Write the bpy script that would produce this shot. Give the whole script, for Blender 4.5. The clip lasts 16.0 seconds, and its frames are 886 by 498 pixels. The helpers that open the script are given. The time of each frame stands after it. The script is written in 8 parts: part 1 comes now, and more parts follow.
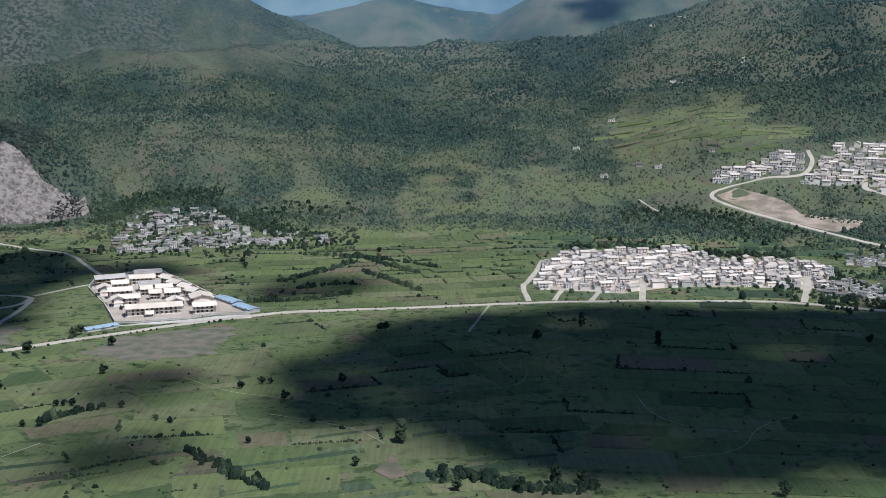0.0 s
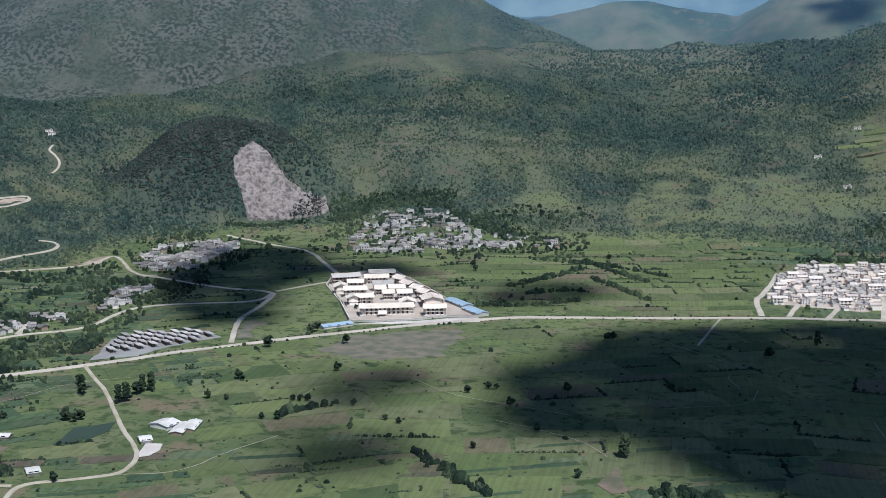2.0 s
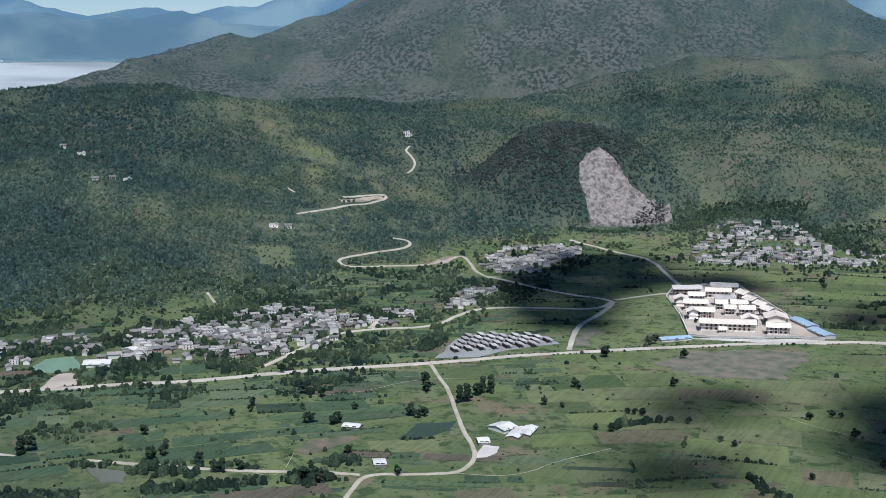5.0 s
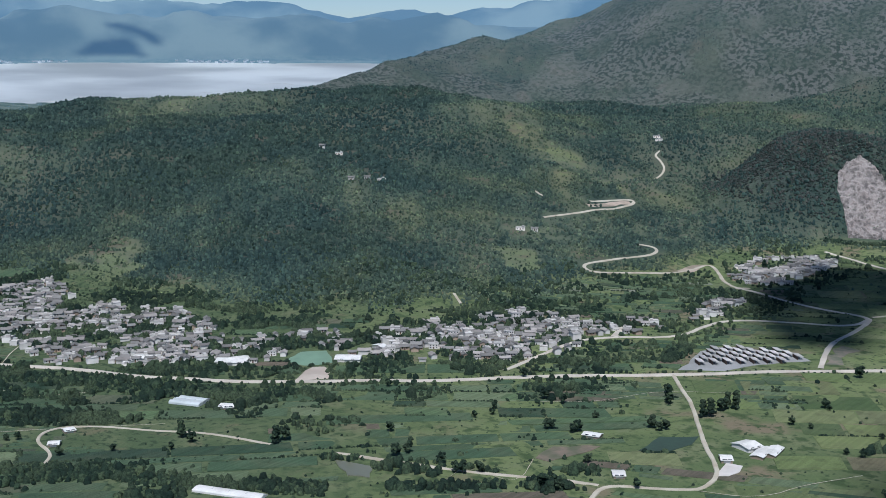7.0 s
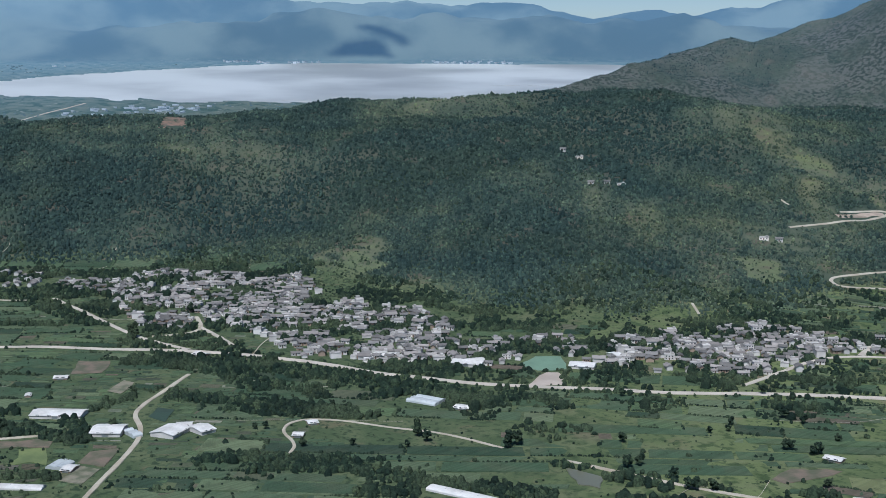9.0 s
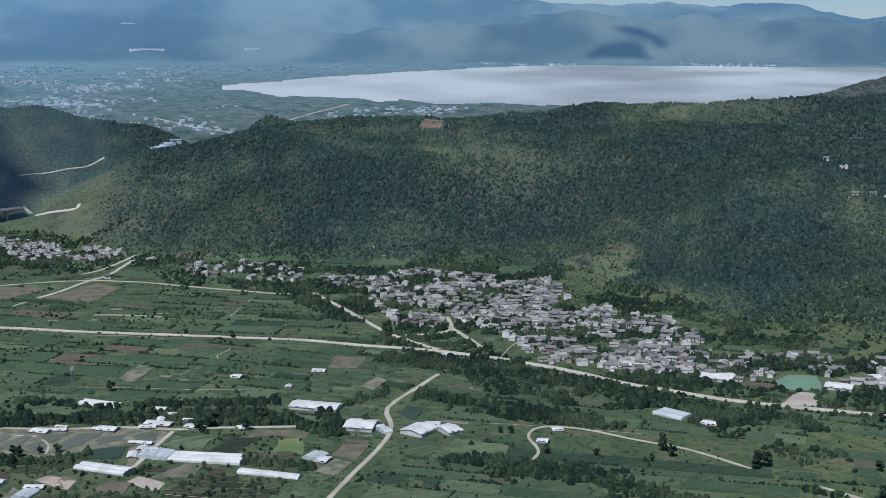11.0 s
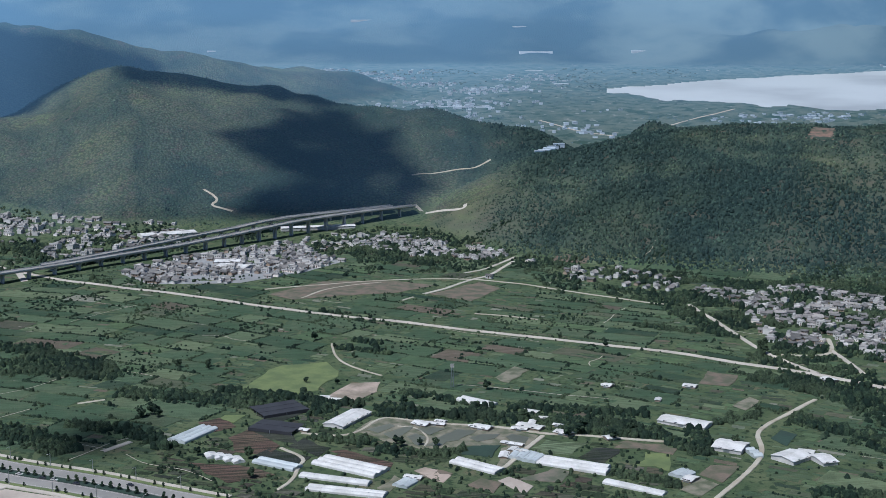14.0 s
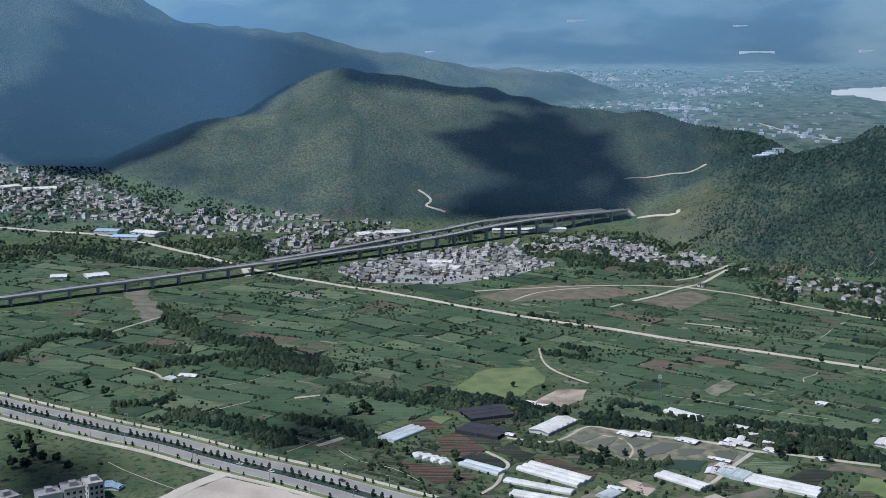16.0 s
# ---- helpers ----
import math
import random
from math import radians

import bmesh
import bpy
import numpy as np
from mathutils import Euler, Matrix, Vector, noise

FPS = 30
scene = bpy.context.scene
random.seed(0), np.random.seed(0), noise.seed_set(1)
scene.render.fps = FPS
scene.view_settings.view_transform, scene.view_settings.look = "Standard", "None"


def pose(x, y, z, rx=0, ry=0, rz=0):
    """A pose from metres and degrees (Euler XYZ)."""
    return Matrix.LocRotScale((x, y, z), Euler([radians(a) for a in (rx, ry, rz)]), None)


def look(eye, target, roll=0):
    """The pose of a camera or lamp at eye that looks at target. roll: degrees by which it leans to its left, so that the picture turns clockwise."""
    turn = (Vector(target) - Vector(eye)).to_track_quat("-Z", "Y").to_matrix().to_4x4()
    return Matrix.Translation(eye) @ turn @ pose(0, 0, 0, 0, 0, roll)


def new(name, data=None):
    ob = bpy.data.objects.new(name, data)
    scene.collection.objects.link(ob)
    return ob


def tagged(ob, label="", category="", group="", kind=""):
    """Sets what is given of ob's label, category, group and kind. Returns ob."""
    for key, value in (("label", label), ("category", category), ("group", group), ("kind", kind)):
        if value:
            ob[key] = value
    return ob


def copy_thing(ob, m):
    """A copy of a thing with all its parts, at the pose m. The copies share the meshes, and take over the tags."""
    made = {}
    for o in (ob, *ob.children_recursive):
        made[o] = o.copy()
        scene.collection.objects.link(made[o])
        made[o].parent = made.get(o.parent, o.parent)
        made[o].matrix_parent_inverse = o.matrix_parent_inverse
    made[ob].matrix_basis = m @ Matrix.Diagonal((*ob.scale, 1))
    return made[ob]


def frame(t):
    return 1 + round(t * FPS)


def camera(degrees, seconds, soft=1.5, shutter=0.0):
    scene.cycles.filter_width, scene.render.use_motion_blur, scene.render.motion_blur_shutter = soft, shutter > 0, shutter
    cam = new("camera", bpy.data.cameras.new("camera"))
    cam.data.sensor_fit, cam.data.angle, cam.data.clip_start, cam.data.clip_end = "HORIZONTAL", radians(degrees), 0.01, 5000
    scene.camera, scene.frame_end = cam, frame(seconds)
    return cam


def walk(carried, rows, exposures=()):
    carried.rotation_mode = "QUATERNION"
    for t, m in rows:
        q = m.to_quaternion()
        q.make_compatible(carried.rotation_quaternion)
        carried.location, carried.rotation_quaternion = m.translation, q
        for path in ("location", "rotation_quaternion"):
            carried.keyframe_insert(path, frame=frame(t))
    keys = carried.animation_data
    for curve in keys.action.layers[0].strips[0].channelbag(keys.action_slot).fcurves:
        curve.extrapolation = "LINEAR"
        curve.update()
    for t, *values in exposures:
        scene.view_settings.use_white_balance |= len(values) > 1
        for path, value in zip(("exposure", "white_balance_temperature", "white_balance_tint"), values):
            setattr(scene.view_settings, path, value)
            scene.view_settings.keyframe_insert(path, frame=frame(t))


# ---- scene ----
cam = camera(39.63, 16.0, soft=0.55)
# seconds, x, y, z, tilt, lean, heading
PATH = (
    (0, 0, 0, 200, 80.864, 0.13, 0),
    (0.5, 0.08, -0.59, 201.74, 80.86, 0.102, 2.727),
    (1, 0.17, -1.19, 203.43, 80.852, 0.075, 5.403),
    (1.5, 0.25, -1.82, 205.07, 80.851, 0.044, 8.208),
    (2, 0.34, -2.45, 206.67, 80.846, 0.02, 10.826),
    (2.5, 0.44, -3.1, 208.23, 80.834, 0.005, 13.336),
    (3, 0.55, -3.75, 209.76, 80.838, 0.001, 15.961),
    (3.5, 0.68, -4.41, 211.25, 80.833, -0.001, 18.589),
    (4, 0.81, -5.07, 212.71, 80.826, -0.007, 21.273),
    (4.5, 0.97, -5.73, 214.15, 80.822, -0.007, 24.007),
    (5, 1.14, -6.39, 215.57, 80.817, -0.006, 26.82),
    (5.5, 1.34, -7.04, 216.97, 80.813, -0.005, 29.686),
    (6, 1.56, -7.68, 218.36, 80.809, -0.005, 32.577),
    (6.5, 1.81, -8.31, 219.74, 80.805, -0.004, 35.465),
    (7, 2.1, -8.93, 221.11, 80.79, 0.005, 38.343),
    (7.5, 2.41, -9.53, 222.48, 80.794, 0.012, 41.253),
    (8, 2.76, -10.1, 223.85, 80.769, 0.001, 44.049),
    (8.5, 3.15, -10.66, 225.23, 80.766, -0.003, 46.797),
    (9, 3.57, -11.19, 226.61, 80.764, -0.007, 49.5),
    (9.5, 4.04, -11.69, 228.01, 80.761, -0.011, 52.236),
    (10, 4.56, -12.15, 229.42, 80.759, -0.015, 55.083),
    (10.5, 5.12, -12.59, 230.86, 80.757, -0.019, 58.118),
    (11, 5.74, -12.98, 232.31, 80.767, -0.037, 61.274),
    (11.5, 6.4, -13.34, 233.79, 80.759, -0.044, 64.341),
    (12, 7.12, -13.65, 235.31, 80.765, -0.034, 67.319),
    (12.5, 7.9, -13.92, 236.86, 80.76, -0.009, 70.071),
    (13, 8.74, -14.14, 238.44, 80.757, 0.023, 72.976),
    (13.5, 9.65, -14.31, 240.07, 80.761, 0.059, 76.099),
    (14, 10.61, -14.43, 241.75, 80.755, 0.1, 78.906),
    (14.5, 11.65, -14.48, 243.47, 80.749, 0.137, 81.602),
    (15, 12.76, -14.48, 245.25, 80.733, 0.176, 84.141),
    (15.5, 13.94, -14.42, 247.08, 80.713, 0.215, 86.432),
    (16, 15.19, -14.29, 248.97, 80.697, 0.255, 88.811),
)
walk(cam, [(t, pose(x, y, z, tilt, lean, heading)) for t, x, y, z, tilt, lean, heading in PATH],
     exposures=((0, 0.17, 5380, 10), (3.5, 0.3, 5300, 10), (8, 0.15, 5230, 10), (11.5, 0.0, 5170, 10), (16, 0.1, 5180, 10)))

# ---- light ----
SUN_BEARING, SUN_HEIGHT = -145.0, 58.0
world = bpy.data.worlds.new("world")
scene.world = world
world.use_nodes = True
wn = world.node_tree.nodes
sky = wn.new("ShaderNodeTexSky")
sky.sky_type, sky.sun_disc = "NISHITA", False
sky.sun_elevation, sky.sun_rotation = radians(SUN_HEIGHT), radians(-SUN_BEARING)
sky.altitude, sky.dust_density, sky.ozone_density = 1500, 0.6, 2.0
wn["Background"].inputs["Strength"].default_value = 0.062
world.node_tree.links.new(sky.outputs["Color"], wn["Background"].inputs["Color"])
TO_SUN = Vector((-math.sin(radians(SUN_BEARING)) * math.cos(radians(SUN_HEIGHT)),
                 math.cos(radians(SUN_BEARING)) * math.cos(radians(SUN_HEIGHT)), math.sin(radians(SUN_HEIGHT))))
lamp = bpy.data.lights.new("sun", "SUN")
lamp.energy, lamp.angle, lamp.color = 4.7, radians(0.8), (1.0, 0.92, 0.81)
sun = new("sun", lamp)
sun.matrix_world = look(TO_SUN * 3000, (0, 0, 0))

# ---- materials ----
def nodes_of(name):
    m = bpy.data.materials.new(name)
    m.use_nodes = True
    return m, m.node_tree.nodes, m.node_tree.links, m.node_tree.nodes["Principled BSDF"]


def noise_of(n, l, scale, detail=4.0, where=None):
    tex = n.new("ShaderNodeTexNoise")
    tex.inputs["Scale"].default_value, tex.inputs["Detail"].default_value = scale, detail
    if where is not None:
        l.new(where, tex.inputs["Vector"])
    return tex.outputs["Fac"]


def mix(n, l, fac, a, b, blend="MIX"):
    """A colour mix; a and b are colours or sockets, fac a number or a socket."""
    k = n.new("ShaderNodeMix")
    k.data_type, k.blend_type = "RGBA", blend
    for socket, value in ((k.inputs[0], fac), (k.inputs[6], a), (k.inputs[7], b)):
        if isinstance(value, (int, float)):
            socket.default_value = value
        elif isinstance(value, tuple):
            socket.default_value = (*value[:3], 1)
        else:
            l.new(value, socket)
    return k.outputs[2]


def ramp(n, l, fac, stops):
    r = n.new("ShaderNodeValToRGB")
    els = r.color_ramp.elements
    while len(els) < len(stops):
        els.new(0.5)
    for e, (p, c) in zip(els, stops):
        e.position, e.color = p, (*c, 1)
    l.new(fac, r.inputs["Fac"])
    return r.outputs["Color"]


def mask(n, l, fac, low, high):
    k = n.new("ShaderNodeMapRange")
    k.interpolation_type = "SMOOTHSTEP"
    k.inputs["From Min"].default_value, k.inputs["From Max"].default_value = low, high
    l.new(fac, k.inputs["Value"])
    return k.outputs["Result"]


def times(n, l, a, b):
    k = n.new("ShaderNodeMath")
    k.operation = "MULTIPLY"
    for socket, value in ((k.inputs[0], a), (k.inputs[1], b)):
        if isinstance(value, (int, float)):
            socket.default_value = value
        else:
            l.new(value, socket)
    return k.outputs[0]


def bump(n, l, b, fac, strength, distance):
    k = n.new("ShaderNodeBump")
    k.inputs["Strength"].default_value, k.inputs["Distance"].default_value = strength, distance
    l.new(fac, k.inputs["Height"])
    l.new(k.outputs["Normal"], b.inputs["Normal"])


def where_of(n):
    return n.new("ShaderNodeNewGeometry").outputs["Position"]


def surface(name, light, dark, broad=0.05, fine=1.2, rough_=0.85, relief=0.15, varied=0.0, metal=0.0, island=False):
    """A worn surface: two colours mixed by broad stains and fine grain, with a shift from piece to piece."""
    m, n, l, b = nodes_of(name)
    p = where_of(n)
    stain, grain = noise_of(n, l, broad, 5, p), noise_of(n, l, fine, 6, p)
    c = mix(n, l, mask(n, l, stain, 0.35, 0.68), light, dark)
    c = mix(n, l, times(n, l, grain, 0.45), c, tuple(v * 0.55 for v in dark))
    if varied:
        both = n.new("ShaderNodeMath")
        both.operation = "ADD"
        l.new(n.new("ShaderNodeNewGeometry").outputs["Random Per Island"], both.inputs[0])
        l.new(n.new("ShaderNodeObjectInfo").outputs["Random"], both.inputs[1])
        wrap = n.new("ShaderNodeMath")
        wrap.operation = "FRACT"
        l.new(both.outputs[0], wrap.inputs[0])
        rnd = wrap.outputs[0]
        c = mix(n, l, varied, c, ramp(n, l, rnd, ((0, tuple(v * 0.5 for v in light)), (0.5, light), (1, tuple(min(1, v * 1.5) for v in light)))), "MIX")
    l.new(c, b.inputs["Base Color"])
    b.inputs["Roughness"].default_value, b.inputs["Metallic"].default_value = rough_, metal
    if relief:
        bump(n, l, b, grain, relief, 0.3)
    return m


def stand_hue(n, l, p):
    """A slow drift between bluish pines and yellower broadleaf stands."""
    return ramp(n, l, noise_of(n, l, 0.0075, 5, p), ((0.36, (0.92, 0.96, 0.98)), (0.48, (1.0, 1.0, 1.0)), (0.6, (1.09, 1.05, 0.94)), (0.7, (1.2, 1.1, 1.0))))


def ground_material(name, painted_haze):
    """Grass, wood floor and rock by the land's cover; haze is painted on far land as a bluish glow."""
    m, n, l, b = nodes_of(name)
    p = where_of(n)
    wide, mid, fine = noise_of(n, l, 0.006, 4, p), noise_of(n, l, 0.035, 5, p), noise_of(n, l, 0.45, 6, p)

    def cover(key):
        a = n.new("ShaderNodeAttribute")
        a.attribute_name = key
        return a.outputs["Fac"]
    grass = mix(n, l, mask(n, l, wide, 0.38, 0.62), (0.146, 0.172, 0.07), (0.094, 0.122, 0.052))
    grass = mix(n, l, mask(n, l, mid, 0.45, 0.7), grass, (0.148, 0.158, 0.082))
    grass = mix(n, l, mask(n, l, noise_of(n, l, 0.022, 6, p), 0.54, 0.68), grass, (0.172, 0.14, 0.09))
    grass = mix(n, l, mask(n, l, noise_of(n, l, 0.09, 5, p), 0.5, 0.66), grass, (0.052, 0.076, 0.03))
    grass = mix(n, l, mask(n, l, noise_of(n, l, 0.24, 4, p), 0.56, 0.68), grass, (0.044, 0.066, 0.028))
    field = mix(n, l, mask(n, l, mid, 0.4, 0.65), (0.07, 0.095, 0.045), (0.105, 0.124, 0.062))
    field = mix(n, l, mask(n, l, noise_of(n, l, 0.05, 5, p), 0.58, 0.7), field, (0.13, 0.12, 0.07))
    field = mix(n, l, mask(n, l, noise_of(n, l, 0.2, 5, p), 0.5, 0.64), field, (0.036, 0.055, 0.028))
    stipple = n.new("ShaderNodeMath")
    stipple.operation = "MULTIPLY_ADD"
    stipple.inputs[1].default_value, stipple.inputs[2].default_value = 0.5, -0.25
    l.new(noise_of(n, l, 0.06, 6, p), stipple.inputs[0])
    thick = n.new("ShaderNodeMath")
    thick.operation = "ADD"
    l.new(stipple.outputs[0], thick.inputs[0]), l.new(cover("lush"), thick.inputs[1])
    # Darker floor under thick woods: litter, and shade painted between the trees
    wood = ramp(n, l, thick.outputs[0], ((0.0, (0.125, 0.146, 0.075)), (0.16, (0.109, 0.12, 0.076)), (0.4, (0.075, 0.09, 0.062)), (0.68, (0.042, 0.061, 0.047)), (1.0, (0.027, 0.044, 0.037))))
    wood = mix(n, l, 1.0, wood, stand_hue(n, l, p), "MULTIPLY")
    wood = mix(n, l, mask(n, l, noise_of(n, l, 0.03, 6, p), 0.56, 0.68), wood, mix(n, l, 0.55, wood, (0.115, 0.092, 0.07)))
    rock = mix(n, l, mask(n, l, noise_of(n, l, 0.14, 8, p), 0.44, 0.58), (0.1, 0.1, 0.089), (0.028, 0.038, 0.03))
    rock = mix(n, l, times(n, l, mask(n, l, noise_of(n, l, 0.014, 5, p), 0.45, 0.62), 0.6), rock, (0.04, 0.054, 0.04))
    rock = mix(n, l, times(n, l, mask(n, l, noise_of(n, l, 0.008, 5, p), 0.54, 0.64), 0.5), rock, (0.116, 0.115, 0.096))
    soil = mix(n, l, mask(n, l, mid, 0.35, 0.6), (0.088, 0.102, 0.066), (0.118, 0.112, 0.08))
    basin = mix(n, l, mask(n, l, mid, 0.4, 0.6), (0.066, 0.092, 0.07), (0.108, 0.124, 0.092))
    basin = mix(n, l, mask(n, l, noise_of(n, l, 0.034, 6, p), 0.52, 0.64), basin, (0.0336, 0.06, 0.0396))
    basin = mix(n, l, mask(n, l, noise_of(n, l, 0.045, 2, p), 0.66, 0.7), basin, (0.2, 0.205, 0.17))
    c = mix(n, l, cover("field"), grass, field)
    c = mix(n, l, cover("wood"), c, wood)
    c = mix(n, l, cover("scrub"), c, soil)
    c = mix(n, l, cover("rock"), c, rock)
    c = mix(n, l, cover("basin"), c, basin)
    # Broad dark noise patches paint cloud shadows onto the remote land
    c = mix(n, l, cover("remote"), c, mix(n, l, mask(n, l, noise_of(n, l, 0.0028, 9, p), 0.4, 0.62), (0.03, 0.044, 0.042), (0.1, 0.118, 0.095)))
    c = mix(n, l, times(n, l, fine, 0.5), c, mix(n, l, 0.5, c, (0.0192, 0.03, 0.0192)))
    relief = fine
    if painted_haze:
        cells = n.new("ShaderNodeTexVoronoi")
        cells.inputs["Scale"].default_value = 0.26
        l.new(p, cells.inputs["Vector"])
        # Dark cell edges put the shade between far crowns into the colour
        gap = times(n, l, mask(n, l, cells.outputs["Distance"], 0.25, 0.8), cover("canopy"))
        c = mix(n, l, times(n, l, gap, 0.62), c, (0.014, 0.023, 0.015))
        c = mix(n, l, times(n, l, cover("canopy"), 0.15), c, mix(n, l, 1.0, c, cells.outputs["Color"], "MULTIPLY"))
        relief = mix(n, l, cover("canopy"), fine, mask(n, l, cells.outputs["Distance"], 0.9, 0.0))
    l.new(c, b.inputs["Base Color"])
    b.inputs["Roughness"].default_value = 1.0
    b.inputs["Specular IOR Level"].default_value = 0.1
    bump(n, l, b, relief, 0.7, 2.2 if painted_haze else 1.5)
    # Haze goes into the emission: bluish, stronger with distance
    if painted_haze:
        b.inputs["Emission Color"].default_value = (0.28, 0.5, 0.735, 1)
        l.new(times(n, l, cover("haze_share"), 0.30), b.inputs["Emission Strength"])
    return m


def paint_haze(b, share):
    """Gives a far material a bluish emission that stands in for haze."""
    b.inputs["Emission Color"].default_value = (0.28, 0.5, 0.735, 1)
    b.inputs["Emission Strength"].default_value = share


def foliage(name, stops, rough_=0.9, patch=0.012, pale=(0.106, 0.13, 0.08), gaps=0.45):
    """Leaves: each clump its own green, with paler stands here and there."""
    m, n, l, b = nodes_of(name)
    p = where_of(n)
    c = ramp(n, l, n.new("ShaderNodeNewGeometry").outputs["Random Per Island"], stops)
    c = mix(n, l, mask(n, l, noise_of(n, l, patch, 6, p), 0.46, 0.62), c, mix(n, l, 0.75, c, pale))
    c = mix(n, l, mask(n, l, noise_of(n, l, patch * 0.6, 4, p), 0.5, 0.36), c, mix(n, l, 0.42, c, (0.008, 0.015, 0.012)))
    # Near-black fine noise paints shaded gaps between the leaves
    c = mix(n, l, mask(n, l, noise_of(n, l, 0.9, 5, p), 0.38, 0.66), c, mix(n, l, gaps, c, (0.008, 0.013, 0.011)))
    l.new(c, b.inputs["Base Color"])
    b.inputs["Roughness"].default_value, b.inputs["Specular IOR Level"].default_value = rough_, 0.08
    bump(n, l, b, noise_of(n, l, 1.2, 4, p), 1.0, 1.2)
    return m


def wood_material(name, lit=1.0):
    """Hillside trees: green by how thick the stand is, each crown a little apart, with haze painted on the far ones as
    a glow.
    """
    m, n, l, b = nodes_of(name)
    p = where_of(n)

    def given(key):
        a = n.new("ShaderNodeAttribute")
        a.attribute_name = key
        return a.outputs["Fac"]
    # Bluish greens paint some haze into the nearer woods
    c = ramp(n, l, given("lush"), [(q, tuple(v * lit for v in k)) for q, k in ((0.0, (0.106, 0.13, 0.074)), (0.3, (0.08, 0.104, 0.07)), (0.6, (0.048, 0.072, 0.057)), (1.0, (0.03, 0.05, 0.045)))])
    own = ramp(n, l, n.new("ShaderNodeNewGeometry").outputs["Random Per Island"], ((0, (0.5, 0.55, 0.58)), (0.5, (0.92, 0.93, 0.94)), (0.85, (1.3, 1.27, 1.2)), (1, (1.9, 1.8, 1.6))))
    c = mix(n, l, 1.0, c, own, "MULTIPLY")
    c = mix(n, l, 1.0, c, stand_hue(n, l, p), "MULTIPLY")
    # Fine dark noise puts shade between leaves into the crown's colour
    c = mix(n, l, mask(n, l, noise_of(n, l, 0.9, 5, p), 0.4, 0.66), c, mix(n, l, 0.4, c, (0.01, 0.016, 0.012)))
    l.new(c, b.inputs["Base Color"])
    b.inputs["Roughness"].default_value, b.inputs["Specular IOR Level"].default_value = 0.95, 0.08
    bump(n, l, b, noise_of(n, l, 1.3, 4, p), 0.8, 0.9)
    # Far crowns emit a little blue in place of haze
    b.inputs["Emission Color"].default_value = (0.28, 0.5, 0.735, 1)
    l.new(times(n, l, given("haze_share"), 0.30), b.inputs["Emission Strength"])
    return m


def crop_material(name, stops, rows_dark=0.9):
    """Field plots: each its own crop, drilled one way or the other, with patchy growth."""
    m, n, l, b = nodes_of(name)
    p = where_of(n)
    rnd = n.new("ShaderNodeNewGeometry").outputs["Random Per Island"]
    c = ramp(n, l, rnd, stops)
    c = mix(n, l, mask(n, l, noise_of(n, l, 0.045, 6, p), 0.44, 0.68), c, mix(n, l, 0.28, c, (0.13, 0.128, 0.075)))
    c = mix(n, l, mask(n, l, noise_of(n, l, 0.11, 5, p), 0.5, 0.68), c, mix(n, l, 0.28, c, (0.03, 0.045, 0.024)))

    def drills(turn):
        k = n.new("ShaderNodeMapping")
        k.inputs["Rotation"].default_value, k.inputs["Scale"].default_value = (0, 0, radians(turn)), (1.0, 0.03, 1.0)
        l.new(p, k.inputs["Vector"])
        return mask(n, l, noise_of(n, l, 0.5, 3, k.outputs["Vector"]), 0.42, 0.6)
    spread = n.new("ShaderNodeMath")
    spread.operation = "MULTIPLY"
    spread.inputs[1].default_value = 17.3
    l.new(rnd, spread.inputs[0])
    odd = n.new("ShaderNodeMath")
    odd.operation = "PINGPONG"
    odd.inputs[1].default_value = 1.0
    l.new(spread.outputs[0], odd.inputs[0])
    rows = mix(n, l, mask(n, l, odd.outputs[0], 0.49, 0.51), drills(-42), drills(48))
    c = mix(n, l, times(n, l, rows, rows_dark), c, mix(n, l, 0.75, c, (0.018, 0.025, 0.014)))
    l.new(c, b.inputs["Base Color"])
    b.inputs["Roughness"].default_value, b.inputs["Specular IOR Level"].default_value = 1.0, 0.1
    bump(n, l, b, noise_of(n, l, 0.7, 6, p), 0.9, 1.6)
    return m


def water(name, colour, rough_, ripple):
    m, n, l, b = nodes_of(name)
    p = where_of(n)
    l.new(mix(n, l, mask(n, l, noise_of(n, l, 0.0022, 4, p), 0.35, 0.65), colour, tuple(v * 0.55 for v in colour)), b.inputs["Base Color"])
    b.inputs["Roughness"].default_value, b.inputs["IOR"].default_value = rough_, 1.33
    stretched = n.new("ShaderNodeMapping")
    stretched.inputs["Scale"].default_value = (0.004, 0.012, 1)
    l.new(p, stretched.inputs["Vector"])
    l.new(mask(n, l, noise_of(n, l, 1.0, 5, stretched.outputs["Vector"]), 0.3, 0.8), b.inputs["Roughness"]) if ripple > 1 else None
    bump(n, l, b, noise_of(n, l, 0.3, 4, p), 0.15, 0.2)
    return m


MAT_GROUND = ground_material("valley_ground", False)
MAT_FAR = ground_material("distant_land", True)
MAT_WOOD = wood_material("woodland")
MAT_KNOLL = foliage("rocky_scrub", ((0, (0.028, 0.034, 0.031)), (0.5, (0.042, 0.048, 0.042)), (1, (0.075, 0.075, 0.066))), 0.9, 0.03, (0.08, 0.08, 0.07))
# Paled greens and a faint emission paint haze onto the far trees
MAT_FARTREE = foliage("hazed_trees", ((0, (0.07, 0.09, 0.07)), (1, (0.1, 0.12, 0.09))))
paint_haze(MAT_FARTREE.node_tree.nodes["Principled BSDF"], 0.14)
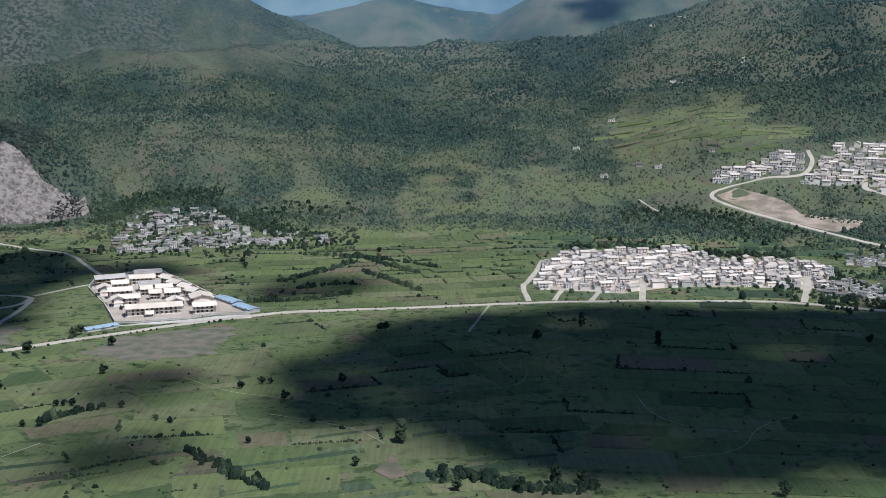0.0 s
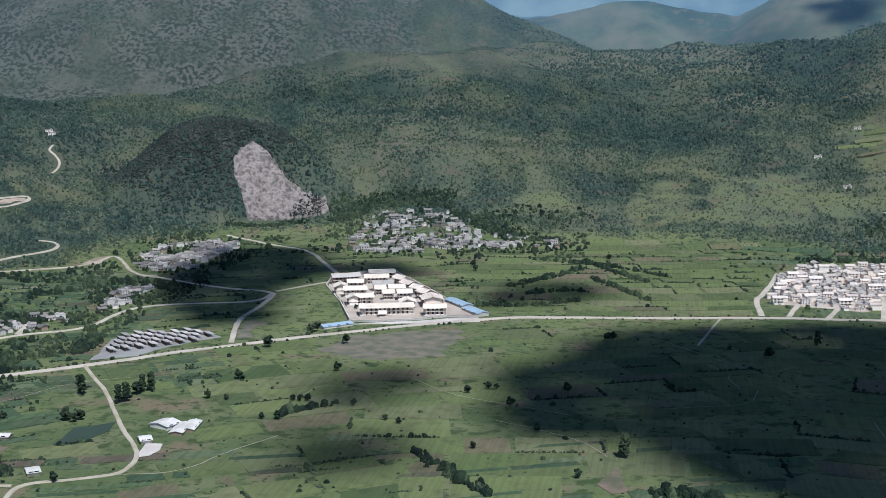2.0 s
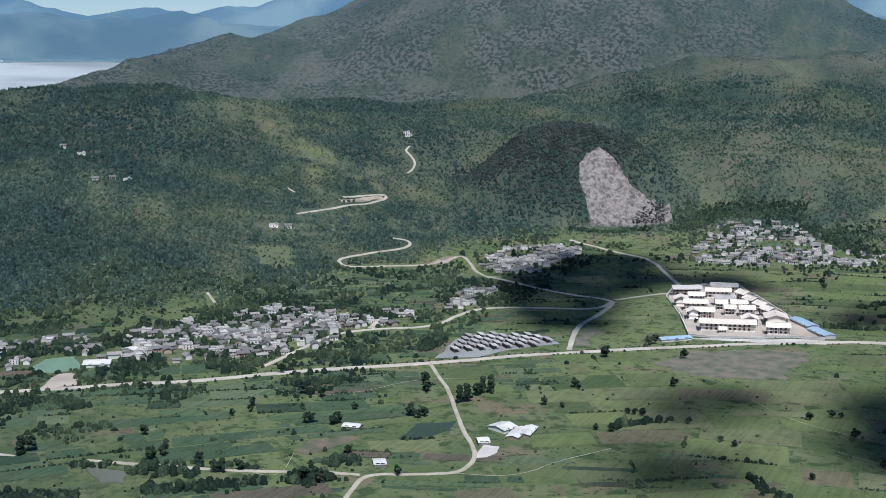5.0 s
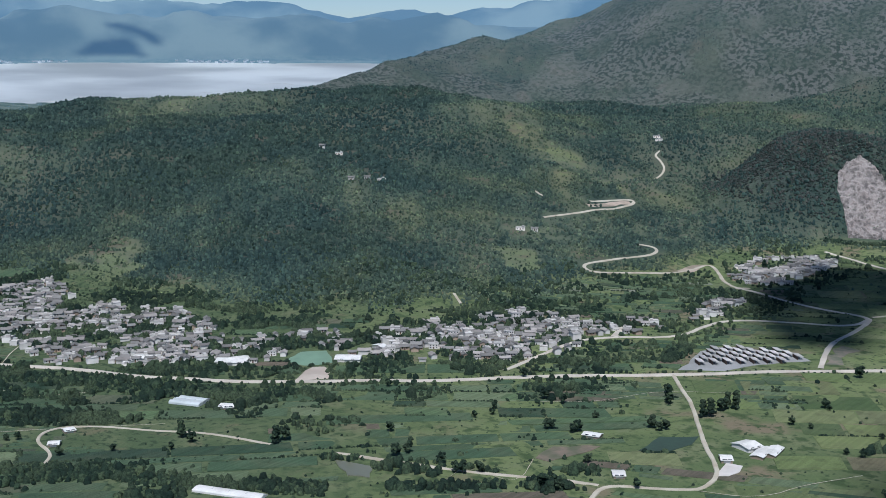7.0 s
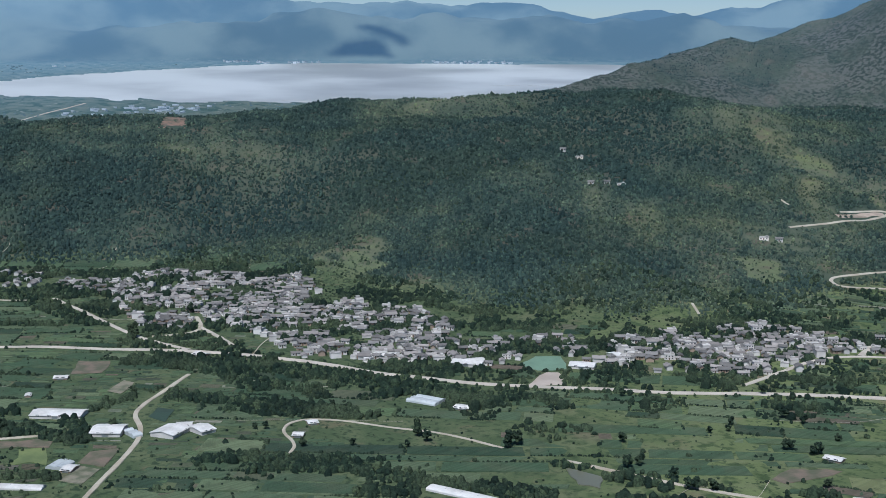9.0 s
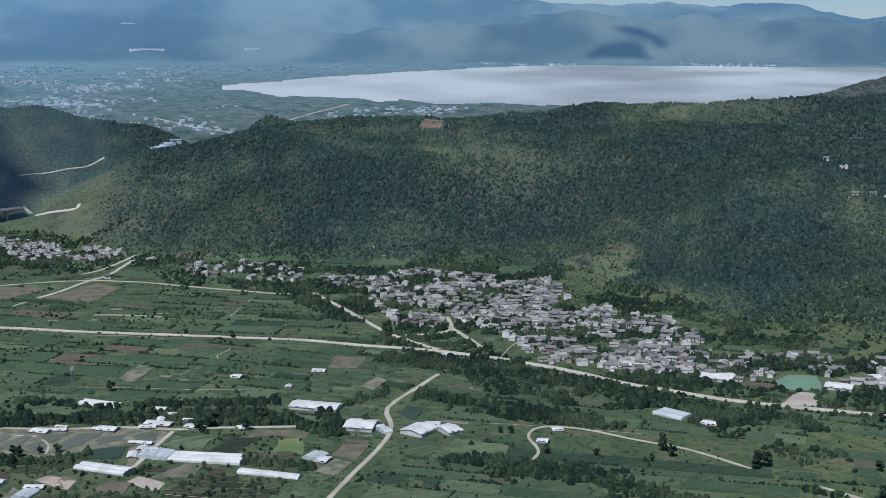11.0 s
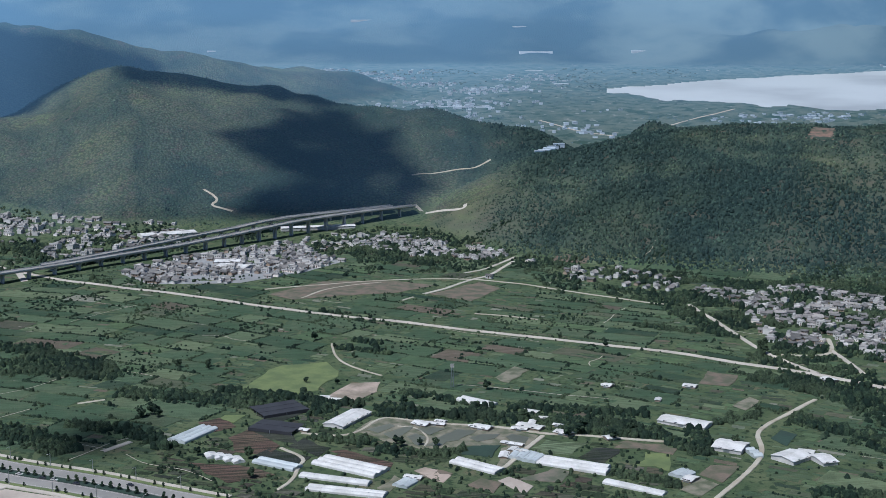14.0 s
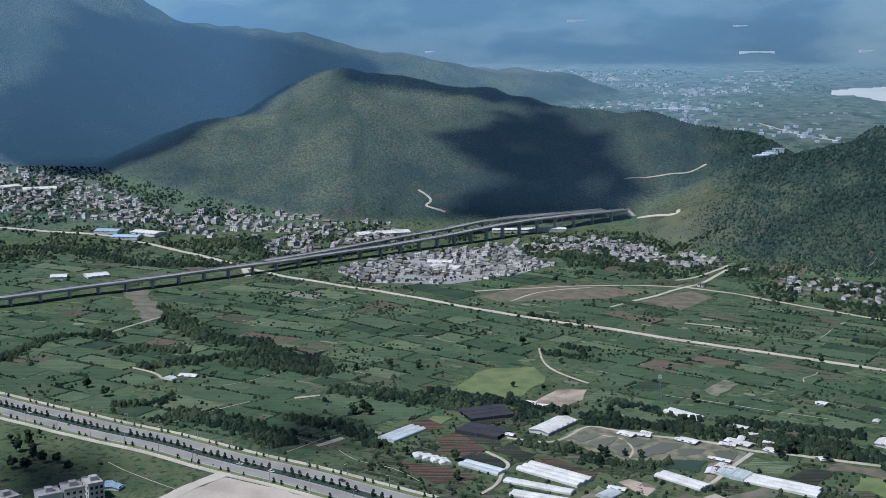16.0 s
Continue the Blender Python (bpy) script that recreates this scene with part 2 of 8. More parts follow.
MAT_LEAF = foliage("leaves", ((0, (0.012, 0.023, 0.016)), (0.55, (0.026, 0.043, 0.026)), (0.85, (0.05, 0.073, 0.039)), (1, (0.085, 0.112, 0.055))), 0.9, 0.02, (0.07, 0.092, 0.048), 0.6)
MAT_CROP = crop_material("crop", ((0.0, (0.026, 0.048, 0.031)), (0.12, (0.074, 0.112, 0.06)), (0.24, (0.042, 0.072, 0.043)), (0.34, (0.1, 0.142, 0.068)), (0.45, (0.053, 0.088, 0.051)),
                                  (0.55, (0.14, 0.17, 0.092)), (0.64, (0.062, 0.098, 0.055)), (0.74, (0.092, 0.126, 0.07)), (0.83, (0.032, 0.056, 0.036)), (0.9, (0.145, 0.112, 0.085)), (0.95, (0.066, 0.1, 0.055)), (1.0, (0.24, 0.23, 0.18))), 0.34)
MAT_PASTURE = crop_material("pasture", ((0.0, (0.112, 0.145, 0.056)), (0.18, (0.152, 0.178, 0.072)), (0.32, (0.082, 0.11, 0.045)), (0.46, (0.135, 0.168, 0.064)), (0.58, (0.172, 0.178, 0.09)), (0.7, (0.06, 0.09, 0.038)),
                                        (0.8, (0.12, 0.152, 0.058)), (0.9, (0.16, 0.13, 0.086)), (1.0, (0.074, 0.1, 0.044))), 0.22)
MAT_GARDEN = crop_material("garden_bed", ((0.0, (0.025, 0.038, 0.021)), (0.25, (0.052, 0.074, 0.036)), (0.38, (0.09, 0.072, 0.055)), (0.5, (0.03, 0.044, 0.025)), (0.62, (0.13, 0.12, 0.095)),
                                          (0.7, (0.045, 0.062, 0.032)), (0.84, (0.085, 0.066, 0.053)), (0.94, (0.03, 0.034, 0.028)), (1.0, (0.2, 0.2, 0.17))))
MAT_FURROW = crop_material("red_furrows", ((0.0, (0.1, 0.062, 0.05)), (1.0, (0.13, 0.085, 0.068))), 0.95)
MAT_BLACKBED = crop_material("mulched_bed", ((0.0, (0.03, 0.032, 0.03)), (1.0, (0.05, 0.054, 0.046))), 0.9)
MAT_PALEBED = crop_material("seedling_bed", ((0.0, (0.14, 0.18, 0.1)), (1.0, (0.19, 0.23, 0.13))), 0.8)
MAT_BANK = surface("trodden_bank", (0.24, 0.21, 0.15), (0.085, 0.095, 0.05), 0.12, 0.6, 1.0, 0.3)
MAT_ROAD = surface("pale_concrete", (0.52, 0.455, 0.37), (0.4, 0.35, 0.28), 0.05, 0.8, 0.9, 0.1)
MAT_DIRTROAD = surface("dusty_track", (0.46, 0.41, 0.32), (0.34, 0.29, 0.21), 0.06, 0.8, 0.95, 0.2)
MAT_ASPHALT = surface("worn_asphalt", (0.29, 0.268, 0.235), (0.21, 0.195, 0.172), 0.05, 0.9, 0.9, 0.1)
MAT_PALE = surface("bare_concrete", (0.62, 0.57, 0.52), (0.48, 0.43, 0.38), 0.04, 0.5, 0.9, 0.1)
MAT_LOT = surface("grey_paving", (0.29, 0.285, 0.27), (0.22, 0.215, 0.2), 0.04, 0.6, 0.9, 0.1)
MAT_DIRT = surface("raw_earth", (0.19, 0.155, 0.118), (0.09, 0.1, 0.06), 0.09, 0.4, 1.0, 0.4)
MAT_CUT = surface("cut_slope", (0.44, 0.345, 0.27), (0.2, 0.165, 0.115), 0.05, 0.4, 1.0, 0.4)
MAT_RED = surface("red_earth", (0.25, 0.145, 0.105), (0.09, 0.085, 0.055), 0.08, 0.5, 1.0, 0.4)
MAT_SOIL = surface("turned_soil", (0.18, 0.13, 0.095), (0.085, 0.09, 0.05), 0.09, 0.5, 1.0, 0.4)
MAT_MEADOW = surface("bright_meadow", (0.16, 0.19, 0.065), (0.1, 0.13, 0.048), 0.07, 0.5, 1.0, 0.4)
MAT_TAN = surface("tan_paving", (0.5, 0.42, 0.34), (0.36, 0.3, 0.24), 0.04, 0.5, 0.95, 0.2)
MAT_DARKCROP = surface("dark_green_crop", (0.0288, 0.055, 0.0352), (0.023, 0.042, 0.0277), 0.05, 0.5, 1.0, 0.4)
MAT_TEAL = surface("green_court", (0.17, 0.26, 0.17), (0.13, 0.2, 0.13), 0.05, 0.5, 0.8, 0.05)
MAT_WALL = surface("limewashed_wall", (0.62, 0.58, 0.53), (0.4, 0.37, 0.33), 0.12, 1.5, 0.9, 0.1, 0.35)
MAT_PINK = surface("pale_plaster_wall", (0.9, 0.79, 0.68), (0.78, 0.67, 0.56), 0.12, 1.5, 0.9, 0.1, 0.25)
MAT_MUD = surface("mud_brick_wall", (0.33, 0.25, 0.18), (0.24, 0.18, 0.13), 0.2, 1.5, 0.95, 0.2, 0.4)
MAT_TILE = surface("grey_roof_tile", (0.15, 0.14, 0.126), (0.06, 0.055, 0.05), 0.2, 1.6, 0.9, 0.3, 0.62)
MAT_WARMTILE = surface("weathered_roof_tile", (0.25, 0.225, 0.2), (0.12, 0.105, 0.094), 0.2, 1.6, 0.9, 0.3, 0.6)
MAT_NEWROOF = surface("pale_new_tile", (0.58, 0.505, 0.435), (0.32, 0.275, 0.235), 0.2, 1.6, 0.85, 0.3, 0.6)
MAT_SLAB = surface("roof_slab", (0.44, 0.41, 0.37), (0.25, 0.235, 0.215), 0.14, 1.2, 0.9, 0.1, 0.5)
MAT_NEWTILE = surface("cream_roof_sheet", (0.8, 0.69, 0.57), (0.62, 0.53, 0.43), 0.08, 0.9, 0.7, 0.1, 0.1)
MAT_WHITE = surface("white_film", (0.68, 0.65, 0.6), (0.5, 0.475, 0.43), 0.1, 0.8, 0.75, 0.05)
MAT_GLASSHOUSE = surface("milky_panes", (0.5, 0.52, 0.5), (0.36, 0.38, 0.37), 0.08, 0.8, 0.55, 0.05, 0.3)
MAT_BLUE = surface("blue_steel_sheet", (0.36, 0.46, 0.54), (0.29, 0.39, 0.47), 0.08, 0.8, 0.5, 0.05, 0.2)
MAT_NET = surface("black_shade_net", (0.035, 0.036, 0.04), (0.025, 0.025, 0.03), 0.1, 0.9, 0.9, 0.1)
MAT_TIMBER = surface("dark_timber", (0.14, 0.085, 0.055), (0.09, 0.055, 0.04), 0.2, 1.5, 0.8, 0.1)
MAT_GLASS = surface("dark_window", (0.03, 0.035, 0.04), (0.022, 0.025, 0.03), 0.3, 1.5, 0.15, 0.0)
MAT_BARK = surface("bark", (0.11, 0.085, 0.06), (0.07, 0.055, 0.04), 0.5, 3, 0.95, 0.3)
MAT_CONCRETE = surface("viaduct_concrete", (0.52, 0.5, 0.47), (0.4, 0.385, 0.36), 0.05, 0.8, 0.85, 0.1)
# Bluish base colour and faint emission paint haze onto the far walls
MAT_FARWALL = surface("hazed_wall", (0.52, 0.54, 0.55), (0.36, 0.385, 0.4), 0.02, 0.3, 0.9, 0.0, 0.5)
paint_haze(MAT_FARWALL.node_tree.nodes["Principled BSDF"], 0.07)
MAT_CLOUD = surface("cloud", (0.92, 0.92, 0.93), (0.85, 0.86, 0.88), 0.01, 0.05, 1.0, 0.0)
MAT_STEEL = surface("galvanised_steel", (0.45, 0.46, 0.47), (0.36, 0.37, 0.38), 0.3, 2, 0.45, 0.0, 0.0, 0.8)


def cliff_material():
    m, n, l, b = nodes_of("quarried_rock")
    p = where_of(n)
    up = n.new("ShaderNodeMapping")
    up.inputs["Scale"].default_value = (0.95, 0.95, 1.05)
    up.inputs["Rotation"].default_value = (0.0, radians(38), 0.0)
    l.new(p, up.inputs["Vector"])
    # Rock tones, with crevice shade painted in as dark streaks and cracks
    streak, grain = noise_of(n, l, 0.13, 12, up.outputs["Vector"]), noise_of(n, l, 1.1, 6, p)
    c = ramp(n, l, streak, ((0.34, (0.09, 0.08, 0.074)), (0.44, (0.2, 0.176, 0.158)), (0.52, (0.3, 0.264, 0.236)), (0.58, (0.225, 0.19, 0.168)), (0.66, (0.11, 0.096, 0.088))))
    crack = n.new("ShaderNodeTexVoronoi")
    crack.feature = "DISTANCE_TO_EDGE"
    crack.inputs["Scale"].default_value = 0.16
    l.new(up.outputs["Vector"], crack.inputs["Vector"])
    c = mix(n, l, mask(n, l, crack.outputs["Distance"], 0.05, 0.0), c, mix(n, l, 0.2, c, (0.06, 0.052, 0.046)))
    c = mix(n, l, times(n, l, grain, 0.4), c, (0.16, 0.13, 0.11))
    c = mix(n, l, times(n, l, mask(n, l, noise_of(n, l, 0.05, 6, p), 0.55, 0.66), 0.55), c, (0.085, 0.075, 0.068))
    l.new(c, b.inputs["Base Color"])
    b.inputs["Roughness"].default_value = 0.95
    bump(n, l, b, streak, 1.0, 5.0)
    return m


MAT_CLIFF = cliff_material()
# Pale base colour paints in part of the sky's reflection on the lake
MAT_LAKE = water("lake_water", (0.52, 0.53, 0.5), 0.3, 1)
MAT_POND = water("pond_water", (0.15, 0.15, 0.1), 0.3, 1)

# ---- lie of the land ----
# Bearings run anticlockwise from +y, seen from the camera's place; distances in hundreds of metres.
U = 100.0


def smooth(u):
    u = np.clip(u, 0, 1)
    return u * u * (3 - 2 * u)


def along(bearing, table, column):
    """A ridge's measure at a bearing, glided between the bearings at which it is set."""
    b = [row[0] for row in table]
    v = [row[column] for row in table]
    out = 0
    for shift in (-1.6, -0.8, 0, 0.8, 1.6):
        out = out + np.interp(bearing + shift, b, v) / 5
    return out


# bearing, foot, crest, height of the crest, set to fit the skylines in the camera's view
NEAR_HILLS = ((-60, 12.4, 25, 3.0), (-25, 12.4, 25, 3.2), (-13, 12.6, 25, 2.82), (-10.6, 12.6, 25, 2.66), (-8, 12.7, 25, 2.24), (-5.6, 13, 25, 2.08), (-3, 13.1, 25, 2.3), (-0.4, 13.2, 25, 2.12), (5, 13, 25, 2.02),
              (12, 13.2, 23, 2.05), (16, 13.9, 22, 1.9), (21, 13.8, 21, 1.42), (25, 13.2, 20.4, 1.36), (31, 11.1, 20, 1.36),
              (36, 10.4, 19.7, 1.44), (40, 10.2, 19.5, 1.48), (46, 10.3, 19.2, 1.46), (51, 10.6, 19.2, 1.43), (57, 12.4, 19.2, 1.33),
              (64, 13.1, 19.2, 1.26), (68, 13.4, 18.8, 1.28), (73, 13.6, 18, 0.94), (77, 14.2, 17.6, 0.7), (80, 15.6, 17.4, 0.15), (83, 16, 17.4, -0.3), (90, 16, 17.4, -0.5))
BIG_MOUNTAIN = ((2, 21, 26, 1.4), (5, 21, 26, 2.2), (7, 20.6, 26, 2.5), (9.2, 20.6, 26, 3.15), (13, 20.6, 26, 3.9), (20, 20.4, 26, 4.6), (26, 20.2, 26, 4.2),
                (31, 20, 26, 3.2), (34, 20, 26, 2.75), (38, 19.6, 25, 2.12), (42, 19, 23, 1.75), (45, 18.8, 22, 1.5), (49, 18.8, 22, 0.8))
RIGHT_MOUNTAIN = ((-70, 24, 32, 4.4), (-20, 24, 31, 5.2), (-10, 24, 31, 4.7), (-6, 24, 31, 4.0), (-4.4, 24.5, 31, 3.6), (-3, 25, 31, 3.3), (-2, 25, 31, 2.95), (-0.5, 26, 31, 2.3), (1.5, 26, 31, 1.6))
TUNNEL_HILL = ((71.5, 17.8, 19.4, 0.3), (74, 17.3, 19.9, 1.15), (76, 17.2, 20, 1.22), (78.3, 17, 20.4, 1.28), (80.9, 16.8, 20.7, 1.4), (83.5, 16.6, 21.1, 1.53), (86, 16.6, 21.6, 1.71), (88.8, 16.5, 21.8, 1.86),
               (91.4, 16.5, 22, 1.95), (94, 16.5, 22, 2.36), (95, 16.6, 21.9, 2.46), (96.1, 16.8, 21.9, 2.1), (97.5, 16.9, 21.8, 1.6), (100.5, 17.6, 21.4, 1.36), (103, 18.2, 21.2, 0.98), (106, 19, 21.2, 0.36), (109, 19.4, 21.2, 0.2))
EAST_RIDGE = ((-9, 26, 31, 2.6), (-4, 26, 31, 3.02), (-1, 26, 31, 3.12), (2, 26, 31, 3.1), (5.5, 26, 31, 3.02), (8, 26, 31, 2.75), (12, 26, 31, 2.4))
SHADED_MOUNTAIN = ((78, 25, 30, 0.9), (80.5, 24, 29.7, 1.25), (82.1, 23.6, 29.5, 1.85), (84.7, 23.2, 29.2, 1.9), (88.7, 22.7, 28.7, 2.15), (91.5, 22.4, 28.4, 2.3), (93.9, 22.2, 28.1, 2.52), (96.5, 22.1, 28, 2.85),
                   (99, 21.8, 28, 2.8), (101, 21.3, 28, 2.9), (102.4, 21, 28, 3.72), (107, 20.6, 28, 4.7), (115, 20.6, 28, 5), (135, 22, 30, 4), (160, 25, 32, 3))


def plain(r):
    """The valley floor, made to climb towards the lake basin to fit the camera's view."""
    fall = np.radians(7.9 * np.exp(-(r - 16.6) / 9.2))
    return np.where(r > 16.4, np.maximum(0, 2.34 - r * np.tan(fall)), 0)


def ridge(bearing, r, table, power, back):
    foot, crest, top = (along(bearing, table, k) for k in (1, 2, 3))
    up = np.clip((r - foot) / np.maximum(crest - foot, 0.1), 0, 1)
    shape = 0.75 * up ** power + 0.25 * smooth(up)
    fade = np.where((bearing > table[0][0]) & (bearing < table[-1][0]), 1.0, 0.0)
    down = smooth((r - crest) / back)
    return (top * shape * (1 - down) - 0.4 * down) * fade - 0.4 * (1 - fade)


def value_noise(x, y, seed):
    """Smooth noise in -1 to 1 on a unit lattice."""
    xi, yi = np.floor(x), np.floor(y)
    fx, fy = smooth(x - xi), smooth(y - yi)

    def corner(i, j):
        n = np.sin((xi + i) * 127.1 + (yi + j) * 311.7 + seed * 74.7) * 43758.5453
        return (n - np.floor(n)) * 2 - 1
    return (corner(0, 0) * (1 - fx) + corner(1, 0) * fx) * (1 - fy) + (corner(0, 1) * (1 - fx) + corner(1, 1) * fx) * fy


def rough(x, y, seed, octaves=4):
    out = 0
    for k in range(octaves):
        out = out + value_noise(x * 2 ** k, y * 2 ** k, seed + k) / 1.9 ** k
    return out


def mound(x, y, cx, cy, turn, long, wide, height, sharp=2.0):
    c, s = np.cos(np.radians(turn)), np.sin(np.radians(turn))
    a, b = (x - cx) * c + (y - cy) * s, -(x - cx) * s + (y - cy) * c
    return height * np.exp(-(np.abs(a / long) ** sharp + np.abs(b / wide) ** sharp))


# bearing, near shore, far shore
SHORES = ((36, 26, 37.6), (44, 26, 37.6), (52, 26.6, 38.2), (56, 26.9, 38.6), (60, 27.2, 36.8), (63, 27.5, 35.2), (66, 27.9, 33.6), (68.5, 28.5, 32.4), (70.4, 29.4, 31.4), (71.6, 30.2, 30.6))


def lake(bearing, r):
    """1 inside the lake's shores, 0 outside."""
    wobble = 0.25 * rough(bearing * 0.9, r * 0 + 3, 61, 3)
    near = along(bearing, SHORES, 1) + wobble
    far = along(bearing, SHORES, 2) + wobble * 0.6
    return np.where((bearing > 36) & (bearing < 71.5) & (r > near) & (r < far), 1.0, 0.0)


def height(x, y):
    """The ground's height in metres at x, y in metres."""
    x, y = np.asarray(x, float) / U, np.asarray(y, float) / U
    r, bearing = np.hypot(x, y), np.degrees(np.arctan2(-x, y))
    bearing = np.where(bearing < -120, bearing + 360, bearing)
    base = plain(r)
    z = base
    for table, power, back in ((NEAR_HILLS, 1.1, 9), (BIG_MOUNTAIN, 1.1, 8), (RIGHT_MOUNTAIN, 1.0, 9), (EAST_RIDGE, 1.0, 6), (TUNNEL_HILL, 0.85, 6), (SHADED_MOUNTAIN, 1.1, 9)):
        z = np.maximum(z, ridge(bearing, r, table, power, back))
    rise = np.clip((z - base) * 2.2, 0, 1)
    gully = rough(x * 0.42, y * 0.42, 3) * 0.16 + rough(x * 1.3, y * 1.3, 9, 3) * 0.035
    z = z + rise * gully * np.clip(0.35 + z * 0.5, 0, 1.4)
    fold = smooth((bearing - 38) / 8) * smooth((80 - bearing) / 6) * smooth((r - 11.5) / 2.5) * smooth((18.9 - r) / 3)
    z = z + rise * fold * (0.1 * rough(bearing * 0.3, r * 0.14, 67, 2) + 0.025 * rough(bearing * 1.1, r * 0.5, 69, 2))
    # the quarried knoll and the small wooded knoll by the far plain
    knoll = mound(x, y, -5.6, 14.75, 22, 1.35, 0.95, 1.1, 2.8)
    z = np.maximum(z, z * 0.35 + knoll * (1 + 0.06 * rough(x * 2, y * 2, 21, 3)))
    z = z + mound(x, y, -19.8, 7.35, 20, 0.4, 0.4, 0.3)
    # far mountains that close the basin, drawn in and shaped to fit the camera's view
    east = smooth((25 - bearing) / 12) * 0.9
    west = smooth((bearing - 57) / 10) * 0.75
    far = smooth((r - 43.0) / 4.0) * (1.7 + east + west + 0.42 * rough(bearing * 0.13 + 7, r * 0.05, 31, 4))
    spurs = rough(bearing * 0.42, r * 0.35, 37, 4)
    far = far + smooth((r - 43) / 2) * 0.24 * spurs
    front = smooth((r - 39.6) / 2.6) * (1 - smooth((r - 43) / 3)) * (1.05 + 0.3 * rough(bearing * 0.09, r * 0.1, 41, 4) + 0.26 * spurs)
    wide_open = smooth((bearing - 62) / 9)
    swell = 2.55 * smooth((r - 38.6) / 11.5) + 0.2 * smooth((r - 38.6) / 3) * rough(bearing * 0.2, r * 0.22, 43, 4)
    z = z + np.maximum(0, np.maximum(far, front) * (1 - wide_open) + swell * wide_open) * np.where(r > 38.6, 1, 0)
    # the lake's bed
    z = z - 0.09 * lake(bearing, r)
    flat = 0.012 * rough(x * 0.8, y * 0.8, 51, 3) * (1 - rise)
    return (z + flat * np.clip(r / 4, 0, 1)) * U
# ---- end of the lie of the land ----
# ---- ground ----
def fill(me, co, faces, smooth_faces=True):
    """Loads vertices and faces of one size into a mesh."""
    k = faces.shape[1]
    me.vertices.add(len(co))
    me.vertices.foreach_set("co", np.asarray(co, np.float32).ravel())
    me.loops.add(faces.size)
    me.loops.foreach_set("vertex_index", np.asarray(faces, np.int32).ravel())
    me.polygons.add(len(faces))
    me.polygons.foreach_set("loop_start", np.arange(len(faces), dtype=np.int32) * k)
    me.polygons.foreach_set("use_smooth", np.full(len(faces), smooth_faces))
    me.update(calc_edges=True)


def sheet(name, xs, ys, zs, material):
    """A grid mesh from three arrays of one shape."""
    m, n = xs.shape
    me = bpy.data.meshes.new(name)
    i = np.arange((m - 1) * (n - 1))
    a = i // (n - 1) * n + i % (n - 1)
    fill(me, np.stack([xs, ys, zs], -1).reshape(-1, 3), np.stack([a, a + n, a + n + 1, a + 1], 1))
    me.materials.append(material)
    return new(name, me)


# grassy openings in the woods: bearing, distance, half width and half depth in metres, how open
CLEARINGS = ((32.8, 16.12, 33, 57, 0.8), (30.4, 15.87, 33, 57, 0.8), (34.7, 12.02, 23, 45, 1.0), (30.3, 11.25, 47, 52, 0.9), (27.8, 11.06, 30, 37, 0.8), (39.1, 10.42, 17, 22, 0.9), (43.8, 10.54, 22, 26, 0.9),
             (-8.0, 18.42, 42, 85, 0.85), (-12.5, 17.93, 75, 96, 0.9), (-14.8, 16.83, 60, 40, 0.9), (5.9, 15.05, 31, 46, 0.7), (-4.6, 15.6, 39, 123, 0.7), (54.0, 12.51, 40, 66, 0.9), (54.1, 12.01, 33, 38, 0.8),
             (57.2, 13.62, 44, 60, 0.45), (0.4, 15.12, 49, 88, 0.6), (-2.3, 15.05, 28, 99, 0.6), (6.7, 15.07, 35, 39, 0.7), (2.1, 14.68, 61, 89, 0.5), (78.7, 17.3, 56, 110, 0.3), (79.1, 15.67, 43, 43, 0.4), (34.6, 16.54, 45, 104, 0.4), (30.5, 12.6, 120, 210, 0.42), (28, 14.6, 70, 120, 0.35))


def growth(x, y, r, b, over):
    """How thick the woods stand, 0 for open grass to 1 for dark pines: stands, gullies down the slope and openings."""
    px, py = x + 55 * rough(x / 170, y / 170, 201, 2), y + 55 * rough(x / 170, y / 170, 211, 2)
    stand = rough(px / 210, py / 210, 203, 3)
    clump = rough(px / 55, py / 55, 205, 3)
    gully = 1 - np.abs(rough(b * 0.55 + 0.25 * clump, r * 0.22, 207, 2))
    lush = 0.56 + (0.24 + 0.16 * smooth((b - 32) / 8)) * stand + 0.19 * clump + 0.22 * smooth((gully - 0.55) / 0.45)
    lush = lush + 0.2 * smooth((b - 30) / 14) * smooth((r - 11.5) / 2.5) - 0.15 * smooth((26 - b) / 12) * smooth((20 - r) / 4) - 0.06 * smooth((14 - b) / 10) * smooth((17 - r) / 2.5) - 0.2 * smooth((9 - over) / 7)
    lush = lush - 0.36 * smooth((b - 74) / 5) + 0.5 * smooth(1.6 - 1.5 * np.hypot((x + 590) / 150, (y - 1465) / 115)) - 0.06 * smooth((12 - b) / 6) * smooth((17.5 - r) / 2.5)
    torn = 0.45 * rough(px / 26, py / 26, 209, 3)
    for cb, cr, half, deep, bare in CLEARINGS:
        k = np.hypot((b - cb) * r * U / 57.3 / half, (r - cr) * U / deep) + torn
        lush = lush - 0.6 * bare * smooth((1.15 - k) / 0.7)
    return np.clip(lush, 0.03, 1)


